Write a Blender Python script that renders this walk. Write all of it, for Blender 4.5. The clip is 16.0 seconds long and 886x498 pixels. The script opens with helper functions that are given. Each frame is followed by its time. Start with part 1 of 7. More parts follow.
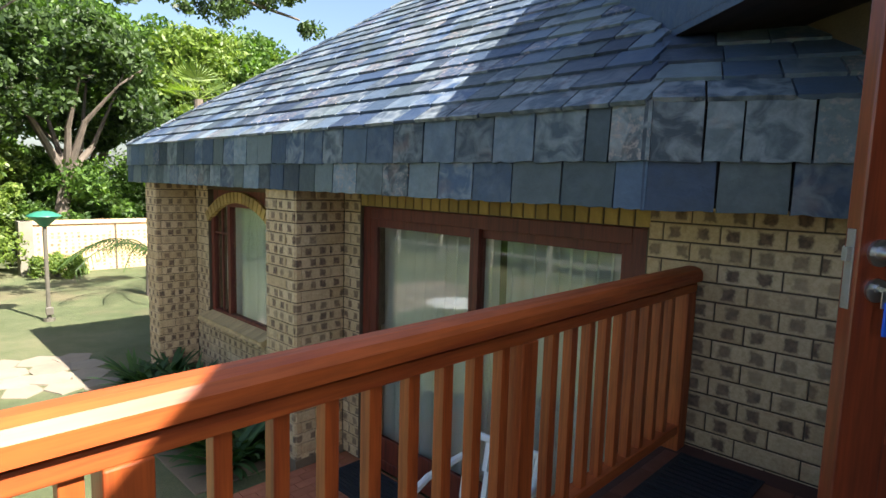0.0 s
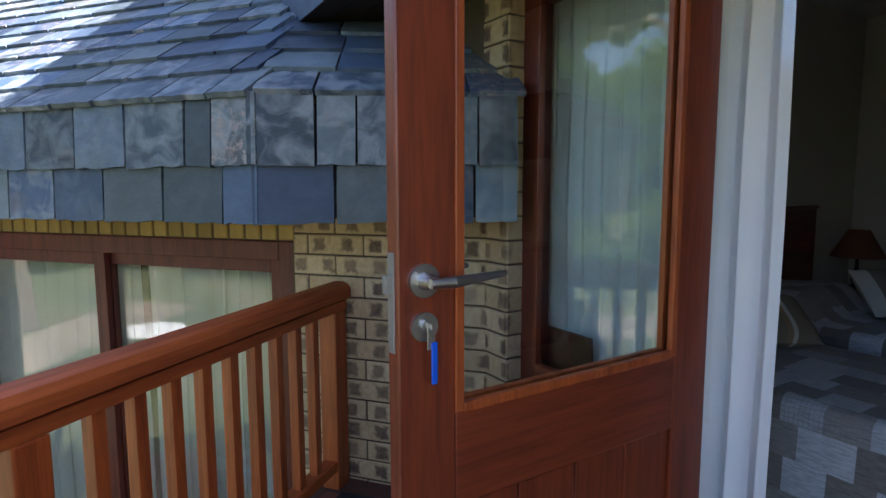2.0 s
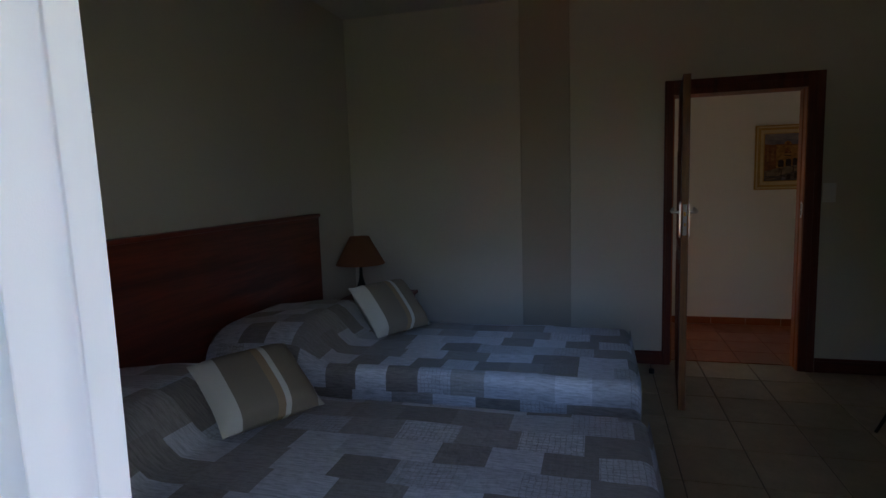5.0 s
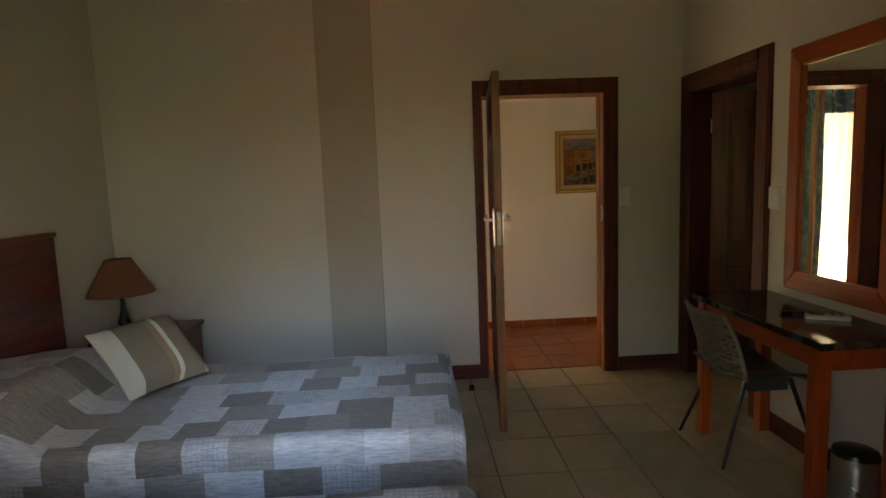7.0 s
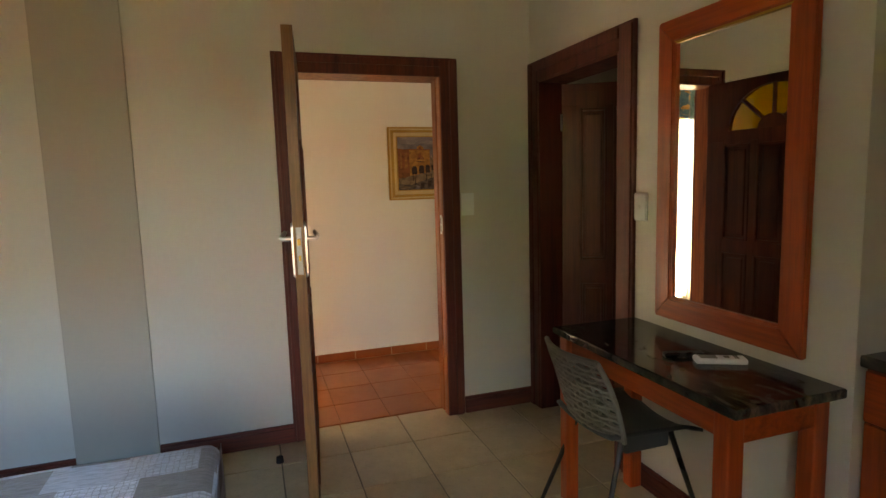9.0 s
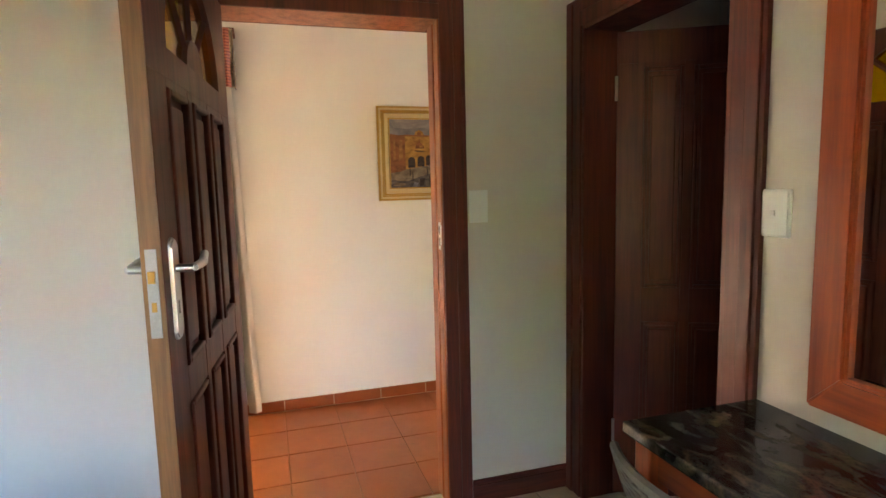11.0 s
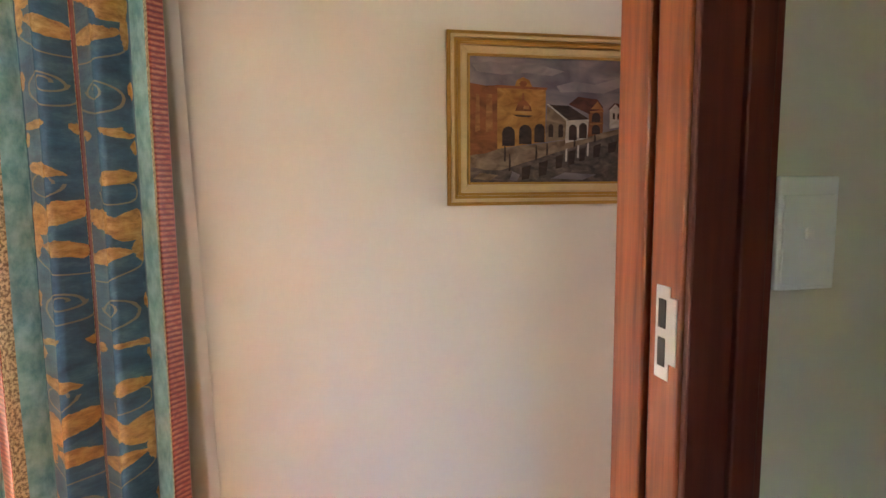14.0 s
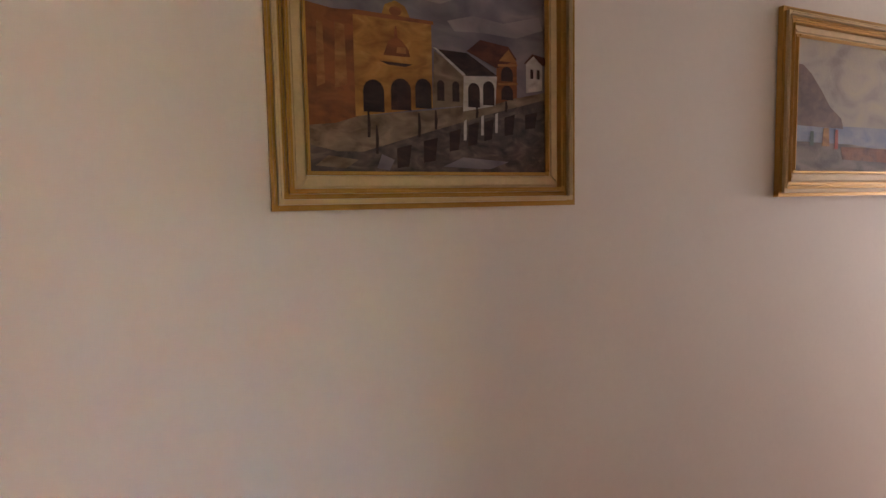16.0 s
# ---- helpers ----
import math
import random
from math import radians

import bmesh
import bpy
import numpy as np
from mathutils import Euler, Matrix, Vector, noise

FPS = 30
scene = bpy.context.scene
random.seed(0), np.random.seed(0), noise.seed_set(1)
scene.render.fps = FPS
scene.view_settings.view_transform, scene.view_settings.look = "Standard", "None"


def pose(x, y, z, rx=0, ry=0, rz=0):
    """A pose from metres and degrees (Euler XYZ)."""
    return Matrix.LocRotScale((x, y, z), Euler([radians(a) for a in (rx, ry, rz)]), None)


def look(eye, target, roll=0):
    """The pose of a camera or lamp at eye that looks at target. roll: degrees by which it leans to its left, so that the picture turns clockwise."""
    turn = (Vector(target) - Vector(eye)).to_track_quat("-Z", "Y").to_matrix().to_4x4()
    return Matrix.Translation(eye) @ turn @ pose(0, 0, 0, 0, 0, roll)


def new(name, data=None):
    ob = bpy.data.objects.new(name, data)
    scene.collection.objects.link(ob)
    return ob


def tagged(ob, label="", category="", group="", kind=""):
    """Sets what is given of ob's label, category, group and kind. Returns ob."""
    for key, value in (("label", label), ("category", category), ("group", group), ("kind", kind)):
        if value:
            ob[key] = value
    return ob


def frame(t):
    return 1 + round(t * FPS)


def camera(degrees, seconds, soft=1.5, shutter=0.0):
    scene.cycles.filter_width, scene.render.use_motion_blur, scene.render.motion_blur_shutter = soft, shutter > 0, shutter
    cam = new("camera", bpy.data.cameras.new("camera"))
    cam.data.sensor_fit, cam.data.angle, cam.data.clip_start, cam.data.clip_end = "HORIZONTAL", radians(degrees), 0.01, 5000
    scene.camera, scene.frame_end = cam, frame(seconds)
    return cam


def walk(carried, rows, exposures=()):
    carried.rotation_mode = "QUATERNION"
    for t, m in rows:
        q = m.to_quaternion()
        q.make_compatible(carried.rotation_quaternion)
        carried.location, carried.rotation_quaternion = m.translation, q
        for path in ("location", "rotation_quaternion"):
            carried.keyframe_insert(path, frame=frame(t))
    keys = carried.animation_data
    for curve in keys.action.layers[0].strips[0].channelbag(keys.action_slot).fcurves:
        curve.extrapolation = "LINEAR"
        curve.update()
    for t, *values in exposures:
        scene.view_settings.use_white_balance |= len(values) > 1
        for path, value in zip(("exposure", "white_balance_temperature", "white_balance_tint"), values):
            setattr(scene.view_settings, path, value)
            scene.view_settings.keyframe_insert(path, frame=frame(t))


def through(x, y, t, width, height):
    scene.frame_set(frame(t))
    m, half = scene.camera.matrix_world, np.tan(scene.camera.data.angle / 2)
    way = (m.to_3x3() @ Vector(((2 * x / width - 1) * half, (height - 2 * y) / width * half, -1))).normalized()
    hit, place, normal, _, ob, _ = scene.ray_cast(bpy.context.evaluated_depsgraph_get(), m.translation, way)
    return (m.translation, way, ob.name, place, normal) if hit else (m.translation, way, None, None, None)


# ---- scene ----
import functools

cam = camera(76.1, 16.0)
PATH = [
    (0, (0.227, 0.64, 1.379), (0.428, 2.617, 1.148), 1.6),
    (0.5, (0.366, 0.647, 1.37), (0.68, 2.609, 1.143), 1.4),
    (1, (0.521, 0.75, 1.391), (1.03, 2.671, 1.166), 0.9),
    (1.5, (0.695, 0.879, 1.405), (1.449, 2.72, 1.192), 0.5),
    (2, (0.895, 0.942, 1.422), (1.924, 2.643, 1.204), -0.2),
    (2.5, (1.122, 0.995, 1.45), (2.354, 2.554, 1.224), -0.7),
    (3, (1.321, 1.08, 1.449), (2.743, 2.468, 1.224), -1.3),
    (3.5, (1.533, 1.201, 1.475), (3.135, 2.376, 1.245), -1.8),
    (4, (1.705, 1.268, 1.465), (3.466, 2.184, 1.225), -1.5),
    (4.5, (1.9, 1.292, 1.459), (3.758, 1.992, 1.223), -1.7),
    (6.8, (2.535, 1.322, 1.463), (4.521, 1.302, 1.226), -2.0),
    (7, (2.593, 1.281, 1.469), (4.576, 1.18, 1.229), -2.2),
    (7.5, (2.792, 1.183, 1.467), (4.753, 0.868, 1.228), -2.1),
    (8, (2.981, 1.117, 1.461), (4.894, 0.587, 1.215), -2.2),
    (8.2, (3.073, 1.102, 1.468), (4.964, 0.503, 1.215), -2.2),
    (10.5, (4.171, 0.644, 1.405), (6.05, 0.0, 1.17), -1.5),
    (11, (4.431, 0.576, 1.407), (6.33, -0.007, 1.174), -1.4),
    (11.5, (4.711, 0.505, 1.401), (6.63, -0.012, 1.174), -1.0),
    (12, (4.993, 0.468, 1.377), (6.928, 0.013, 1.159), -0.7),
    (12.5, (5.295, 0.467, 1.379), (7.24, 0.056, 1.157), -0.6),
    (13, (5.564, 0.429, 1.35), (7.513, 0.036, 1.134), -0.3),
    (13.5, (5.845, 0.339, 1.371), (7.797, -0.04, 1.155), -0.4),
    (14, (6.069, 0.285, 1.362), (8.022, -0.091, 1.148), -0.5),
    (14.5, (6.34, 0.238, 1.353), (8.292, -0.149, 1.149), -0.1),
    (15, (6.525, 0.225, 1.33), (8.455, -0.291, 1.131), 0.6),
    (15.5, (6.72, 0.13, 1.316), (8.61, -0.487, 1.138), 0.4),
    (16, (6.831, 0.05, 1.31), (8.64, -0.766, 1.15), -1.1),
]
EXPOSURES = [(0.0, 2.2, 6400, 10), (1.5, 2.65, 6400, 15), (2.5, 3.05, 5800, 17), (3.5, 3.4, 5900, 20), (4.5, 3.5, 6000, 20), (5.5, 4.35, 7200, 18), (6.8, 5.35, 9600, 18), (8.2, 6.0, 9400, 18), (10.5, 7.2, 7500, 18), (12.5, 7.55, 6700, 20), (13.5, 7.3, 6500, 20), (14.5, 6.9, 6400, 22), (16.0, 6.4, 6500, 28)]
walk(cam, [(t, look(eye, target, roll)) for t, eye, target, roll in PATH], EXPOSURES)

# ---- sky and sun ----
SUN = Vector((0.8, -0.6, 1.0)).normalized()
world = bpy.data.worlds.new("sky")
scene.world = world
world.use_nodes = True
wn, wl = world.node_tree.nodes, world.node_tree.links
sky = wn.new("ShaderNodeTexSky")
sky.sky_type, sky.sun_disc = "NISHITA", False
sky.dust_density = 2.5
sky.sun_elevation = math.asin(SUN.z)
sky.sun_rotation = math.atan2(SUN.x, SUN.y)
wl.new(sky.outputs[0], wn["Background"].inputs[0])
wn["Background"].inputs[1].default_value = 0.06
sun_lamp = new("sun", bpy.data.lights.new("sun", "SUN"))
sun_lamp.data.energy, sun_lamp.data.angle, sun_lamp.data.color = 4.6, radians(0.5), (1.0, 0.93, 0.82)
sun_lamp.matrix_world = look(SUN * 30, (0, 0, 0))

# the wing beside the balcony stands askew to the bedroom: s runs into it, w along it
OUT = Matrix.Rotation(math.atan2(0.639, 0.769), 4, "Z")
ID = Matrix.Identity(4)


# ---- materials ----
def nodes(name):
    m = bpy.data.materials.new(name)
    m.use_nodes = True
    return m, m.node_tree.nodes, m.node_tree.links, m.node_tree.nodes["Principled BSDF"]


def setv(b, **kw):
    for k, v in kw.items():
        b.inputs[k.replace("_", " ")].default_value = v


def math_node(n, l, op, a, b=None, clamp=False):
    q = n.new("ShaderNodeMath")
    q.operation, q.use_clamp = op, clamp
    for i, v in enumerate((a, b)):
        if v is None:
            continue
        if isinstance(v, (int, float)):
            q.inputs[i].default_value = v
        else:
            l.new(v, q.inputs[i])
    return q.outputs[0]


def mix(n, l, f, a, b, mode="MIX"):
    q = n.new("ShaderNodeMixRGB")
    q.blend_type = mode
    for i, v in enumerate((f, a, b)):
        if isinstance(v, (int, float)):
            q.inputs[i].default_value = v
        elif isinstance(v, tuple):
            q.inputs[i].default_value = (*v[:3], 1)
        else:
            l.new(v, q.inputs[i])
    return q.outputs[0]


def coords(n, l, scale=(1, 1, 1), kind="Object", rnd=False):
    t = n.new("ShaderNodeTexCoord").outputs[kind]
    mp = n.new("ShaderNodeMapping")
    mp.inputs["Scale"].default_value = scale
    l.new(t, mp.inputs[0])
    if rnd:
        o = n.new("ShaderNodeObjectInfo").outputs["Random"]
        c = n.new("ShaderNodeCombineXYZ")
        for i, k in enumerate((37.0, 91.0, 53.0)):
            l.new(math_node(n, l, "MULTIPLY", o, k), c.inputs[i])
        l.new(c.outputs[0], mp.inputs["Location"])
    return mp.outputs[0]


def noise_tex(n, l, vec, scale, detail=4, rough=0.6):
    q = n.new("ShaderNodeTexNoise")
    q.inputs["Scale"].default_value, q.inputs["Detail"].default_value, q.inputs["Roughness"].default_value = scale, detail, rough
    l.new(vec, q.inputs["Vector"])
    return q.outputs[0]


def ramp(n, l, f, stops, constant=False):
    q = n.new("ShaderNodeValToRGB")
    if constant:
        q.color_ramp.interpolation = "CONSTANT"
    e = q.color_ramp.elements
    while len(e) < len(stops):
        e.new(0.5)
    for k, (p, c) in zip(e, stops):
        k.position, k.color = p, (*c, 1) if isinstance(c, tuple) else (c, c, c, 1)
    l.new(f, q.inputs[0])
    return q.outputs[0]


def bump(n, l, b, h, strength, dist=0.01):
    q = n.new("ShaderNodeBump")
    q.inputs["Strength"].default_value, q.inputs["Distance"].default_value = strength, dist
    l.new(h, q.inputs["Height"])
    l.new(q.outputs[0], b.inputs["Normal"])


def shade(c, f):
    return tuple(min(1, v * f) for v in c)


def plain(name, base, rough=0.6, metal=0.0, var=0.12, scale=3.0, fine=60.0, relief=0.15, rnd=0.0, coat=0.0, stretch=(1, 1, 1), spec=0.5):
    """A surface with stains at a large scale and grain at a fine one."""
    m, n, l, b = nodes(name)
    v = coords(n, l, stretch)
    big, small = noise_tex(n, l, v, scale), noise_tex(n, l, v, fine, 3)
    f = math_node(n, l, "ADD", math_node(n, l, "MULTIPLY", big, 0.65), math_node(n, l, "MULTIPLY", small, 0.35))
    col = ramp(n, l, f, [(0.3, shade(base, 1 - var)), (0.7, shade(base, 1 + var))])
    if rnd:
        o = n.new("ShaderNodeObjectInfo").outputs["Random"]
        col = mix(n, l, 1.0, col, ramp(n, l, o, [(0, 1 - rnd), (1, 1.0)]), "MULTIPLY")
    l.new(col, b.inputs["Base Color"])
    setv(b, Metallic=metal)
    b.inputs["Specular IOR Level"].default_value = spec
    b.inputs["Coat Weight"].default_value = coat
    b.inputs["Coat Roughness"].default_value = 0.12
    l.new(ramp(n, l, big, [(0.3, max(0, rough - 0.08)), (0.7, min(1, rough + 0.08))]), b.inputs["Roughness"])
    if relief:
        bump(n, l, b, small, relief, 0.004)
    return m


def wood(name, base, dark, axis=2, rough=0.35, coat=0.3, grain=1.0):
    """Varnished timber, its grain along one axis."""
    m, n, l, b = nodes(name)
    sc = [26.0 * grain] * 3
    sc[axis] = 1.6 * grain
    v = coords(n, l, tuple(sc), rnd=True)
    g = noise_tex(n, l, v, 1.0, 6, 0.65)
    v2 = coords(n, l, tuple(c * 5 for c in sc))
    pores = noise_tex(n, l, v2, 1.0, 2)
    blot = noise_tex(n, l, coords(n, l), 2.5, 3)
    col = ramp(n, l, g, [(0.28, dark), (0.5, base), (0.75, shade(base, 1.25))])
    col = mix(n, l, 0.45, col, ramp(n, l, pores, [(0.35, 0.45), (0.6, 1.0)]), "MULTIPLY")
    col = mix(n, l, 0.5, col, ramp(n, l, blot, [(0.3, 0.65), (0.7, 1.0)]), "MULTIPLY")
    l.new(col, b.inputs["Base Color"])
    b.inputs["Coat Weight"].default_value = coat
    b.inputs["Coat Roughness"].default_value = 0.18
    l.new(ramp(n, l, g, [(0.3, rough + 0.1), (0.7, rough)]), b.inputs["Roughness"])
    bump(n, l, b, pores, 0.12, 0.002)
    return m


def brick_material():
    """Cream facing brick with two burnt patches on each long face and one on each end."""
    m, n, l, b = nodes("brick")
    tc = n.new("ShaderNodeTexCoord").outputs["Object"]
    sep = n.new("ShaderNodeSeparateXYZ")
    l.new(tc, sep.inputs[0])
    o = n.new("ShaderNodeObjectInfo").outputs["Random"]
    vr = coords(n, l, (1, 1, 1), rnd=True)
    wob = math_node(n, l, "MULTIPLY", math_node(n, l, "SUBTRACT", noise_tex(n, l, vr, 22, 4, 0.7), 0.5), 0.05)
    ax = math_node(n, l, "ABSOLUTE", math_node(n, l, "ADD", sep.outputs[0], math_node(n, l, "MULTIPLY", math_node(n, l, "SUBTRACT", o, 0.5), 0.03)))
    dx = math_node(n, l, "SUBTRACT", math_node(n, l, "ABSOLUTE", math_node(n, l, "SUBTRACT", ax, 0.074)), 0.008)
    dz = math_node(n, l, "SUBTRACT", math_node(n, l, "ABSOLUTE", sep.outputs[2]), 0.008)
    d = math_node(n, l, "ADD", math_node(n, l, "MAXIMUM", dx, dz), wob)
    patch = ramp(n, l, d, [(0.016, 1.0), (0.029, 0.0)])
    per = ramp(n, l, math_node(n, l, "FRACT", math_node(n, l, "MULTIPLY", o, 17.3)), [(0.08, 0.10), (0.2, 0.6), (1.0, 0.95)])
    f = math_node(n, l, "MULTIPLY", patch, per)
    mott = noise_tex(n, l, vr, 45, 4, 0.7)
    body = ramp(n, l, mott, [(0.3, (0.48, 0.34, 0.19)), (0.55, (0.62, 0.465, 0.28)), (0.8, (0.70, 0.56, 0.37))])
    tint = ramp(n, l, math_node(n, l, "FRACT", math_node(n, l, "MULTIPLY", o, 7.7)), [(0, (0.82, 0.78, 0.72)), (1, (1, 1, 1))])
    body = mix(n, l, 1.0, body, tint, "MULTIPLY")
    burnt = ramp(n, l, noise_tex(n, l, vr, 30, 3), [(0.35, (0.055, 0.036, 0.028)), (0.7, (0.21, 0.125, 0.08))])
    l.new(mix(n, l, f, body, burnt), b.inputs["Base Color"])
    setv(b, Roughness=0.85)
    bump(n, l, b, mott, 0.5, 0.004)
    return m


def slate_material(name, lift):
    """Riven slate: blue-grey, each piece its own tone, some clouded or speckled pale or rusty."""
    m, n, l, b = nodes(name)
    o = n.new("ShaderNodeObjectInfo").outputs["Random"]
    isl = n.new("ShaderNodeNewGeometry").outputs["Random Per Island"]
    o = math_node(n, l, "FRACT", math_node(n, l, "ADD", o, isl))
    o2 = math_node(n, l, "FRACT", math_node(n, l, "MULTIPLY", o, 9.1))
    o3 = math_node(n, l, "FRACT", math_node(n, l, "MULTIPLY", o, 23.7))
    v = coords(n, l, (1, 1, 1), rnd=True)
    base = ramp(n, l, o, [(0.0, (0.014, 0.024, 0.048)), (0.15, (0.048, 0.066, 0.076)), (0.3, (0.036, 0.064, 0.125)), (0.45, (0.020, 0.033, 0.064)), (0.6, (0.078, 0.098, 0.105)), (0.75, (0.050, 0.088, 0.165)), (0.9, (0.12, 0.15, 0.16)), (1.0, (0.13, 0.19, 0.26))])
    veins = noise_tex(n, l, v, 11, 6, 0.72)
    q = n.new("ShaderNodeTexNoise")
    q.inputs["Scale"].default_value, q.inputs["Distortion"].default_value, q.inputs["Detail"].default_value = 9.0, 1.0, 6
    l.new(v, q.inputs["Vector"])
    cloud = ramp(n, l, q.outputs[0], [(0.40, 0.0), (0.62, 1.0)])
    some = ramp(n, l, o2, [(0.35, 0.05), (0.75, 0.7)])
    col = mix(n, l, math_node(n, l, "MULTIPLY", cloud, some), base, (0.25, 0.28, 0.30))
    speck = ramp(n, l, noise_tex(n, l, v, 26, 4, 0.8), [(0.52, 0.0), (0.60, 0.8)])
    col = mix(n, l, math_node(n, l, "MULTIPLY", speck, ramp(n, l, o3, [(0.86, 0.0), (0.88, 1.0)])), col, (0.33, 0.27, 0.25))
    rust = ramp(n, l, noise_tex(n, l, v, 4, 3), [(0.60, 0.0), (0.72, 0.4)])
    col = mix(n, l, math_node(n, l, "MULTIPLY", rust, some), col, (0.30, 0.16, 0.11))
    grain = ramp(n, l, veins, [(0.3, 0.72), (0.7, 1.2)])
    col = mix(n, l, 1.0, col, grain, "MULTIPLY")
    col = mix(n, l, 1.0, col, (lift, lift, lift), "MULTIPLY")
    l.new(col, b.inputs["Base Color"])
    l.new(ramp(n, l, veins, [(0.3, 0.40), (0.7, 0.62)]), b.inputs["Roughness"])
    bump(n, l, b, math_node(n, l, "ADD", veins, math_node(n, l, "MULTIPLY", q.outputs[0], 0.7)), 0.8, 0.010)
    return m


def patchwork_material():
    """Quilted bedspread: oblong patches in greys and taupe, some crossed or dotted."""
    m, n, l, b = nodes("patchwork_cloth")
    uv = coords(n, l, (1, 1, 1), "UV")
    sep = n.new("ShaderNodeSeparateXYZ")
    l.new(uv, sep.inputs[0])
    row = math_node(n, l, "FLOOR", math_node(n, l, "DIVIDE", sep.outputs[1], 0.142))

    def chance(a, b):
        w, c = n.new("ShaderNodeTexWhiteNoise"), n.new("ShaderNodeCombineXYZ")
        w.noise_dimensions = "2D"
        for k, s in enumerate((a, b)):
            if isinstance(s, float):
                c.inputs[k].default_value = s
            else:
                l.new(s, c.inputs[k])
        l.new(c.outputs[0], w.inputs["Vector"])
        return w.outputs["Value"]

    wide = math_node(n, l, "ADD", 0.15, math_node(n, l, "MULTIPLY", chance(row, 3.5), 0.09))
    col_i = math_node(n, l, "FLOOR", math_node(n, l, "ADD", math_node(n, l, "DIVIDE", sep.outputs[0], wide), chance(row, 9.5)))
    odd = math_node(n, l, "GREATER_THAN", math_node(n, l, "FRACT", math_node(n, l, "MULTIPLY", math_node(n, l, "ADD", col_i, row), 0.5)), 0.25)
    h = chance(col_i, row)
    pale = ramp(n, l, h, [(0.0, (0.70, 0.70, 0.74)), (0.3, (0.56, 0.56, 0.60)), (0.5, (0.66, 0.66, 0.69)), (0.7, (0.74, 0.74, 0.78)), (0.88, (0.34, 0.30, 0.275))], True)
    deep = ramp(n, l, h, [(0.0, (0.29, 0.25, 0.225)), (0.3, (0.40, 0.36, 0.34)), (0.5, (0.26, 0.225, 0.20)), (0.68, (0.58, 0.58, 0.61)), (0.86, (0.34, 0.30, 0.27))], True)
    tone = mix(n, l, odd, pale, deep)
    kind = ramp(n, l, h, [(0.0, 0.0), (0.25, 1.0), (0.45, 0.0), (0.62, 1.0), (0.80, 0.0)], True)
    wob = math_node(n, l, "MULTIPLY", noise_tex(n, l, uv, 30, 3), 3.2)
    wx = math_node(n, l, "ABSOLUTE", math_node(n, l, "SINE", math_node(n, l, "ADD", wob, math_node(n, l, "MULTIPLY", sep.outputs[0], 170.0))))
    wy = math_node(n, l, "ABSOLUTE", math_node(n, l, "SINE", math_node(n, l, "ADD", wob, math_node(n, l, "MULTIPLY", sep.outputs[1], 150.0))))
    net = ramp(n, l, math_node(n, l, "MINIMUM", wx, wy), [(0.12, 1.0), (0.3, 0.0)])
    streak = noise_tex(n, l, coords(n, l, (9, 60, 1), "UV"), 2.0, 4, 0.7)
    tone = mix(n, l, 0.75, tone, ramp(n, l, streak, [(0.32, 0.5), (0.58, 1.1)]), "MULTIPLY")
    inv = mix(n, l, 0.5, tone, mix(n, l, 1.0, (0.62, 0.58, 0.55), tone, "SUBTRACT"))
    worn = ramp(n, l, noise_tex(n, l, uv, 55, 2), [(0.3, 0.25), (0.6, 0.95)])
    col = mix(n, l, math_node(n, l, "MULTIPLY", worn, math_node(n, l, "MULTIPLY", net, kind)), tone, inv)
    l.new(col, b.inputs["Base Color"])
    setv(b, Roughness=0.8)
    b.inputs["Sheen Weight"].default_value = 0.2
    pil = noise_tex(n, l, coords(n, l, (1, 1, 1), "UV"), 14, 3)
    weave = noise_tex(n, l, coords(n, l, (1, 1, 1), "UV"), 420, 2)
    bump(n, l, b, math_node(n, l, "ADD", math_node(n, l, "MULTIPLY", pil, 1.0), math_node(n, l, "MULTIPLY", weave, 0.12)), 0.6, 0.02)
    return m


def stripe_material():
    """Cushion cloth in taupe and cream bands."""
    m, n, l, b = nodes("striped_cloth")
    uv = coords(n, l, (1, 1, 1), "UV")
    sep = n.new("ShaderNodeSeparateXYZ")
    l.new(uv, sep.inputs[0])
    col = ramp(n, l, sep.outputs[0], [(0.0, (0.66, 0.62, 0.55)), (0.17, (0.27, 0.22, 0.165)), (0.52, (0.40, 0.27, 0.16)), (0.60, (0.72, 0.69, 0.62)), (0.66, (0.30, 0.235, 0.17)), (0.94, (0.60, 0.56, 0.48))], True)
    w = noise_tex(n, l, coords(n, l, (1, 1, 1), "UV"), 160, 3)
    l.new(mix(n, l, 0.5, col, ramp(n, l, w, [(0.3, 0.7), (0.7, 1.1)]), "MULTIPLY"), b.inputs["Base Color"])
    setv(b, Roughness=0.85)
    bump(n, l, b, w, 0.4, 0.003)
    return m


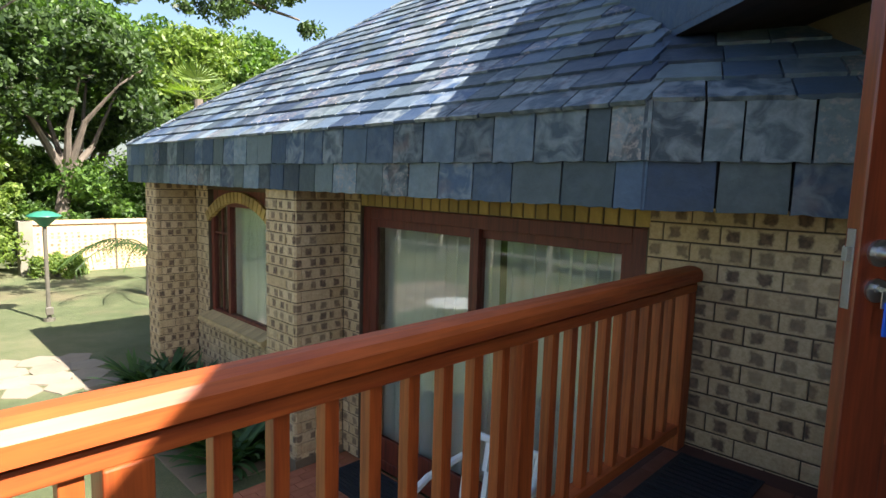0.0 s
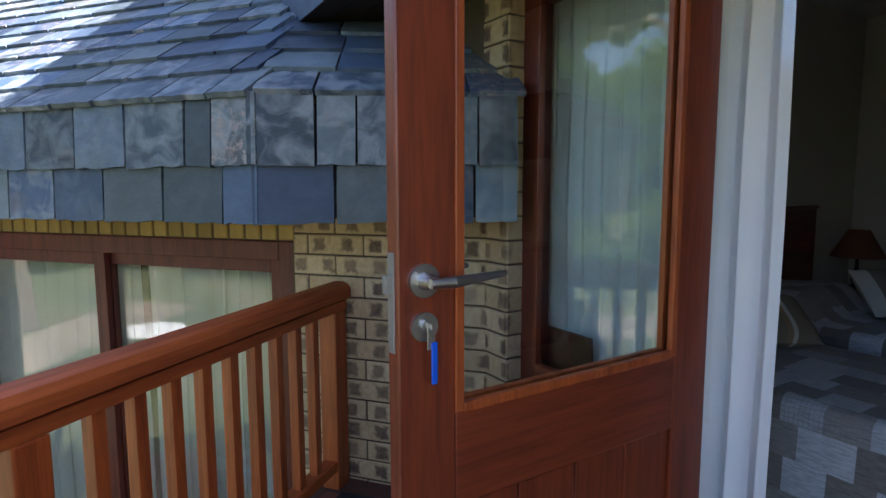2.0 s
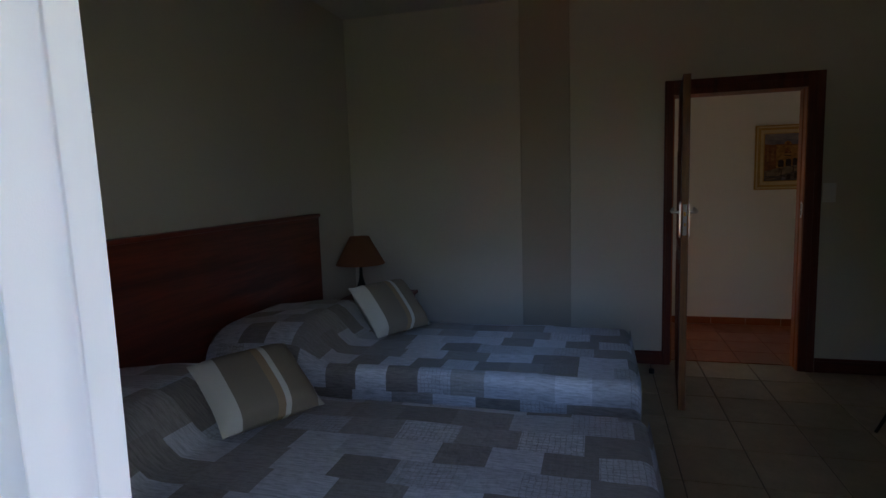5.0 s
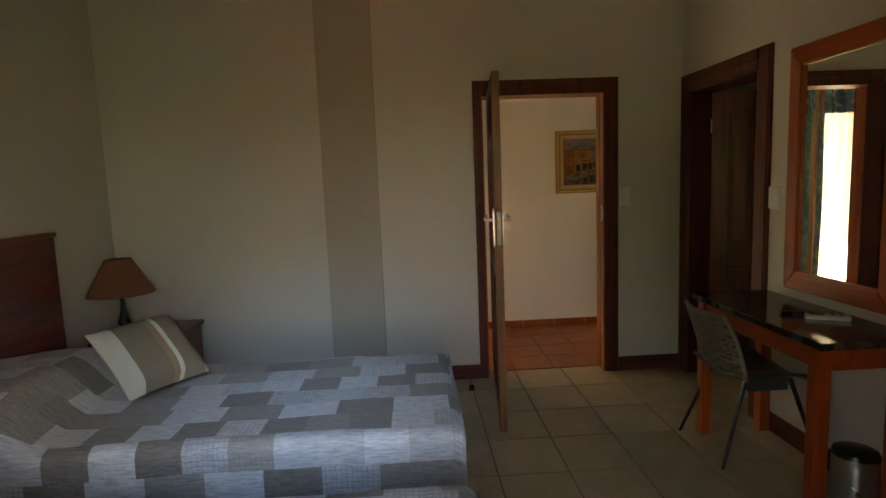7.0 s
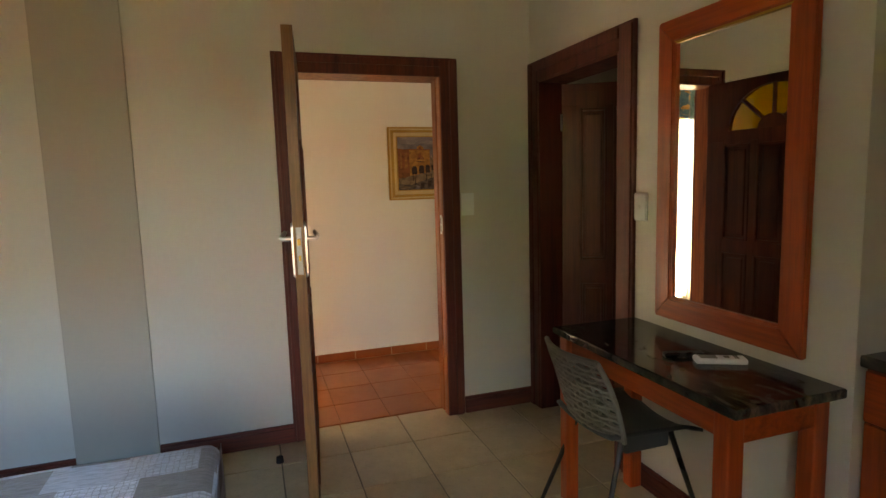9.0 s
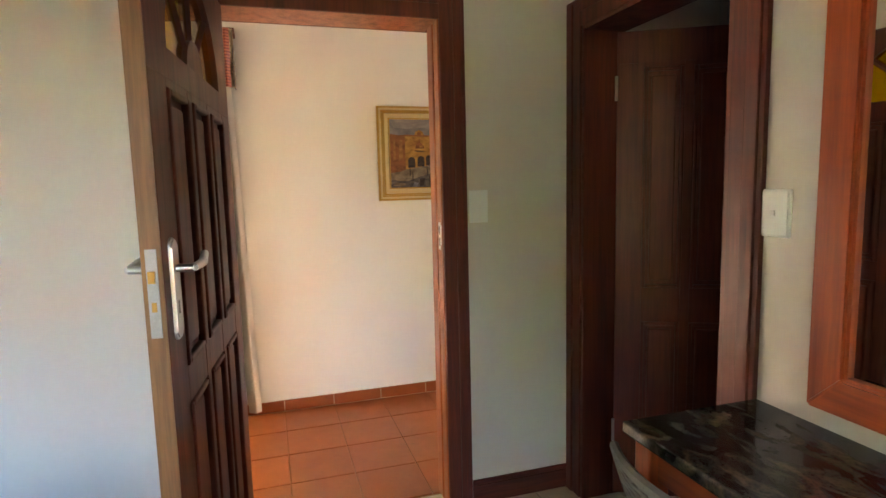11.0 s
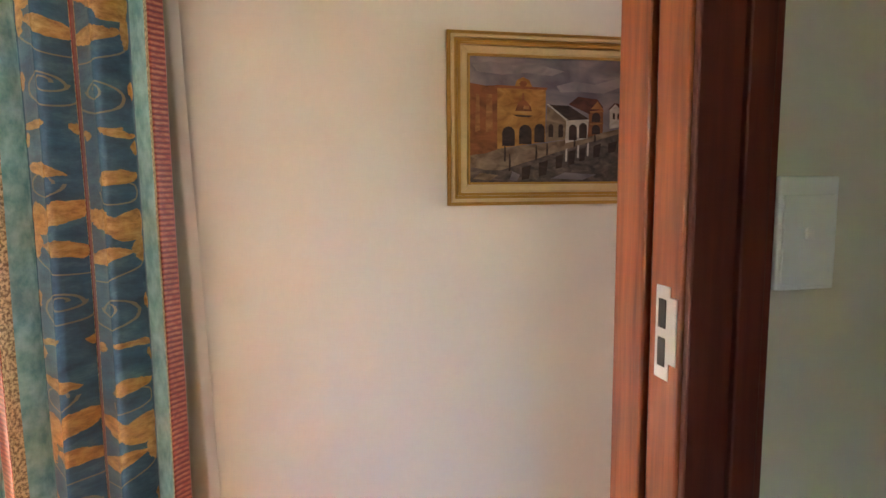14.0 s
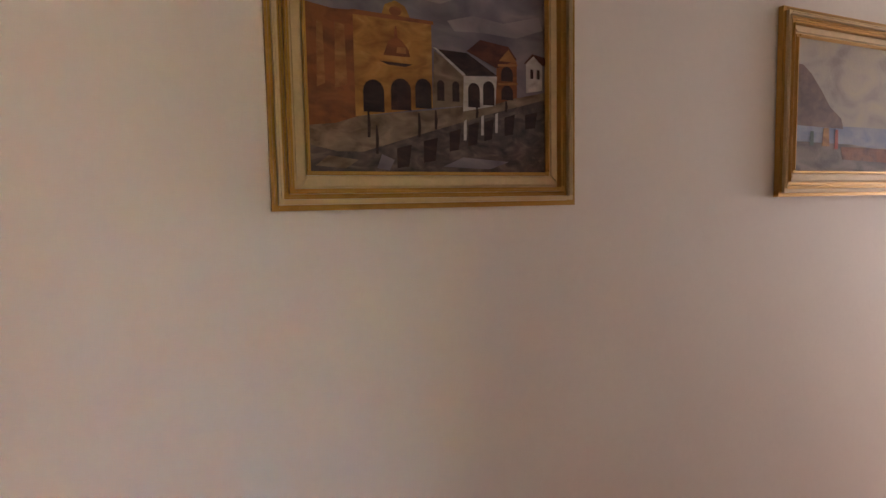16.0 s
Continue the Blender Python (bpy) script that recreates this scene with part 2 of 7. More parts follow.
def drape_material():
    """Heavy printed curtain: blue-teal ground, gold leaves and scrolls mirrored about a red stripe, teal, tan and red braid between the widths. u runs across the flat cloth in metres."""
    m, n, l, b = nodes("printed_drape")
    uv = coords(n, l, (1, 1, 1), "UV")
    sep = n.new("ShaderNodeSeparateXYZ")
    l.new(uv, sep.inputs[0])
    u, v = sep.outputs[0], sep.outputs[1]
    mth = functools.partial(math_node, n, l)
    cu = mth("SUBTRACT", mth("FRACT", mth("DIVIDE", u, 0.46)), 0.5)
    au = mth("MULTIPLY", mth("ABSOLUTE", cu), 0.46)
    lean = mth("MULTIPLY", mth("SIGN", cu), 0.012)
    cv = mth("MULTIPLY", mth("SUBTRACT", mth("FRACT", mth("ADD", mth("DIVIDE", mth("SUBTRACT", mth("ADD", v, lean), 1.007), 0.645), 0.5)), 0.5), 0.645)
    wv = mth("SUBTRACT", noise_tex(n, l, uv, 34, 3), 0.5)
    ground = ramp(n, l, noise_tex(n, l, uv, 16, 5, 0.7), [(0.3, (0.020, 0.065, 0.135)), (0.52, (0.045, 0.135, 0.235)), (0.75, (0.11, 0.27, 0.36))])
    gold = ramp(n, l, noise_tex(n, l, uv, 45, 5, 0.7), [(0.30, (0.26, 0.115, 0.03)), (0.5, (0.56, 0.30, 0.09)), (0.72, (0.78, 0.52, 0.21))])

    def leaf(x0, y0, rx, ry, tilt):
        a = mth("ADD", mth("SUBTRACT", au, x0), mth("MULTIPLY", wv, 0.018))
        c = mth("ADD", mth("SUBTRACT", cv, y0), mth("MULTIPLY", a, tilt))
        c = mth("ADD", c, mth("MULTIPLY", wv, 0.03))
        e = mth("ADD", mth("POWER", mth("ABSOLUTE", mth("DIVIDE", a, rx)), 1.7), mth("POWER", mth("ABSOLUTE", mth("DIVIDE", c, ry)), 1.7))
        return mth("LESS_THAN", e, 1.0)

    def ring(x0, y0, r, w, wind=0.11):
        a, c = mth("ADD", mth("SUBTRACT", au, x0), mth("MULTIPLY", wv, 0.008)), mth("SUBTRACT", cv, y0)
        rr = mth("SQRT", mth("ADD", mth("MULTIPLY", a, a), mth("MULTIPLY", c, c)))
        rr = mth("ADD", rr, mth("MULTIPLY", mth("ARCTAN2", c, a), r * wind))
        return mth("LESS_THAN", mth("ABSOLUTE", mth("SUBTRACT", rr, r)), w)

    leaves = [leaf(0.100, -0.107, 0.038, 0.012, 0.15), leaf(0.128, -0.150, 0.014, 0.022, 0.4), leaf(0.085, -0.240, 0.044, 0.022, -0.25), leaf(0.055, 0.277, 0.052, 0.034, 0.45), leaf(0.108, 0.262, 0.034, 0.046, -0.4), leaf(0.055, 0.171, 0.052, 0.026, -0.25), leaf(0.122, 0.190, 0.016, 0.046, 0.0), leaf(0.130, 0.022, 0.014, 0.028, 0.3), leaf(0.022, -0.115, 0.010, 0.016, 0.0)]
    scroll = [ring(0.062, 0.0, 0.046, 0.0026), ring(0.058, 0.012, 0.020, 0.0026, 0.16), ring(0.085, -0.280, 0.036, 0.0022, 0.05), ring(0.03, 0.20, 0.105, 0.0022, 0.02)]
    f = functools.reduce(lambda p, q: mth("MAXIMUM", p, q), leaves)
    g = functools.reduce(lambda p, q: mth("MAXIMUM", p, q), scroll)
    col = mix(n, l, mth("MULTIPLY", g, 0.65), ground, (0.40, 0.33, 0.19))
    col = mix(n, l, f, col, gold)
    teal = ramp(n, l, noise_tex(n, l, coords(n, l, (60, 14, 1), "UV"), 1.0, 4), [(0.35, (0.09, 0.26, 0.31)), (0.65, (0.30, 0.53, 0.57))])
    knots = mth("ABSOLUTE", mth("SINE", mth("MULTIPLY", v, 190.0)))
    braid = ramp(n, l, mth("MULTIPLY", knots, noise_tex(n, l, uv, 120, 2)), [(0.12, (0.14, 0.013, 0.008)), (0.32, (0.29, 0.036, 0.016)), (0.6, (0.46, 0.15, 0.06))])
    tan = ramp(n, l, noise_tex(n, l, coords(n, l, (260, 90, 1), "UV"), 1.0, 2), [(0.4, (0.16, 0.10, 0.05)), (0.6, (0.62, 0.48, 0.28))])
    for x0, x1, c in ((0.146, 0.180, teal), (0.180, 0.201, tan), (0.201, 0.23, braid)):
        k = mth("MULTIPLY", mth("GREATER_THAN", au, x0), mth("LESS_THAN", au, x1 + 0.001))
        col = mix(n, l, k, col, c)
    col = mix(n, l, mth("LESS_THAN", au, 0.0165), col, tan)
    col = mix(n, l, mth("LESS_THAN", au, 0.0140), col, (0.24, 0.025, 0.018))
    l.new(col, b.inputs["Base Color"])
    setv(b, Roughness=0.5)
    b.inputs["Sheen Weight"].default_value = 0.2
    bump(n, l, b, noise_tex(n, l, uv, 160, 3), 0.3, 0.003)
    return m


def sheer_material(name, base, through):
    m, n, l, b = nodes(name)
    uv = coords(n, l)
    g = noise_tex(n, l, uv, 3, 3)
    setv(b, Roughness=0.9)
    l.new(ramp(n, l, g, [(0.3, shade(base, 0.93)), (0.7, base)]), b.inputs["Base Color"])
    bump(n, l, b, noise_tex(n, l, uv, 500, 1), 0.15, 0.001)
    t = n.new("ShaderNodeBsdfTranslucent")
    t.inputs[0].default_value = (*base, 1)
    mx = n.new("ShaderNodeMixShader")
    mx.inputs[0].default_value = through
    l.new(b.outputs[0], mx.inputs[1])
    l.new(t.outputs[0], mx.inputs[2])
    l.new(mx.outputs[0], n["Material Output"].inputs[0])
    return m


def glass_material(name, tint=(0.95, 0.98, 0.97)):
    m, n, l, b = nodes(name)
    n.remove(b)
    tr, gl, mx, lw = n.new("ShaderNodeBsdfTransparent"), n.new("ShaderNodeBsdfGlossy"), n.new("ShaderNodeMixShader"), n.new("ShaderNodeLayerWeight")
    tr.inputs[0].default_value = (*tint, 1)
    gl.inputs["Roughness"].default_value = 0.01
    lw.inputs[0].default_value = 0.5
    f = math_node(n, l, "ADD", math_node(n, l, "MULTIPLY", math_node(n, l, "POWER", lw.outputs["Facing"], 5.0), 0.92), 0.08)
    l.new(f, mx.inputs[0])
    l.new(tr.outputs[0], mx.inputs[1])
    l.new(gl.outputs[0], mx.inputs[2])
    l.new(mx.outputs[0], n["Material Output"].inputs[0])
    return m


def leaf_material(name, dark, light):
    m, n, l, b = nodes(name)
    isl = n.new("ShaderNodeNewGeometry").outputs["Random Per Island"]
    big = noise_tex(n, l, coords(n, l), 0.9, 3)
    f = math_node(n, l, "ADD", math_node(n, l, "MULTIPLY", isl, 0.5), math_node(n, l, "MULTIPLY", big, 0.5))
    col = ramp(n, l, f, [(0.25, dark), (0.75, light)])
    l.new(col, b.inputs["Base Color"])
    setv(b, Roughness=0.5)
    t = n.new("ShaderNodeBsdfTranslucent")
    l.new(mix(n, l, 1.0, col, (1.3, 1.5, 0.5), "MULTIPLY"), t.inputs[0])
    mx = n.new("ShaderNodeMixShader")
    mx.inputs[0].default_value = 0.4
    l.new(b.outputs[0], mx.inputs[1])
    l.new(t.outputs[0], mx.inputs[2])
    l.new(mx.outputs[0], n["Material Output"].inputs[0])
    return m


def granite_material():
    m, n, l, b = nodes("granite")
    v = coords(n, l)
    q = n.new("ShaderNodeTexNoise")
    q.inputs["Scale"].default_value, q.inputs["Distortion"].default_value, q.inputs["Detail"].default_value = 7.0, 1.6, 5
    l.new(coords(n, l, (1, 2.4, 1)), q.inputs["Vector"])
    sp = n.new("ShaderNodeTexVoronoi")
    sp.inputs["Scale"].default_value = 130
    l.new(v, sp.inputs["Vector"])
    col = ramp(n, l, q.outputs[0], [(0.35, (0.016, 0.018, 0.016)), (0.52, (0.05, 0.052, 0.042)), (0.66, (0.12, 0.10, 0.07)), (0.75, (0.04, 0.042, 0.036))])
    col = mix(n, l, 0.5, col, ramp(n, l, sp.outputs["Distance"], [(0.1, 0.5), (0.6, 1.3)]), "MULTIPLY")
    l.new(col, b.inputs["Base Color"])
    setv(b, Roughness=0.12)
    return m


def tile_material(name, base, var, rough, relief):
    m, n, l, b = nodes(name)
    v = coords(n, l, (1, 1, 1), rnd=True)
    o = n.new("ShaderNodeObjectInfo").outputs["Random"]
    f = noise_tex(n, l, v, 7, 5, 0.7)
    col = ramp(n, l, f, [(0.3, shade(base, 1 - var)), (0.55, base), (0.75, shade(base, 1 + var))])
    col = mix(n, l, 1.0, col, ramp(n, l, o, [(0, (0.86, 0.84, 0.82)), (1, (1, 1, 1))]), "MULTIPLY")
    spots = ramp(n, l, noise_tex(n, l, v, 55, 3, 0.7), [(0.30, 0.72), (0.42, 1.0)])
    l.new(mix(n, l, 0.6, col, spots, "MULTIPLY"), b.inputs["Base Color"])
    l.new(ramp(n, l, f, [(0.3, rough + 0.12), (0.7, rough)]), b.inputs["Roughness"])
    bump(n, l, b, f, relief, 0.004)
    return m


def lawn_material():
    m, n, l, b = nodes("lawn")
    v = coords(n, l)
    f = noise_tex(n, l, v, 0.6, 5, 0.65)
    g = noise_tex(n, l, v, 90, 3, 0.7)
    col = ramp(n, l, f, [(0.3, (0.065, 0.090, 0.032)), (0.5, (0.112, 0.132, 0.056)), (0.7, (0.19, 0.182, 0.095))])
    col = mix(n, l, 0.7, col, ramp(n, l, g, [(0.3, 0.45), (0.7, 1.25)]), "MULTIPLY")
    bare = ramp(n, l, noise_tex(n, l, v, 0.35, 4), [(0.55, 0.0), (0.68, 0.6)])
    l.new(mix(n, l, bare, col, (0.19, 0.145, 0.085)), b.inputs["Base Color"])
    setv(b, Roughness=0.95)
    bump(n, l, b, g, 0.8, 0.03)
    return m


def painting_material(name, stops_sky, low):
    m, n, l, b = nodes(name)
    v = coords(n, l, (1, 1, 1))
    q = n.new("ShaderNodeTexNoise")
    q.inputs["Scale"].default_value, q.inputs["Distortion"].default_value, q.inputs["Detail"].default_value = low, 0.8, 6
    l.new(coords(n, l, (1, 1, 2.0)), q.inputs["Vector"])
    l.new(ramp(n, l, q.outputs[0], stops_sky), b.inputs["Base Color"])
    setv(b, Roughness=0.6)
    b.inputs["Specular IOR Level"].default_value = 0.25
    bump(n, l, b, noise_tex(n, l, v, 90, 4), 0.35, 0.003)
    return m


BRICK = brick_material()
MORTAR = plain("mortar", (0.095, 0.070, 0.046), 0.95, var=0.3, fine=90, relief=0.5)
# Backing behind the hung slates, painted dark as the shadow in their gaps.
GAPSHADE = plain("gap_shade", (0.022, 0.020, 0.020), 0.9, var=0.2)
SOLDIER = plain("soldier_brick", (0.46, 0.31, 0.10), 0.8, var=0.22, scale=9, rnd=0.35, relief=0.4)
SILLBRICK = plain("sill_brick", (0.55, 0.40, 0.20), 0.75, var=0.22, scale=9, rnd=0.2, relief=0.4)
SLATE = slate_material("slate", 1.0)
ROOFSLATE = slate_material("roof_slate", 1.1)
RAILX = wood("rail_wood", (0.43, 0.095, 0.019), (0.26, 0.036, 0.009), 0, 0.48, 0.0, 0.6)
RAILZ = wood("baluster_wood", (0.40, 0.085, 0.018), (0.22, 0.034, 0.009), 2, 0.4, 0.15, 0.8)
DOORZ = wood("meranti_upright", (0.235, 0.044, 0.015), (0.12, 0.018, 0.008), 2, 0.33, 0.35, 0.7)
DOORX = wood("meranti_level", (0.235, 0.044, 0.015), (0.12, 0.018, 0.008), 0, 0.33, 0.35, 0.7)
DOORY = wood("meranti_cross", (0.235, 0.044, 0.015), (0.12, 0.018, 0.008), 1, 0.33, 0.35, 0.7)
DARKZ = wood("dark_frame_upright", (0.145, 0.023, 0.010), (0.065, 0.010, 0.006), 2, 0.5, 0.05, 0.7)
DARKY = wood("dark_frame_cross", (0.145, 0.023, 0.010), (0.065, 0.010, 0.006), 1, 0.5, 0.05, 0.7)
DARKX = wood("dark_frame_level", (0.145, 0.023, 0.010), (0.065, 0.010, 0.006), 0, 0.5, 0.05, 0.7)
LEAFZ = wood("panel_door_wood", (0.185, 0.034, 0.013), (0.095, 0.015, 0.007), 2, 0.42, 0.06, 0.7)
EDGEZ = wood("door_edge_wood", (0.26, 0.115, 0.030), (0.13, 0.05, 0.014), 2, 0.5, 0.05, 0.9)
JAMBZ = wood("jamb_wood", (0.46, 0.108, 0.020), (0.22, 0.040, 0.009), 2, 0.36, 0.3, 0.9)
MIRRORWOOD = wood("mirror_frame_wood", (0.50, 0.080, 0.013), (0.30, 0.036, 0.008), 2, 0.38, 0.12, 0.5)
MIRRORWOODX = wood("mirror_frame_rail_wood", (0.50, 0.080, 0.013), (0.30, 0.036, 0.008), 0, 0.38, 0.12, 0.5)
# Nearly black base colour, far darker than the wing's soffit boards.
EAVES = wood("near_black_boards", (0.020, 0.009, 0.006), (0.010, 0.005, 0.004), 1, 0.6, 0.0, 0.7)
HEADBOARD = wood("headboard_wood", (0.22, 0.036, 0.014), (0.11, 0.016, 0.008), 0, 0.35, 0.3, 0.5)
CREAM = plain("cream_plaster", (0.67, 0.622, 0.545), 0.5, var=0.035, scale=1.1, fine=45, relief=0.12)
# Darker than the cream wall: the band's weaker light is put into its colour.
PILASTER = plain("dimmed_beige_plaster", (0.49, 0.44, 0.365), 0.8, var=0.035, scale=1.1, fine=45, relief=0.12)
PASSAGE = plain("pale_peach_plaster", (0.76, 0.72, 0.65), 0.7, var=0.03, scale=1.0, fine=45, relief=0.12)
CEILING = plain("ceiling_paint", (0.68, 0.67, 0.63), 0.85, var=0.03, relief=0.05)
TILE = tile_material("floor_tile_glaze", (0.54, 0.435, 0.28), 0.14, 0.28, 0.12)
TERRA = tile_material("terracotta_glaze", (0.36, 0.092, 0.020), 0.08, 0.3, 0.12)
PATIO = tile_material("patio_terracotta", (0.36, 0.125, 0.065), 0.15, 0.6, 0.3)
GROUT = plain("grout", (0.20, 0.165, 0.12), 0.95, var=0.2, relief=0.2)
GROUTW = plain("pale_grout", (0.30, 0.115, 0.05), 0.95, var=0.15, relief=0.2)
BALCONYGROUT = plain("red_cement", (0.085, 0.036, 0.026), 0.9, var=0.25, relief=0.3)
PALEGROUT = plain("cement_grout", (0.50, 0.36, 0.25), 0.95, var=0.15, relief=0.2)
BALCONY = tile_material("balcony_terracotta", (0.15, 0.05, 0.03), 0.2, 0.5, 0.25)
GLASS = glass_material("glass")
YELLOW = glass_material("yellow_glass", (0.85, 0.62, 0.05))
SHEER = sheer_material("sheer", (0.85, 0.86, 0.86), 0.2)
ROOMSHEER = sheer_material("grey_sheer", (0.62, 0.60, 0.53), 0.2)
PASSHEER = sheer_material("passage_sheer", (0.72, 0.65, 0.55), 0.35)
LINEN = sheer_material("white_linen", (0.90, 0.90, 0.91), 0.12)
DRAPE = drape_material()
QUILT = patchwork_material()
STRIPE = stripe_material()
STEEL = plain("brushed_steel", (0.54, 0.54, 0.54), 0.34, 1.0, 0.08, 10, 220, 0.05)
WORNSTEEL = plain("worn_steel", (0.34, 0.33, 0.31), 0.5, 0.7, 0.2, 14, 160, 0.1)
BRASS = plain("gilt", (0.48, 0.27, 0.055), 0.36, 0.5, 0.15, 12, 120, 0.15)
GILTPALE = plain("pale_gilt", (0.66, 0.51, 0.27), 0.5, 0.1, 0.12, 12, 120, 0.15)
BLACK = plain("black_plastic", (0.012, 0.012, 0.013), 0.3, var=0.2, relief=0.05)
RUBBER = plain("black_rubber", (0.013, 0.014, 0.018), 0.85, var=0.3, fine=140, relief=0.6)
WHITEPL = plain("white_plastic", (0.80, 0.81, 0.80), 0.35, var=0.03, relief=0.05)
BLUEPL = plain("blue_plastic", (0.01, 0.10, 0.62), 0.35, var=0.05, relief=0.0)
GREY = plain("grey_chair_plastic", (0.055, 0.058, 0.055), 0.5, var=0.1, fine=120, relief=0.2)
GREYBACK = plain("grey_chair_back_plastic", (0.20, 0.19, 0.155), 0.55, var=0.12, fine=120, relief=0.2)
GRANITE = granite_material()
LAWN = lawn_material()
PAVING = plain("crazy_paving", (0.27, 0.225, 0.17), 0.9, var=0.2, scale=4, rnd=0.25, relief=0.4)
EARTH = plain("bare_earth", (0.17, 0.125, 0.08), 0.95, var=0.3, scale=2, relief=0.6)
BARK = plain("bark", (0.13, 0.105, 0.085), 0.95, var=0.4, scale=5, fine=30, relief=0.9, stretch=(1, 1, 0.3))
FOLIAGE = leaf_material("foliage", (0.030, 0.070, 0.014), (0.12, 0.21, 0.035))
FOLIAGE_DARK = leaf_material("dark_foliage", (0.020, 0.040, 0.013), (0.07, 0.12, 0.028))
FOLIAGE_LIGHT = leaf_material("light_foliage", (0.06, 0.11, 0.02), (0.20, 0.27, 0.05))
STRAP = leaf_material("strap_leaves", (0.022, 0.06, 0.018), (0.07, 0.14, 0.045))
SHADE = sheer_material("lamp_shade_cloth", (0.36, 0.15, 0.08), 0.25)
FENCEPAINT = plain("weathered_fence_paint", (0.34, 0.33, 0.30), 0.8, var=0.25, scale=5)
GREEN_LAMP = plain("green_enamel", (0.03, 0.17, 0.11), 0.35, var=0.1)
POST = plain("painted_post", (0.10, 0.09, 0.07), 0.5, var=0.2)
BOARD = wood("brown_board", (0.10, 0.04, 0.022), (0.05, 0.018, 0.012), 2, 0.4, 0.2)
SCREEN = plain("dark_screen", (0.006, 0.006, 0.007), 0.12, var=0.05, relief=0.0)
MIRROR, _n, _l, _b = nodes("mirror_glass")
setv(_b, Metallic=1.0, Roughness=0.015)
_b.inputs["Base Color"].default_value = (0.86, 0.88, 0.86, 1)
RED_LED, _n, _l, _b = nodes("standby_light")
_b.inputs["Emission Color"].default_value, _b.inputs["Emission Strength"].default_value = (1, 0.05, 0.03, 1), 2.0


# ---- mesh helpers ----
def box(bm, x0, x1, y0, y1, z0, z1, bev=0.0):
    r = bmesh.ops.create_cube(bm, size=1.0, matrix=Matrix.LocRotScale(((x0 + x1) / 2, (y0 + y1) / 2, (z0 + z1) / 2), None, (abs(x1 - x0), abs(y1 - y0), abs(z1 - z0))))
    if bev:
        ed = {e for v in r["verts"] for e in v.link_edges}
        bmesh.ops.bevel(bm, geom=list(ed), offset=bev, segments=2, profile=0.5, affect="EDGES")
    return bm


def boxes(*args, bev=0.0):
    bm = bmesh.new()
    for a in args:
        box(bm, *a, bev=bev)
    return bm


def rod(bm, a, b, r0, r1=None, seg=10):
    a, b = Vector(a), Vector(b)
    m = Matrix.Translation((a + b) / 2) @ (b - a).to_track_quat("Z", "Y").to_matrix().to_4x4()
    bmesh.ops.create_cone(bm, cap_ends=True, segments=seg, radius1=r0, radius2=r0 if r1 is None else r1, depth=(b - a).length, matrix=m)
    return bm


def lathe(bm, profile, seg=20, centre=(0, 0, 0)):
    rings = []
    for r, z in profile:
        rings.append([bm.verts.new((centre[0] + r * math.cos(2 * math.pi * i / seg), centre[1] + r * math.sin(2 * math.pi * i / seg), centre[2] + z)) for i in range(seg)])
    for p, q in zip(rings, rings[1:]):
        for i in range(seg):
            bm.faces.new((p[i], p[(i + 1) % seg], q[(i + 1) % seg], q[i]))
    return bm


def prism(bm, pts, axis, a, b):
    """Extrude a closed outline along an axis from a to b. pts are the other two coordinates in order."""
    def at(p, t):
        c = list(p)
        c.insert(axis, t)
        return bm.verts.new(c)
    lo, hi = [at(p, a) for p in pts], [at(p, b) for p in pts]
    bm.faces.new(lo)
    bm.faces.new(hi[::-1])
    for i in range(len(pts)):
        j = (i + 1) % len(pts)
        bm.faces.new((lo[j], lo[i], hi[i], hi[j]))
    return bm


def finish(name, bm, mat, smooth=False):
    bmesh.ops.recalc_face_normals(bm, faces=bm.faces)
    me = bpy.data.meshes.new(name)
    bm.to_mesh(me)
    bm.free()
    me.materials.append(mat)
    if smooth:
        me.shade_smooth()
        me.set_sharp_from_angle(angle=radians(40))
    return me


def part(name, bm, mat, parent=None, label="", m=None, smooth=False):
    ob = new(name, finish(name, bm, mat, smooth))
    ob.parent = parent
    if m is not None:
        ob.matrix_basis = m
    return tagged(ob, label)


def shared(name, me, parent, m):
    ob = new(name, me)
    ob.parent = parent
    ob.matrix_basis = m
    return ob


def thing(name, label, category, m=ID, group="", kind=""):
    ob = new(name)
    ob.matrix_basis = m
    return tagged(ob, label, category, group, kind)


def struct(name, bm, mat, label, category, m=ID, smooth=False):
    ob = part(name, bm, mat, None, "", m, smooth)
    return tagged(ob, label, category, "", "structure")


def grid_mesh(name, pts, uvs, mat, thick=0.0):
    """A sheet from a grid of places, with cloth coordinates."""
    nu, nv = len(pts), len(pts[0])
    bm = bmesh.new()
    uvl = bm.loops.layers.uv.new("UVMap")
    vs = [[bm.verts.new(p) for p in row] for row in pts]
    for i in range(nu - 1):
        for j in range(nv - 1):
            f = bm.faces.new((vs[i][j], vs[i + 1][j], vs[i + 1][j + 1], vs[i][j + 1]))
            for lp, (a, b) in zip(f.loops, ((i, j), (i + 1, j), (i + 1, j + 1), (i, j + 1))):
                lp[uvl].uv = uvs[a][b]
    me = bpy.data.meshes.new(name)
    bm.to_mesh(me)
    bm.free()
    me.materials.append(mat)
    me.shade_smooth()
    return me


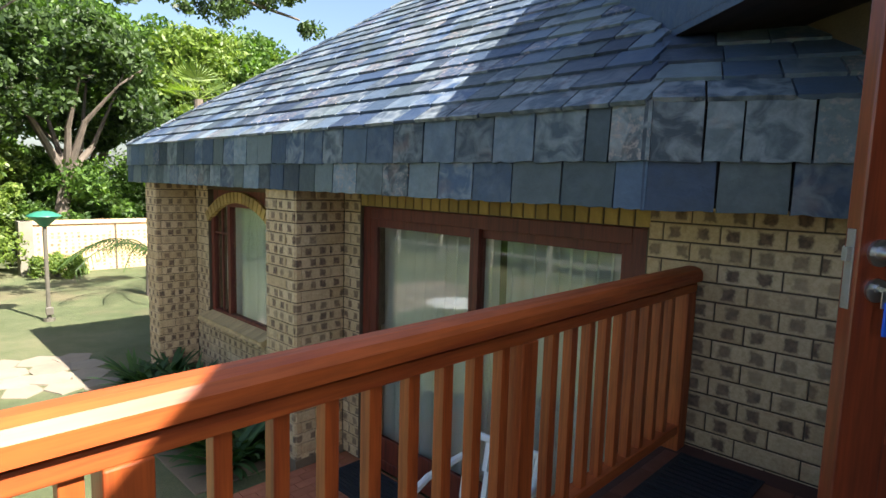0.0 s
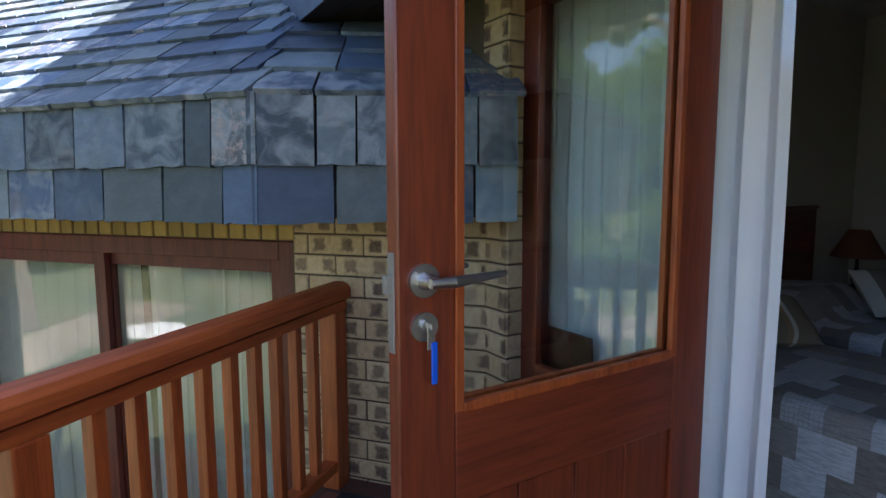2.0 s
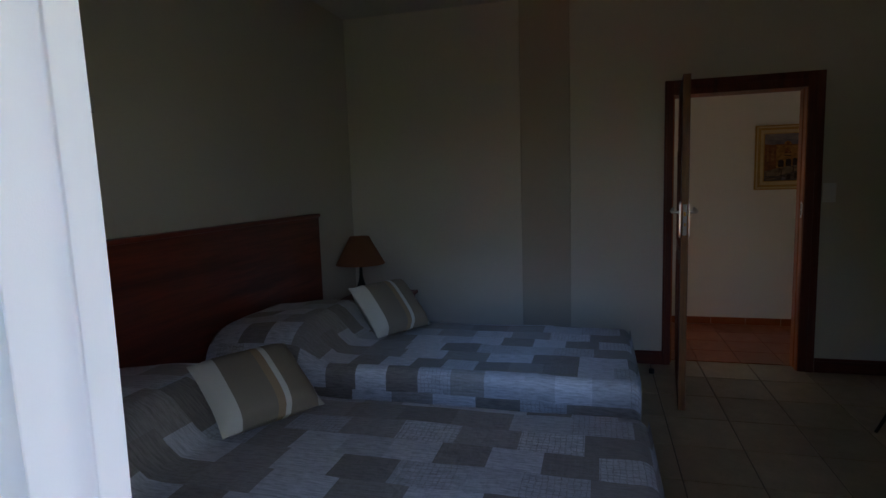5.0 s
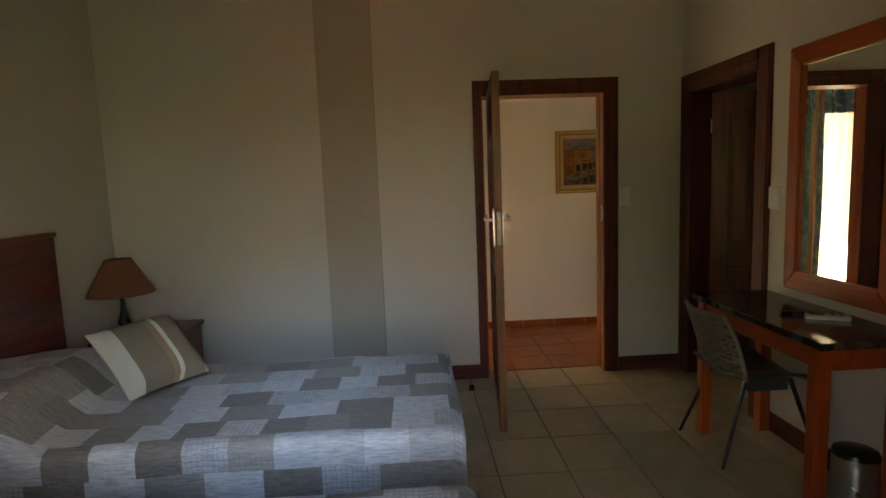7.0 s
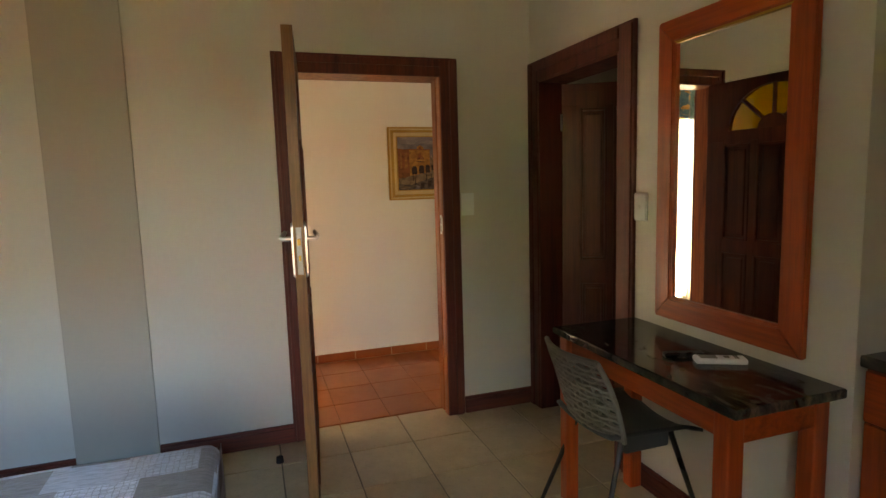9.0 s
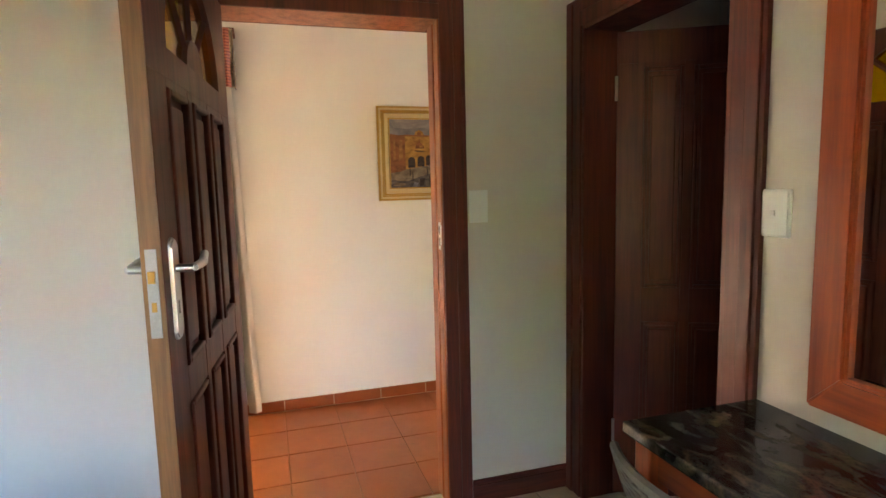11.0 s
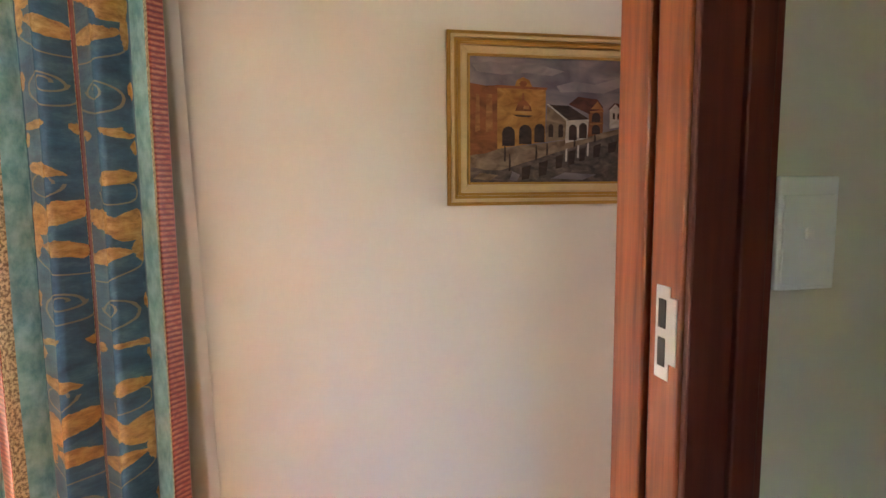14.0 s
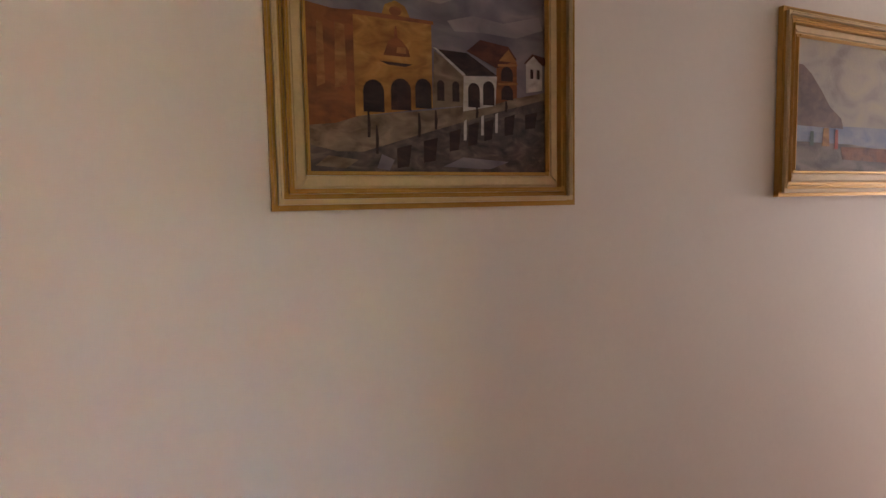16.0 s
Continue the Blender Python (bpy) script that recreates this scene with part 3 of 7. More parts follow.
def curtain_mesh(name, mat, along, z0, z1, folds, depth, full=2.0, u0=0.0, seed=0, flare=0.0, wild=1.0):
    """A hanging curtain: along is its drawn width, full times that its flat width. Local x along, y depth."""
    rng = random.Random(seed)
    nu, nv = folds * 14, 24
    ph = [wild * rng.uniform(-0.5, 0.5) for _ in range(folds + 2)]
    pts, uvs = [], []
    for i in range(nu + 1):
        s = i / nu
        row, uvr = [], []
        k = s * folds
        a = ph[int(k)] * (1 - (k % 1)) + ph[int(k) + 1] * (k % 1)
        for j in range(nv + 1):
            h = j / nv
            drop = 1 - h
            amp = depth * (0.7 + 0.45 * drop) * (1 + 0.35 * a)
            w = along * (1 + flare * drop)
            x = w * s + 0.25 * amp * math.sin(2 * math.pi * k * 2 + a)
            y = amp * math.sin(2 * math.pi * k + a * (1.3 + 0.7 * drop)) + 0.006 * math.sin(9 * h + 5 * s)
            row.append((x, y, z0 + (z1 - z0) * h))
            uvr.append((u0 + s * along * full, z0 + (z1 - z0) * h))
        pts.append(row)
        uvs.append(uvr)
    return grid_mesh(name, pts, uvs, mat)


# ---- bricks and slates, shared meshes ----
BRICKS = {}


def brick_mesh(length, height=0.091, deep=0.06, mat=None):
    key = (round(length, 3), height, deep, mat.name if mat else "")
    if key not in BRICKS:
        bm = bmesh.new()
        box(bm, -length / 2, length / 2, 0, deep, -height / 2, height / 2, 0)
        bmesh.ops.bevel(bm, geom=[e for e in bm.edges if all(abs(v.co.y) < 1e-6 for v in e.verts)], offset=0.004, segments=1, affect="EDGES")
        BRICKS[key] = finish("brick", bm, mat or BRICK)
    return BRICKS[key]


def brick_face(parent, start, run, normal, length, z0, z1, shift=0, skip=None, rng=random.Random(5)):
    """Courses of bricks on one upright face. run: unit vector along, normal: unit vector out of the face; in the parent's space."""
    run, normal, start = Vector(run), Vector(normal), Vector(start)
    rows = int(round((z1 - z0) / 0.1))
    turn = Matrix((run, -normal, Vector((0, 0, 1)))).transposed().to_4x4()
    for r in range(rows):
        z = z0 + 0.05 + 0.1 * r
        x = 0.0
        first = 0.15 if (r + shift) % 2 else 0.30
        step = first
        while x < length - 0.015:
            step = min(step, length - x)
            if length - x - step < 0.05:
                step = length - x
            ln = step - 0.008
            c = x + step / 2
            if ln > 0.02 and not (skip and skip(c, z)):
                p = start + run * c + normal * rng.uniform(0.004, 0.009)
                shared("brick", brick_mesh(ln), parent, Matrix.Translation((p.x, p.y, z)) @ turn)
            x += step
            step = 0.30


# ---- the bedroom shell ----
XO, XI, XD, XP0, XP = 2.32, 2.50, 6.65, 6.82, 8.02
YM, YH, ZC = -0.69, 3.38, 2.85
RECESS = 2.43
wall_balcony = struct("wall_balcony", boxes((XO, XI, 2.79, YH + 0.2, -1.2, 3.0), (XO, XI, -2.6, 0.86, -1.2, 3.0), (XO, XI, 0.86, 2.79, 2.22, 3.0), (XO, XI, 0.86, 2.79, -1.2, -0.02), (XO + 0.02, XI, 2.02, 2.79, -0.02, 0.60), bev=0), MORTAR, "cream and brown face brick outer wall of the bedroom", "wall")
wall_balcony_plaster = struct("wall_balcony_inside", boxes((XI, XI + 0.012, 2.72, YH, 0, ZC), (XI, XI + 0.012, -2.4, 0.80, 0, ZC), (XI, XI + 0.012, 0.80, 2.72, 2.25, ZC), (XI, XI + 0.012, 2.06, 2.72, 0, 0.60)), CREAM, "cream plastered inside of the balcony wall", "wall")
wall_head = struct("wall_headboard", boxes((XI, XD + 0.17, YH, YH + 0.2, -0.1, 3.0)), CREAM, "cream plastered wall behind the beds", "wall")
wall_door = struct("wall_passage_door", boxes((XD, XP0, 0.785, YH, 0, 3.0), (XD, XP0, YM - 0.2, -0.165, 0, 3.0), (XD, XP0, -0.165, 0.785, 2.06, 3.0)), CREAM, "cream plastered wall with the passage door", "wall")
wall_pilaster = struct("wall_pilaster", boxes((XD - 0.018, XD - 0.001, 1.515, 1.90, 0, ZC), bev=0.004), PILASTER, "shallow plastered pilaster on the bedroom wall, its beige darkened as shade", "pilaster")
wall_mirror = struct("wall_mirror", boxes((4.60, 5.74, YM - 0.17, YM, 0, 3.0), (6.52, XD, YM - 0.17, YM, 0, 3.0), (5.74, 6.52, YM - 0.17, YM, 2.06, 3.0)), CREAM, "cream plastered wall with the mirror", "wall")
wall_alcove = struct("wall_alcove", boxes((4.60, 4.77, -1.40, YM - 0.17, 0, 3.0), (XI, 4.77, -1.60, -1.40, 0, 3.0)), CREAM, "cream plastered walls of the kitchenette alcove", "wall")
wall_bath = struct("wall_bathroom", boxes((4.77, 7.0, -2.70, -2.53, 0, 3.0), (4.77, 4.94, -2.53, -1.40, 0, 3.0), (XD, XP0, -2.53, YM - 0.2, 0, 3.0)), CREAM, "plain plastered walls of the dark bathroom", "wall")
ceiling = struct("ceiling", boxes((XO, XP + 0.2, -2.7, YH + 0.2, ZC, ZC + 0.1), (XP0, XP + 0.2, -6.6, -2.7, ZC, ZC + 0.1)), CEILING, "white painted ceiling", "ceiling")
wall_picture = struct("wall_picture", boxes((XP, XP + 0.2, -6.4, 0.98, -0.3, 3.0), (XP, XP + 0.2, 2.45, YH + 0.2, -0.3, 3.0), (XP, XP + 0.2, 0.98, 2.45, 2.12, 3.0), (XP, XP + 0.2, 0.98, 2.45, -0.3, 0.25)), PASSAGE, "pale peach plastered passage wall", "wall")
# Out of view: added to close the passage and keep the sun out.
wall_passage_end = struct("wall_passage_end", boxes((XP0, XP, YH, YH + 0.2, 0, 3.0), (XP0 - 0.0, XP + 0.2, -5.4, -5.2, 2.1, 3.0), (XP0, XP0 + 0.1, -6.4, -2.53, 0, 3.0), (XP0, XP + 0.2, -6.6, -6.4, -0.1, 3.0)), PASSAGE, "unseen pale peach end walls added to close the passage and block sun", "wall")
wall_passage_side = struct("wall_passage_side", boxes((XP0, XP0 + 0.010, 0.86, YH, 0, ZC), (XP0, XP0 + 0.010, -2.53, -0.20, 0, ZC), (XP0, XP0 + 0.010, -0.20, 0.86, 2.14, ZC)), PASSAGE, "pale peach plaster on the passage side of the bedroom wall", "wall")
subfloor = struct("floor", boxes((XI, XD + 0.03, -2.6, YH, -0.12, -0.006)), GROUT, "bedroom floor of square cream glazed tiles", "floor")
passage_floor = struct("floor_passage", boxes((XD + 0.03, XP, -6.4, YH, -0.12, -0.006)), GROUTW, "passage floor of square terracotta tiles", "floor")


def skirting(name, x0, x1, y0, y1, mat, label):
    bm = boxes((x0, x1, y0, y1, 0.0, 0.085), bev=0.004)
    along_y = abs(y1 - y0) > abs(x1 - x0)
    if along_y:
        box(bm, x0 + (x1 - x0) * 0.35, x1, y0, y1, 0.083, 0.105, 0.004)
    else:
        box(bm, x0, x1, y0, y0 + (y1 - y0) * 0.65, 0.083, 0.105, 0.004)
    return struct(name, bm, mat, label, "skirting board")


skirting("baseboard_1", XD - 0.02, XD, -0.69, -0.215, DARKY, "dark stained wooden skirting board")
skirting("baseboard_2", XD - 0.02, XD, 0.825, 1.515, DARKY, "dark stained wooden skirting board")
skirting("baseboard_3", XD - 0.02, XD, 1.90, YH, DARKY, "dark stained wooden skirting board")
skirting("baseboard_4", 4.60, 5.62, YM, YM + 0.02, DARKX, "dark stained wooden skirting board")


# ---- door frames ----
def casing(bm, run, x0, y0, y1, z1, w, proud, w2=0):
    """Architrave round an opening: stepped moulding on one wall face. run: 'y' wall at x0 facing -x, 'x' wall at y=x0 facing +y."""
    sgn = -1
    def add(a0, a1, b0, b1, d):
        if run == "y":
            box(bm, x0 + sgn * d, x0, a0, a1, b0, b1, 0.003)
        else:
            box(bm, a0, a1, x0, x0 + d, b0, b1, 0.003)
    add(y0 - w, y0, 0, z1 + w, proud)
    add(y0 - w + 0.015, y0 - 0.055, 0, z1 + w - 0.015, proud + 0.008)
    w2 = w2 or w
    add(y1, y1 + w2, 0, z1 + w, proud)
    add(y1 + w2 * 0.5, y1 + w2 - 0.015, 0, z1 + w - 0.015, proud + 0.008)
    add(y0, y1, z1, z1 + w, proud)
    add(y0, y1, z1 + 0.055, z1 + w - 0.015, proud + 0.008)
    return bm


passage_frame = struct("trim_passage_door", casing(bmesh.new(), "y", XD - 0.001, -0.105, 0.77, 2.045, 0.105, 0.018, 0.06), DARKZ, "dark stained moulded door frame", "door frame")
bm = boxes((XD - 0.01, 6.703, -0.165, -0.100, 0, 2.06), (6.725, 6.800, -0.165, -0.102, 0, 2.06), (XD - 0.01, XP0 + 0.015, 0.77, 0.79, 0, 2.06), (XD - 0.01, XP0 + 0.015, -0.105, 0.77, 2.045, 2.062), (6.70, 6.735, 0.753, 0.77, 0, 2.045), bev=0.003)
jamb = part("jamb", bm, JAMBZ, passage_frame, "reddish varnished jamb with a rebate")
bm = casing(bmesh.new(), "y", 0.0, -0.17, 0.750, 2.045, 0.08, 0.018)
part("passage_casing", bm, DARKZ, passage_frame, "", Matrix.Translation((XP0 + 0.012, 0.6, 0)) @ Matrix.Rotation(math.pi, 4, "Z"))
part("rebate_seal", boxes((6.702, 6.726, -0.165, -0.113, 0, 2.045), (6.799, 6.834, -0.165, -0.122, 0, 2.045), bev=0.002), DARKZ, passage_frame, "dark recessed edges of the jamb")
strike = part("strike_plate", boxes((6.660, 6.688, -0.1015, -0.0985, 1.130, 1.244), (6.646, 6.660, -0.1015, -0.0980, 1.152, 1.232), bev=0.0008), WHITEPL, passage_frame, "white painted steel strike plate")
part("strike_hole", boxes((6.666, 6.681, -0.0990, -0.0978, 1.193, 1.228), (6.666, 6.681, -0.0990, -0.0978, 1.146, 1.181)), BLACK, strike)

bath_frame = struct("trim_bathroom_door", casing(bmesh.new(), "x", YM, 5.735, 6.53, 2.02, 0.115, 0.018), DARKZ, "dark stained moulded bathroom door frame", "door frame")
part("jamb", boxes((5.735, 5.755, YM - 0.18, YM + 0.012, 0, 2.02), (6.51, 6.53, YM - 0.18, YM + 0.012, 0, 2.02), (5.755, 6.51, YM - 0.18, YM + 0.012, 2.005, 2.022), bev=0.002), DARKZ, bath_frame)


# ---- panelled doors ----
def panel_door(name, label, m, wood_mat, fan=True):
    """Leaf in local x from its hinge (0) to its free edge, y thickness 0..0.042, z up."""
    W, H, T = 0.815, 2.03, 0.042
    d = thing(name, label, "door", m, kind="structure")
    cols = [(0.115, 0.285), (0.325, 0.490), (0.530, 0.700)]
    bands = [(0.14, 0.895), (0.985, 1.62)] if fan else [(0.14, 0.80), (0.95, 1.88)]
    top = bands[1][1] + 0.02
    bm = bmesh.new()
    xs = [0.0] + [v for c in cols for v in c] + [W]
    for i in range(0, len(xs), 2):
        box(bm, xs[i], xs[i + 1], 0, T, 0.0, top, 0.002)
    for z0, z1 in ((0.0, 0.14), (bands[0][1], bands[1][0]), (bands[1][1], top + 0.04)):
        for c in cols:
            box(bm, c[0], c[1], 0.0005, T - 0.0005, z0, z1, 0.002)
    # head with a half-round light
    cx, cz, R, seg = W / 2, 1.71, 0.27, 24
    if fan:
        arc = [(cx + R * math.cos(math.pi * i / seg), cz + R * math.sin(math.pi * i / seg)) for i in range(seg + 1)]
        left = [(0, top), (0, H), (cx, H)] + [p for p in arc[seg // 2:]] + [(cx - R, top)]
        right = [(W, top), (cx + R, top)] + arc[: seg // 2 + 1] + [(cx, H), (W, H)]
        for pts in (left, right):
            prism(bm, pts, 1, 0.0, T)
        box(bm, cx - R, cx + R, 0, T, top, cz, 0.002)
    else:
        box(bm, 0, W, 0, T, top, H, 0.002)
    part("leaf_frame", bm, wood_mat, d)
    for z0, z1 in bands:
        for c in cols:
            bm = boxes((c[0], c[1], 0.014, T - 0.014, z0, z1))
            for y0, y1, sg in ((0.004, 0.014, -1), (T - 0.014, T - 0.004, 1)):
                box(bm, c[0] + 0.032, c[1] - 0.032, y0, y1, z0 + 0.032, z1 - 0.032, 0.007)
                # bolection moulding round the field
                ya, yb = (-0.006, 0.014) if sg < 0 else (T - 0.014, T + 0.006)
                for m0, m1, n0, n1 in ((c[0], c[0] + 0.016, z0, z1), (c[1] - 0.016, c[1], z0, z1), (c[0] + 0.016, c[1] - 0.016, z0, z0 + 0.016), (c[0] + 0.016, c[1] - 0.016, z1 - 0.016, z1)):
                    box(bm, m0, m1, ya, yb, n0, n1, 0.005)
            part("panel", bm, wood_mat, d)
    if fan:
        bm = bmesh.new()
        r0 = 0.085
        lathe_pts = [(cx + r0 * math.cos(math.pi * i / 12), cz + r0 * math.sin(math.pi * i / 12)) for i in range(13)]
        prism(bm, lathe_pts, 1, 0.004, T - 0.004)
        for a in (45, 90, 135):
            c, s = math.cos(radians(a)), math.sin(radians(a))
            rod(bm, (cx + 0.05 * c, T / 2, cz + 0.05 * s), (cx + (R + 0.01) * c, T / 2, cz + (R + 0.01) * s), 0.013, seg=4)
        part("fan_bars", bm, wood_mat, d, "sunburst glazing bars")
        for k in range(4):
            a0, a1 = 45 * k, 45 * k + 45
            pts = [(cx + R * math.cos(radians(a0 + (a1 - a0) * i / 6)), cz + R * math.sin(radians(a0 + (a1 - a0) * i / 6))) for i in range(7)]
            pts += [(cx + r0 * math.cos(radians(a1 - (a1 - a0) * i / 3)), cz + r0 * math.sin(radians(a1 - (a1 - a0) * i / 3))) for i in range(4)]
            bm = prism(bmesh.new(), pts, 1, T / 2 - 0.003, T / 2 + 0.003)
            part("pane", bm, YELLOW, d, "yellow glass pane")
    part("edge", boxes((W, W + 0.003, 0.001, T - 0.001, 0.002, H - 0.002)), EDGEZ, d, "bare lighter timber edge")
    lock = part("lock_plate", boxes((W + 0.003, W + 0.005, 0.010, 0.032, 1.09, 1.275), bev=0.0005), WORNSTEEL, d, "steel mortice lock plate")
    part("latch", boxes((W + 0.005, W + 0.012, 0.014, 0.028, 1.205, 1.230), (W + 0.005, W + 0.0062, 0.016, 0.026, 1.145, 1.165), bev=0.001), BRASS, lock)
    for side in (-1, 1):
        y = -0.0 if side < 0 else T
        bm = bmesh.new()
        ends = [(W - 0.056 + 0.020 * math.cos(a), zc + 0.020 * math.sin(a)) for zc, a0 in ((1.272, 0.0), (1.088, math.pi)) for a in (a0 + math.pi * i / 10 for i in range(11))]
        prism(bm, ends, 1, y, y + side * 0.009)
        rim = y + side * 0.009
        bmesh.ops.bevel(bm, geom=[e for e in bm.edges if all(abs(v.co.y - rim) < 1e-5 for v in e.verts)], offset=0.004, segments=2, affect="EDGES")
        plate = part("handle_plate", bm, STEEL, d, "brushed steel back plate")
        bm = bmesh.new()
        rod(bm, (W - 0.056, y, 1.225), (W - 0.056, y + side * 0.045, 1.225), 0.009)
        rod(bm, (W - 0.056, y + side * 0.045, 1.225), (W - 0.115, y + side * 0.05, 1.228), 0.009, 0.010)
        rod(bm, (W - 0.115, y + side * 0.05, 1.228), (W - 0.175, y + side * 0.04, 1.240), 0.010, 0.009)
        part("lever", bm, STEEL, plate, smooth=True)
        part("keyhole", boxes((W - 0.062, W - 0.050, min(y + side * 0.008, y + side * 0.0092), max(y + side * 0.008, y + side * 0.0092), 1.125, 1.155), bev=0.0004), BLACK, plate)
    return d


HX, HY, FX, FY = 6.640, 0.7345, 5.694, 0.830
ang = math.atan2(FY - HY, FX - HX)
door_1 = panel_door("door_1", "dark brown panelled door standing open with a yellow fanlight", Matrix.Translation((HX, HY, 0.012)) @ Matrix.Rotation(ang, 4, "Z") @ Matrix.Diagonal((1.157, 1, 1, 1)), LEAFZ)
door_2 = panel_door("door_2", "dark brown panelled bathroom door ajar into the dark", Matrix.Translation((6.505, YM - 0.14, 0.01)) @ Matrix.Rotation(radians(180 + 62), 4, "Z") @ Matrix.Diagonal((0.92, 1, 0.98, 1)), LEAFZ, False)
for z in (0.25, 1.75):
    part("hinge", rod(bmesh.new(), (-0.004, -0.004, z), (-0.004, -0.004, z + 0.1), 0.007), STEEL, door_2, "steel butt hinge")

# ---- balcony door and window ----
balcony_frame = struct("window_1", boxes((RECESS - 0.035, RECESS + 0.035, 2.69, 2.79, -0.0, 2.22), (RECESS - 0.035, RECESS + 0.035, 2.020, 2.085, -0.0, 2.22), (RECESS - 0.035, RECESS + 0.035, 0.86, 0.95, -0.0, 2.22), (RECESS - 0.035, RECESS + 0.035, 0.95, 2.69, 2.13, 2.22), (RECESS - 0.035, RECESS + 0.035, 2.06, 2.69, 0.60, 0.68), bev=0.005), DARKZ, "dark stained window and door frame to the balcony", "window frame")
part("beading", boxes((RECESS - 0.05, RECESS - 0.02, 2.672, 2.692, 0.68, 2.13), (RECESS - 0.05, RECESS - 0.02, 2.058, 2.078, 0.68, 2.13), (RECESS - 0.05, RECESS - 0.02, 2.05, 2.675, 0.675, 0.70), bev=0.003), DOORZ, balcony_frame, "reddish glazing bead")
pane = part("pane", boxes((RECESS - 0.003, RECESS + 0.003, 2.03, 2.70, 0.66, 2.14)), GLASS, balcony_frame)
pane.visible_shadow = False
part("sill", boxes((XO - 0.03, RECESS - 0.036, 2.04, 2.785, 0.56, 0.60), bev=0.008), DOORY, balcony_frame, "varnished wooden window sill")
struct("door_threshold", boxes((XO - 0.01, XI + 0.02, 0.95, 1.93, -0.02, 0.006), bev=0.003), DARKY, "dark wooden threshold of the balcony door", "threshold")

# glazed leaf swung out over the balcony: local x from the hinge to the free edge
LW, LT = 1.02, 0.044
gm = Matrix.Translation((2.395, 1.972, 0.02)) @ Matrix.Rotation(math.pi + 0.02, 4, "Z")
glazed = thing("door_3", "varnished red-brown glazed door opened onto the balcony", "door", gm, kind="structure")
bm = boxes((0, 0.150, 0, LT, 0, 2.08), (LW - 0.135, LW, 0, LT, 0, 2.08), bev=0.005)
part("stile", bm, DOORZ, glazed)
bm = boxes((0.150, LW - 0.135, 0, LT, 1.96, 2.08), (0.150, LW - 0.135, 0, LT, 0.72, 0.93), (0.150, LW - 0.135, 0, LT, 0, 0.2), bev=0.004)
part("rail", bm, DOORX, glazed)
bm = bmesh.new()
for i in range(4):
    a = 0.150 + i * (LW - 0.285) / 4
    box(bm, a + 0.002, a + (LW - 0.285) / 4 - 0.002, 0.012, LT - 0.012, 0.2, 0.72, 0.004)
part("lower_panel", bm, DOORZ, glazed, "tongued lower boards")
bm = boxes((0.148, 0.170, -0.004, 0.014, 0.93, 1.96), (LW - 0.155, LW - 0.133, -0.004, 0.014, 0.93, 1.96), (0.170, LW - 0.155, -0.004, 0.014, 0.925, 0.948), (0.170, LW - 0.155, -0.004, 0.014, 1.94, 1.963), (0.148, 0.170, LT - 0.014, LT + 0.004, 0.93, 1.96), (LW - 0.155, LW - 0.133, LT - 0.014, LT + 0.004, 0.93, 1.96), (0.170, LW - 0.155, LT - 0.014, LT + 0.004, 0.925, 0.948), bev=0.003)
part("beading", bm, RAILZ, glazed, "lighter glazing bead")
pane = part("pane", boxes((0.150, LW - 0.135, LT / 2 - 0.003, LT / 2 + 0.003, 0.92, 1.97)), GLASS, glazed)
pane.visible_shadow = False
KX = LW - 0.058
for side in (-1, 1):
    y = 0.0 if side < 0 else LT
    bm = bmesh.new()
    rod(bm, (KX, y, 1.218), (KX, y + side * 0.008, 1.218), 0.034, seg=28)
    rod(bm, (KX, y + side * 0.008, 1.218), (KX, y + side * 0.04, 1.218), 0.018, 0.013, seg=16)
    rose = part("rose", bm, STEEL, glazed, "round brushed steel rose", smooth=True)
    bm = bmesh.new()
    rod(bm, (KX + 0.010, y + side * 0.046, 1.218), (KX - 0.04, y + side * 0.050, 1.218), 0.010, 0.0125, seg=14)
    rod(bm, (KX - 0.04, y + side * 0.050, 1.218), (KX - 0.170, y + side * 0.047, 1.225), 0.0125, 0.006, seg=14)
    part("lever", bm, STEEL, rose, smooth=True)
    bm = bmesh.new()
    rod(bm, (KX, y, 1.125), (KX, y + side * 0.007, 1.125), 0.030, seg=28)
    rod(bm, (KX, y + side * 0.007, 1.130), (KX, y + side * 0.014, 1.130), 0.011, seg=16)
    esc = part("escutcheon", bm, STEEL, glazed, "round lock escutcheon", smooth=True)
    if side > 0:
        key = part("key", boxes((KX - 0.0015, KX + 0.0015, y + 0.012, y + 0.034, 1.124, 1.136), (KX - 0.009, KX + 0.009, y + 0.028, y + 0.031, 1.085, 1.128), bev=0.001), STEEL, esc)
        part("key_tag", boxes((KX - 0.012, KX + 0.002, y + 0.030, y + 0.036, 1.015, 1.10), bev=0.003), BLUEPL, esc, "bright blue plastic key tag")
part("latch_plate", boxes((LW, LW + 0.004, 0.010, 0.034, 1.075, 1.275), (LW + 0.003, LW + 0.018, 0.014, 0.030, 1.195, 1.23), bev=0.001), WORNSTEEL, glazed, "steel latch plate")

# ---- bricks of the bedroom's outer wall ----
brick_face(wall_balcony, (XO, 2.955, 0), (0, -1, 0), (-1, 0, 0), 0.165, 0.0, 2.9, 0)
brick_face(wall_balcony, (XO - 0.004, 2.79, 0), (1, 0, 0), (0, -1, 0), 0.115, 0.0, 2.2, 1)

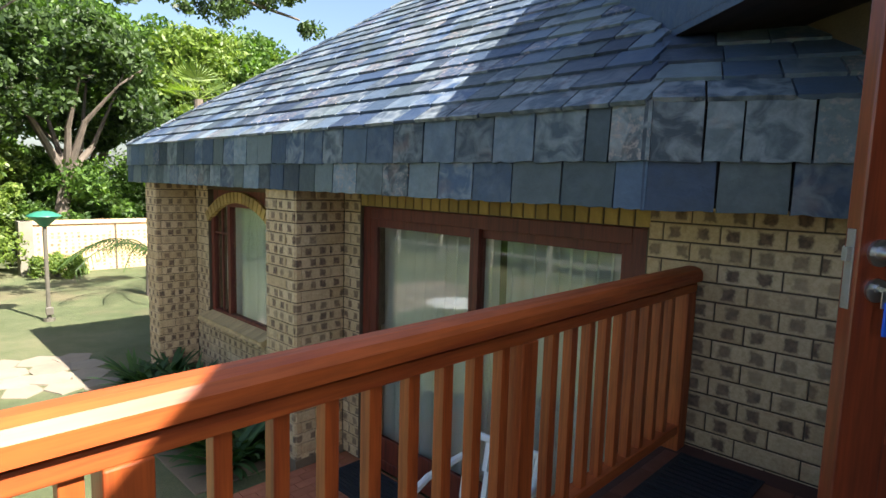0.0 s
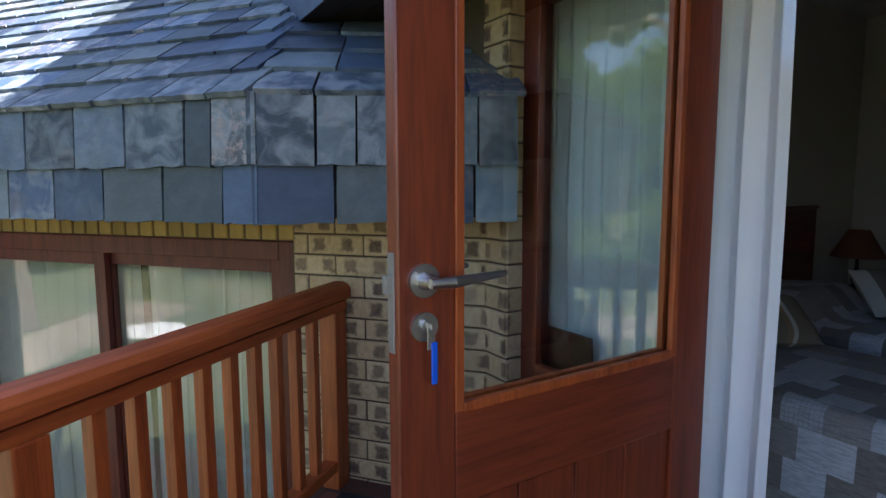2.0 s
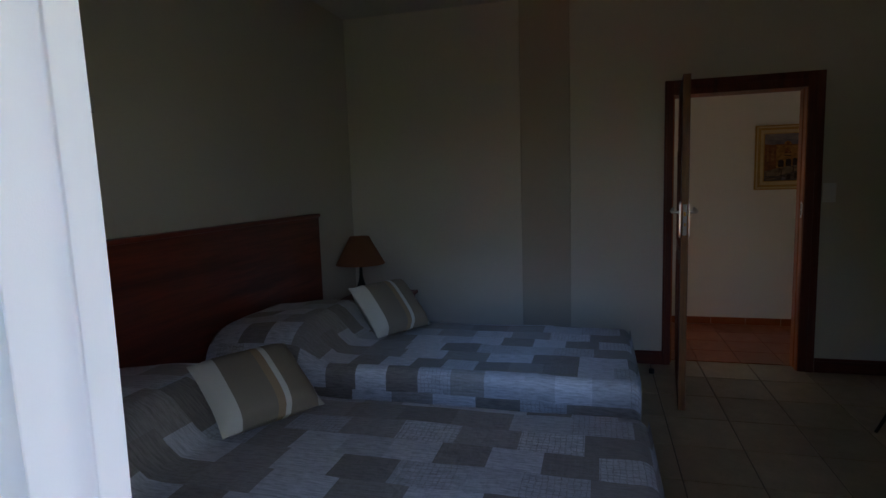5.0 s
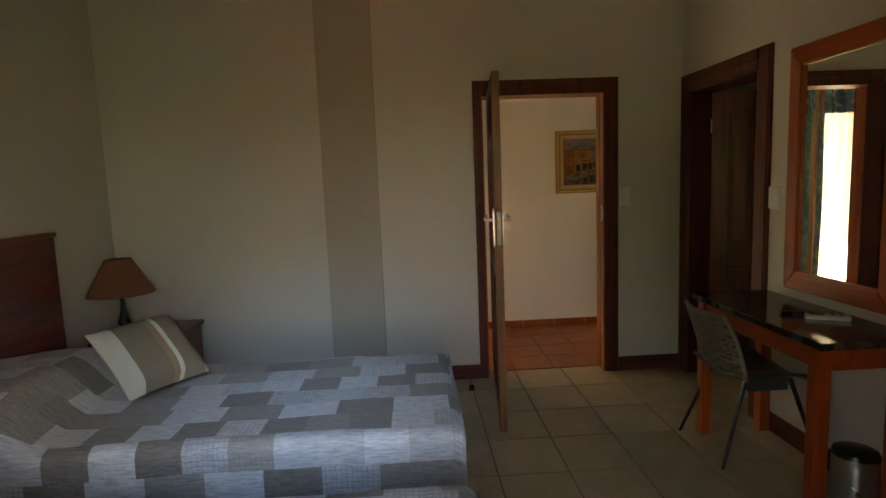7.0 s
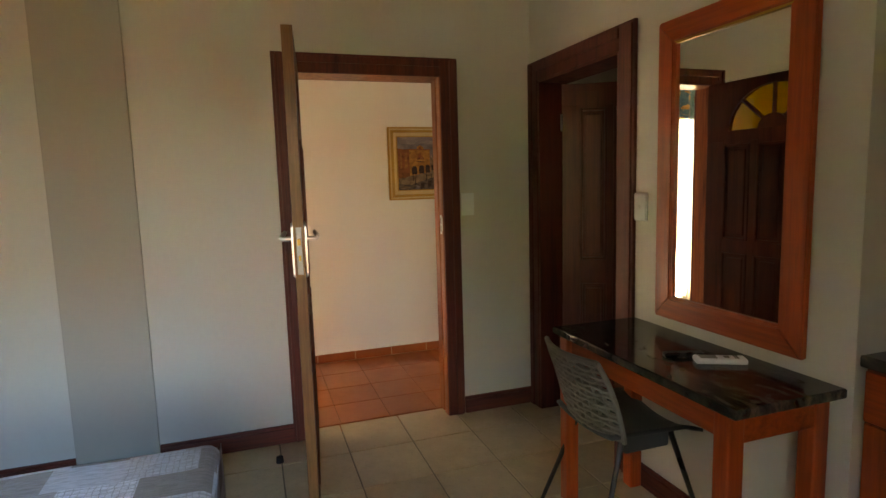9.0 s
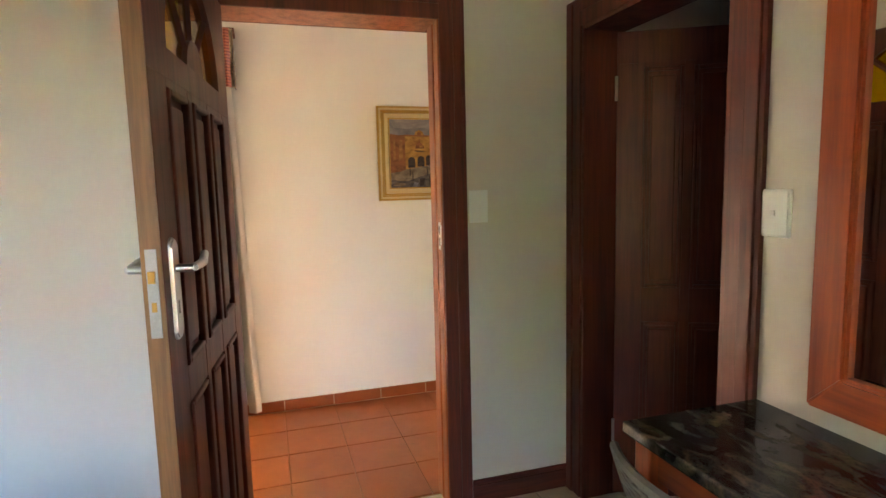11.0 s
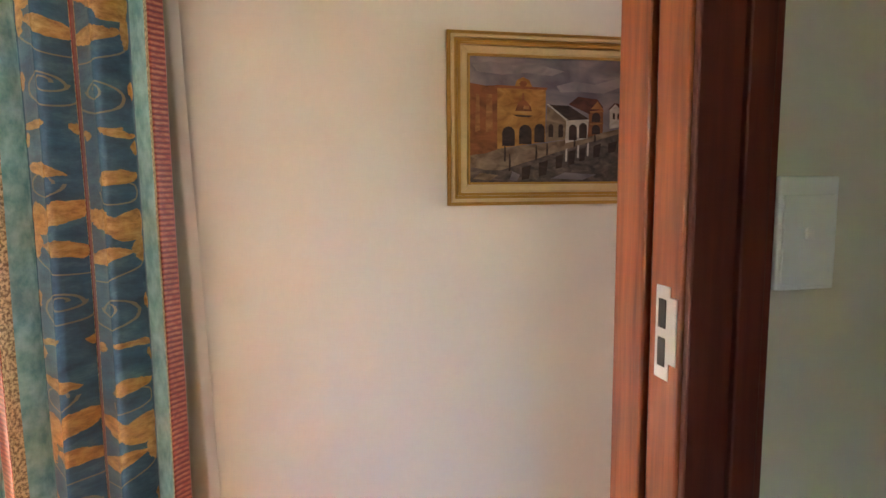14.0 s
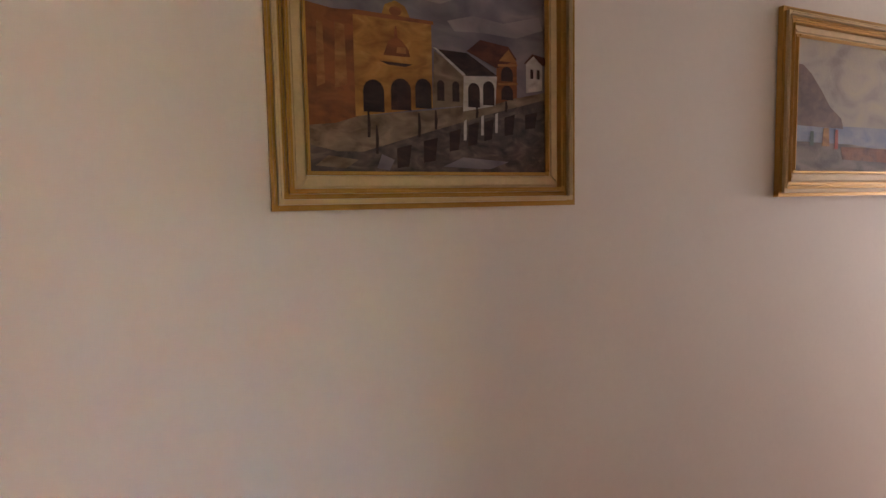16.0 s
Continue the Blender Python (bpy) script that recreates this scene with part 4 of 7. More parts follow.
# ---- the wing: brick wall, piers, sliding door, arched window ----
SW = 3.66            # face of the wing's wall
PIER = 3.15          # face of its piers
LOW = -1.20          # patio level
wing = struct("wall_wing", boxes((SW, SW + 0.25, 0.76, 1.755, LOW, 1.8), (SW, SW + 0.25, 4.40, 6.02, LOW, 1.8), (SW, SW + 0.25, 7.62, 8.35, LOW, 1.8), (SW, SW + 0.25, 1.755, 4.40, 1.16, 1.8), (SW, SW + 0.25, 6.02, 7.62, LOW, -0.42), (SW, SW + 0.25, 6.02, 7.62, 1.22, 1.8), (SW + 0.25, 9.5, 8.15, 8.35, LOW, 1.8), (9.3, 9.5, 0.0, 8.15, LOW, 1.8)), MORTAR, "cream and brown face brick wall of the lower wing", "wall", OUT)
for w0, w1 in ((4.65, 5.16), (8.0, 8.36)):
    pier = part("pier", boxes((PIER + 0.01, SW, w0 + 0.01, w1 - 0.01, LOW - 0.08, 1.75)), MORTAR, wing, "square brick pier under the eaves")
    part("plinth", boxes((PIER - 0.012, SW, w0 - 0.012, w1 + 0.012, LOW - 0.08, LOW + 0.06), bev=0.006), EARTH, pier, "cement plinth")
brick_face(wing, (SW, 0.765, 0), (0, 1, 0), (-1, 0, 0), 0.985, -0.1, 1.3, 0)
brick_face(wing, (SW, 4.405, 0), (0, 1, 0), (-1, 0, 0), 0.24, LOW, 1.3, 1)
brick_face(wing, (SW - 0.005, 4.65, 0), (-1, 0, 0), (0, -1, 0), 0.505, LOW, 1.3, 0)
brick_face(wing, (PIER, 4.655, 0), (0, 1, 0), (-1, 0, 0), 0.505, LOW, 1.3, 1)
brick_face(wing, (SW, 5.165, 0), (0, 1, 0), (-1, 0, 0), 2.46, LOW, -0.5, 0)
brick_face(wing, (SW, 5.165, 0), (0, 1, 0), (-1, 0, 0), 0.855, -0.5, 1.3, 1)
brick_face(wing, (SW, 7.625, 0), (0, 1, 0), (-1, 0, 0), 0.37, LOW, 1.3, 1)
brick_face(wing, (SW - 0.005, 8.0, 0), (-1, 0, 0), (0, -1, 0), 0.505, LOW, 1.3, 0)
brick_face(wing, (PIER, 8.005, 0), (0, 1, 0), (-1, 0, 0), 0.345, LOW, 1.3, 1)
# soldier course over the sliding door
turn_wall = Matrix((Vector((0, 1, 0)), Vector((1, 0, 0)), Vector((0, 0, 1)))).transposed().to_4x4()
for i in range(27):
    shared("brick", brick_mesh(0.086, 0.15, 0.06, SOLDIER), wing, Matrix.Translation((SW - 0.008, 1.785 + 0.0985 * i, 1.24)) @ turn_wall)
# arched head over the window: bricks on edge along a flat arch
AW, AZ, AR = 6.82, -0.28, 1.42
for i in range(19):
    a = radians(-35 + 70 * i / 18)
    m = Matrix.Translation((SW - 0.012, AW + AR * math.sin(a), AZ + AR * math.cos(a))) @ turn_wall @ Matrix.Rotation(a, 4, "Y")
    shared("brick", brick_mesh(0.078, 0.13, 0.06, SOLDIER), wing, m)
# sloping brick sill
for i in range(17):
    m = Matrix.Translation((SW - 0.06, 6.0 + 0.1 * i + 0.05, -0.43)) @ Matrix.Rotation(radians(-22), 4, "Y")
    me = BRICKS.get("sill")
    if me is None:
        bm = boxes((-0.10, 0.12, -0.045, 0.045, -0.04, 0.035))
        bmesh.ops.bevel(bm, geom=[e for e in bm.edges if all(v.co.x < -0.09 for v in e.verts) and abs(e.verts[0].co.y - e.verts[1].co.y) > 0.05], offset=0.035, segments=3, affect="EDGES")
        me = BRICKS["sill"] = finish("brick", bm, SILLBRICK)
    shared("sill_brick", me, wing, m)

sliding = thing("window_2", "dark stained sliding patio door closed over pale curtains", "patio door", OUT, kind="structure")
F0, F1 = SW + 0.03, SW + 0.11
part("frame", boxes((F0, F1, 1.76, 1.86, LOW, 1.155), (F0, F1, 4.30, 4.40, LOW, 1.155), (F0, F1, 1.86, 4.30, 1.055, 1.155), (F0, F1, 1.86, 4.30, LOW, LOW + 0.09), bev=0.006), DARKZ, sliding)
for w0, w1, d in ((1.86, 3.12, 0.045), (3.04, 4.30, 0.0)):
    sash = part("sash", boxes((F0 + d + 0.005, F0 + d + 0.042, w0, w0 + 0.085, LOW + 0.09, 1.055), (F0 + d + 0.005, F0 + d + 0.042, w1 - 0.085, w1, LOW + 0.09, 1.055), (F0 + d + 0.005, F0 + d + 0.042, w0 + 0.085, w1 - 0.085, 0.985, 1.055), (F0 + d + 0.005, F0 + d + 0.042, w0 + 0.085, w1 - 0.085, LOW + 0.09, LOW + 0.30), bev=0.004), DARKZ, sliding)
    pane = part("pane", boxes((F0 + d + 0.02, F0 + d + 0.026, w0 + 0.08, w1 - 0.08, LOW + 0.28, 1.0)), GLASS, sash)
    pane.visible_shadow = False
for i, (w0, ln) in enumerate(((1.83, 1.10), (3.00, 1.36))):
    c = tagged(new("curtain", curtain_mesh("curtain", ROOMSHEER, ln, LOW + 0.03, 1.12, 11, 0.042, seed=3 + i)), "long pale sheer curtain behind the patio door", "curtain", "curtains in the lower room")
    c.matrix_basis = OUT @ Matrix.Translation((SW + 0.24, w0, 0)) @ Matrix.Rotation(math.pi / 2, 4, "Z")

arched = thing("window_3", "dark stained window under a brick arch", "window", OUT, kind="structure")
part("frame", boxes((F0, F1, 6.02, 6.10, -0.40, 1.10), (F0, F1, 7.54, 7.62, -0.40, 0.98), (F0, F1, 6.10, 7.54, -0.40, -0.32), (F0, F1, 7.08, 7.15, -0.32, 1.15), (F0, F1, 6.10, 7.54, 1.02, 1.22), bev=0.006), DARKZ, arched)
for w0, w1 in ((6.10, 7.08), (7.15, 7.54)):
    pane = part("pane", boxes((F0 + 0.03, F0 + 0.036, w0, w1, -0.33, 1.12)), GLASS, arched)
    pane.visible_shadow = False
part("bars", boxes((F0 + 0.022, F0 + 0.045, 7.325, 7.355, -0.32, 1.10), (F0 + 0.022, F0 + 0.045, 7.15, 7.325, 0.66, 0.68), (F0 + 0.022, F0 + 0.045, 7.355, 7.54, 0.66, 0.68)), DARKZ, arched, "dark stained glazing bars")
c = tagged(new("curtain", curtain_mesh("curtain", ROOMSHEER, 1.5, -0.40, 1.15, 10, 0.03, seed=8)), "pale sheer curtain behind the arched window", "curtain", "curtains in the lower room")
c.matrix_basis = OUT @ Matrix.Translation((SW + 0.22, 6.08, 0)) @ Matrix.Rotation(math.pi / 2, 4, "Z")
struct("floor_lower_room", boxes((SW + 0.25, 9.3, 0.0, 8.15, LOW - 0.1, LOW)), CREAM, "plain floor of the lower room", "floor", OUT)
struct("ceiling_lower_room", boxes((SW + 0.02, 9.3, 0.0, 8.15, 1.8, 1.86)), CEILING, "plain ceiling of the lower room", "ceiling", OUT)

# ---- slate roof of the wing ----
ES, EZ, PITCH = 3.11, 1.765, 0.75
HIP0, HIP1, RS = 1.53, 8.82, 6.55
rng = random.Random(11)
roof = struct("roof_wing", bmesh.new(), MORTAR, "hipped roof of blue-grey slates over the lower wing", "roof", OUT)
bm = bmesh.new()
zr = EZ + PITCH * (RS - ES)
pts = [(ES, HIP0, EZ), (ES, HIP1, EZ), (RS, HIP1 - (RS - ES), zr), (RS, HIP0 + 0.46 * (RS - ES), zr)]
back = [(2 * RS - ES, HIP0 - 1.5, EZ), (2 * RS - ES, HIP1, EZ)]
vs = [bm.verts.new((p[0], p[1], p[2] - 0.02)) for p in pts]
bk = [bm.verts.new((p[0], p[1], p[2] - 0.02)) for p in back]
bm.faces.new(vs)
bm.faces.new((vs[1], bk[1], vs[2]))
bm.faces.new((vs[3], vs[2], bk[1], bk[0]))
roof.data = finish("roof_wing", bm, MORTAR)
SL = math.sqrt(1 + PITCH * PITCH)
EXPO = 0.20
SLATES = {}


def slate_mesh(wd, ht, mat, thick=0.022):
    key = (round(wd, 3), round(ht, 2), mat.name)
    if key not in SLATES:
        r = random.Random(len(SLATES) * 7 + 1)
        w, h = key[0] - 0.010, key[1]
        k = 5
        low = [(-w / 2 + w * i / k, r.uniform(-0.006, 0.004)) for i in range(k + 1)]
        out = low + [(w / 2 + r.uniform(-0.003, 0.002), h), (-w / 2 + r.uniform(-0.002, 0.003), h)]
        bm = bmesh.new()
        prism(bm, out, 2, 0.0, thick)
        SLATES[key] = finish("slate", bm, mat)
    return SLATES[key]


def slate_at(parent, p, ex, ey, wd, ht, mat):
    ex, ey = Vector(ex).normalized(), Vector(ey).normalized()
    ez = ex.cross(ey)
    m = Matrix((ex, ey, ez)).transposed().to_4x4()
    m.translation = Vector(p) + ez * rng.uniform(0.0, 0.004)
    if wd < 0.05:
        return
    shared("slate", slate_mesh(wd, ht, mat), parent, m @ Matrix.Rotation(radians(rng.uniform(-0.8, 0.8)), 4, "Z"))


rows = int((RS - ES) * SL / EXPO)
main_far = bmesh.new()
count = 0
for r in range(rows):
    s = ES - 0.03 + r * EXPO / SL
    z = EZ + PITCH * (s - ES)
    a, b = HIP0 + 0.46 * max(0, s - ES), HIP1 - max(0, s - ES)
    w = a
    off = rng.uniform(0.1, 0.28)
    while w < b:
        wd = min(off, b - w)
        off = rng.choice((0.20, 0.24, 0.28, 0.32, 0.26))
        up = Vector((1, 0, PITCH)).normalized()
        tilt = (up + Vector((-PITCH, 0, 1)).normalized() * -0.085).normalized()
        base = Vector((s, w + wd / 2, z)) + Vector((-PITCH, 0, 1)).normalized() * 0.016
        if count < 290 and w < 6.6 and r < 17:
            slate_at(roof, base, (0, -1, 0), tilt, wd, EXPO + 0.06, ROOFSLATE)
            count += 1
        elif wd > 0.05:
            ex, ey = Vector((0, -1, 0)), tilt
            ez = ex.cross(ey)
            m = Matrix((ex, ey, ez)).transposed().to_4x4()
            m.translation = base + ez * rng.uniform(0, 0.004)
            w2 = wd - 0.006
            jag = [(-w2 / 2 + w2 * i / 3, rng.uniform(-0.006, 0.004)) for i in range(4)] + [(w2 / 2, EXPO + 0.06), (-w2 / 2, EXPO + 0.06)]
            lo = [main_far.verts.new(m @ Vector((x, y, 0))) for x, y in jag]
            hi = [main_far.verts.new(m @ Vector((x, y, 0.018))) for x, y in jag]
            main_far.faces.new(hi)
            for i in range(len(jag)):
                j = (i + 1) % len(jag)
                main_far.faces.new((lo[i], lo[j], hi[j], hi[i]))
        w += wd
far = part("slate_field", main_far, ROOFSLATE, roof)
tagged(far, kind="stuff")
# hip capping on the far side
for i in range(22):
    k = i * 0.165
    p = Vector((ES + k, HIP1 - k, EZ + PITCH * k + 0.03))
    slate_at(roof, p, (1, 1, 0), (1, -1, PITCH), 0.16, 0.2, ROOFSLATE)

# fascia of hung slates along the eaves, then turning to meet the bedroom wall
fascia = struct("fascia_wing", boxes((ES + 0.02, ES + 0.06, HIP0 + 0.02, HIP1 - 0.02, 1.30, EZ - 0.02), (ES + 0.06, 8.5, HIP1 - 0.06, HIP1 - 0.02, 1.30, EZ - 0.02)), GAPSHADE, "deep fascia hung with two rows of grey slates", "fascia", OUT)
struct("soffit_wing", boxes((ES + 0.06, SW, HIP0, HIP1 - 0.06, 1.325, 1.345)), DARKZ, "dark boarded soffit under the eaves", "soffit", OUT)
A0, A1 = OUT @ Vector((ES, HIP0, 0)), Vector((2.305, 2.705, 0))
d2 = (A1 - A0).normalized()
n2 = Vector((d2.y, -d2.x, 0))
n2 = n2 if n2.y < 0 else -n2
turned = struct("fascia_turn", bmesh.new(), MORTAR, "short turned fascia hung with grey slates", "fascia")
bm = bmesh.new()
q0, q1, dn = A0 - n2 * 0.02, A1 - n2 * 0.02, -n2 * 0.04
prism(bm, [(q0.x, q0.y), (q1.x, q1.y), ((q1 + dn).x, (q1 + dn).y), ((q0 + dn).x, (q0 + dn).y)], 2, 1.30, EZ - 0.02)
turned.data = finish("fascia_turn", bm, GAPSHADE)
for row, (z0, ht) in enumerate(((1.285, 0.235), (1.505, 0.265))):
    out = 0.004 if row == 0 else 0.016
    w = HIP0 - out - 0.016
    near = [0.165, 0.295, 0.320, 0.287, 0.288, 0.278, 0.265, 0.298, 0.300, 0.248, 0.234, 0.250] if row == 0 else [0.211, 0.129, 0.302, 0.282, 0.296, 0.279, 0.290, 0.290, 0.288, 0.262, 0.260, 0.289, 0.236, 0.253, 0.214]
    while w < HIP1:
        wd = min(near.pop(0) if near else rng.choice((0.20, 0.23, 0.26, 0.3)), HIP1 - w)
        slate_at(fascia, (ES - out, w + wd / 2, z0), (0, -1, 0), (0.05, 0, 1), wd, ht, SLATE)
        w += wd
    length = (A1 - A0).length
    x = -out - 0.016
    for wd in ((0.315, 0.285, 0.25, 0.25) if row == 0 else (0.26, 0.152, 0.262, 0.2, 0.2)):
        wd = min(wd, length - x)
        p = A0 + d2 * (x + wd / 2) + n2 * out + Vector((0, 0, z0))
        slate_at(turned, p, d2, (-n2 * 0.05 + Vector((0, 0, 1))), wd, ht, SLATE)
        x += wd
# the short roof slope above the turn
slope = struct("roof_turn", bmesh.new(), MORTAR, "short roof slope of grey slates running into the brick wall", "roof")
P2 = 0.68
bm = bmesh.new()
up2 = -n2
corner = [A0, A1, A0 + up2 * 2.2 + d2 * 0.06]
v3 = [bm.verts.new((p.x, p.y, EZ - 0.03 + P2 * k)) for p, k in zip(corner, (0, 0, 2.2))]
bm.faces.new(v3)
slope.data = finish("roof_turn", bm, MORTAR)
for r in range(12):
    k = r * EXPO / math.sqrt(1 + P2 * P2) - 0.02
    a, b = 0.025 * k, max(0.0, (XO - A0.x - up2.x * k) / d2.x)
    x, off = a, rng.uniform(0.12, 0.3)
    while x < b:
        wd = min(off, b - x)
        off = rng.choice((0.24, 0.3, 0.34))
        nn = Vector((-up2.x * P2, -up2.y * P2, 1)).normalized()
        upv = (Vector((up2.x, up2.y, P2)).normalized() - nn * 0.085)
        p = A0 + d2 * (x + wd / 2) + up2 * k + Vector((0, 0, EZ + P2 * k)) + nn * 0.014
        slate_at(slope, p, d2, upv, wd, EXPO + 0.06, ROOFSLATE)
        x += wd

# upper roof of the bedroom, over the balcony's edge
upper = struct("roof_bedroom", bmesh.new(), MORTAR, "bedroom roof with deep eaves over the balcony", "roof")
bm = bmesh.new()
ov = 1.75
v = [bm.verts.new(p) for p in ((ov, -5.5, 3.33), (ov, 5.2, 3.33), (5.3, 5.2, 5.4), (5.3, -5.5, 5.4), (9.5, 5.2, 2.55), (9.5, -5.5, 2.55), (ov, -5.5, 2.20), (ov, 5.2, 2.20), (XO, -5.5, 2.225), (XO, 5.2, 2.225))]
for f in ((0, 1, 2, 3), (3, 2, 4, 5), (0, 1, 7, 6)):
    bm.faces.new([v[i] for i in f])
upper.data = finish("roof_bedroom", bm, ROOFSLATE)
eaves = struct("soffit_bedroom", bmesh.new(), EAVES, "nearly black boards under the bedroom eaves", "soffit")
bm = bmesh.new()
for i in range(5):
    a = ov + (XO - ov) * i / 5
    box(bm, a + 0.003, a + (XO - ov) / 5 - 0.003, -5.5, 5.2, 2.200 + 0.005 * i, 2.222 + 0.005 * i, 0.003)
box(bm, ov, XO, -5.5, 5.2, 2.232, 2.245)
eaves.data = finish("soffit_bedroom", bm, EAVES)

# ---- balcony ----
balcony = struct("floor_balcony", boxes((-0.6, SW, -2.2, 1.56, -0.16, -0.008)), BALCONYGROUT, "balcony floor of dark red tiles", "floor", OUT)
W0 = 1.495
railing = thing("railing", "varnished orange-brown wooden balcony railing", "railing", OUT)
bm = bmesh.new()
prof = [(W0 - 0.062, 0.905), (W0 + 0.062, 0.905), (W0 + 0.062, 0.945), (W0 + 0.048, 0.968), (W0 + 0.02, 0.978), (W0 - 0.02, 0.978), (W0 - 0.048, 0.968), (W0 - 0.062, 0.945)]
prism(bm, [(a, b) for a, b in prof], 0, -0.55, SW - 0.012)
part("handrail", bm, RAILX, railing, "thick rounded handrail with a worn shine")
part("top_rail", boxes((-0.55, SW - 0.012, W0 - 0.038, W0 + 0.030, 0.845, 0.890), bev=0.004), RAILX, railing)
part("spacer", boxes((-0.55, SW - 0.012, W0 - 0.018, W0 + 0.018, 0.889, 0.906)), RAILX, railing)
part("bottom_rail", boxes((-0.55, SW - 0.012, W0 - 0.036, W0 + 0.036, 0.085, 0.135), bev=0.004), RAILX, railing)
for s in (0.85, 2.11, 3.53):
    wd = 0.09 if s < 3 else 0.10
    part("post", boxes((s, s + wd, W0 - 0.044, W0 + 0.044, -0.008, 0.846), bev=0.005), RAILZ, railing)
me = finish("baluster", boxes((-0.021, 0.021, -0.021, 0.021, 0.134, 0.846), bev=0.003), RAILZ)
for k in range(-8, 9):
    s = 1.082 + 0.138 * k
    if 0.82 < s < 0.97 or s > 2.09:
        continue
    shared("baluster", me, railing, Matrix.Translation((s, W0, 0)))
for k in range(9):
    shared("baluster", me, railing, Matrix.Translation((2.345 + 0.132 * k, W0, 0)))

# ---- garden ----
G = LOW - 0.07
ground = struct("ground", boxes((-150, 150, -150, 150, G - 0.5, G)), LAWN, "mown lawn with worn and dry patches", "lawn", OUT)
patio = struct("patio", boxes((1.9, SW + 0.02, 0.6, 4.62, G - 0.05, LOW - 0.012)), GROUTW, "patio of red quarry tiles below the balcony", "patio", OUT)
struct("flower_bed", boxes((2.35, SW, 4.9, 8.2, G - 0.02, G + 0.012), bev=0.008), EARTH, "strip of bare earth along the wing", "flower bed", OUT)
rng = random.Random(4)
tile_me = finish("tile", boxes((-0.097, 0.097, -0.047, 0.047, 0, 0.012), bev=0), PATIO)
for i in range(9):
    for j in range(41):
        s, w = 1.98 + 0.2 * i + (0.1 if j % 2 else 0), 0.65 + 0.1 * j
        if s > 3.54 or w > 4.6 or w < 1.7:
            continue
        shared("tile", tile_me, patio, Matrix.Translation((s, w, LOW - 0.012)))


def paving_slab(p, r, ang0, seed):
    q = random.Random(seed)
    bm = bmesh.new()
    k = q.randint(5, 7)
    pts = [(p[0] + r * q.uniform(0.82, 1.06) * math.cos(ang0 + 2 * math.pi * i / k), p[1] + 1.1 * r * q.uniform(0.82, 1.06) * math.sin(ang0 + 2 * math.pi * i / k)) for i in range(k)]
    return prism(bm, pts, 2, G - 0.02, G + 0.008 + 0.0021 * (seed % 7))


path = thing("path", "crazy paving path of pale flat stones", "path", OUT, kind="structure")
k = 0
for i in range(16):
    for j in range(4):
        s, w = 2.55 - 0.42 * i + rng.uniform(-0.05, 0.05), 8.3 + 0.46 * j + 0.10 * i + rng.uniform(-0.05, 0.05)
        part("stone", paving_slab((s, w), rng.uniform(0.25, 0.285), rng.uniform(0, 3), k), PAVING, path)
        k += 1

# garden lamp
lamp = thing("garden_lamp", "garden lamp on a thin dark post with a green dish", "lamp", OUT @ Matrix.Translation((2.74, 12.3, G)))
part("post", rod(rod(bmesh.new(), (0, 0, 0), (0, 0, 1.72), 0.035), (0, 0, 0), (0, 0, 0.05), 0.09), POST, lamp)
part("dish", lathe(bmesh.new(), [(0.0, 1.98), (0.12, 1.96), (0.25, 1.90), (0.26, 1.88), (0.15, 1.80), (0.05, 1.70), (0.0, 1.70)], 24), GREEN_LAMP, lamp, "green enamelled shallow dome", smooth=True)
part("junction_box", boxes((-0.06, 0.06, -0.08, -0.03, 0.12, 0.26), bev=0.01), POST, lamp)

# boundary wall
bwall = struct("wall_boundary", boxes((3.3, 20.0, 18.0, 18.2, G, 0.02), (-30, 2.6, 21.0, 21.2, G, -0.1)), plain("garden_brick", (0.48, 0.33, 0.20), 0.9, var=0.3, scale=14, fine=40, relief=0.4), "low face brick garden wall", "garden wall", OUT)
part("coping", boxes((3.25, 20.0, 17.95, 18.25, 0.02, 0.12), bev=0.01), plain("coping_brick", (0.55, 0.36, 0.22), 0.9, var=0.2, scale=8), bwall)
part("gatepost", boxes((3.2, 3.5, 17.9, 18.3, G, 0.12), bev=0.01), plain("post_plaster", (0.20, 0.18, 0.14), 0.9, var=0.2), bwall)
for s in (5.4, 8.2, 11):
    part("wall_joint", boxes((s, s + 0.04, 17.975, 18.0, G, 0.02)), MORTAR, bwall)
for r in range(11):
    z = G + 0.05 + 0.1 * r
    for i in range(12):
        s = 3.55 + 0.3 * i + (0.15 if r % 2 else 0)
        if s < 7.0:
            shared("brick", brick_mesh(0.288), bwall, Matrix.Translation((s, 17.993, z)) @ Matrix(((1, 0, 0), (0, 1, 0), (0, 0, 1))).to_4x4())


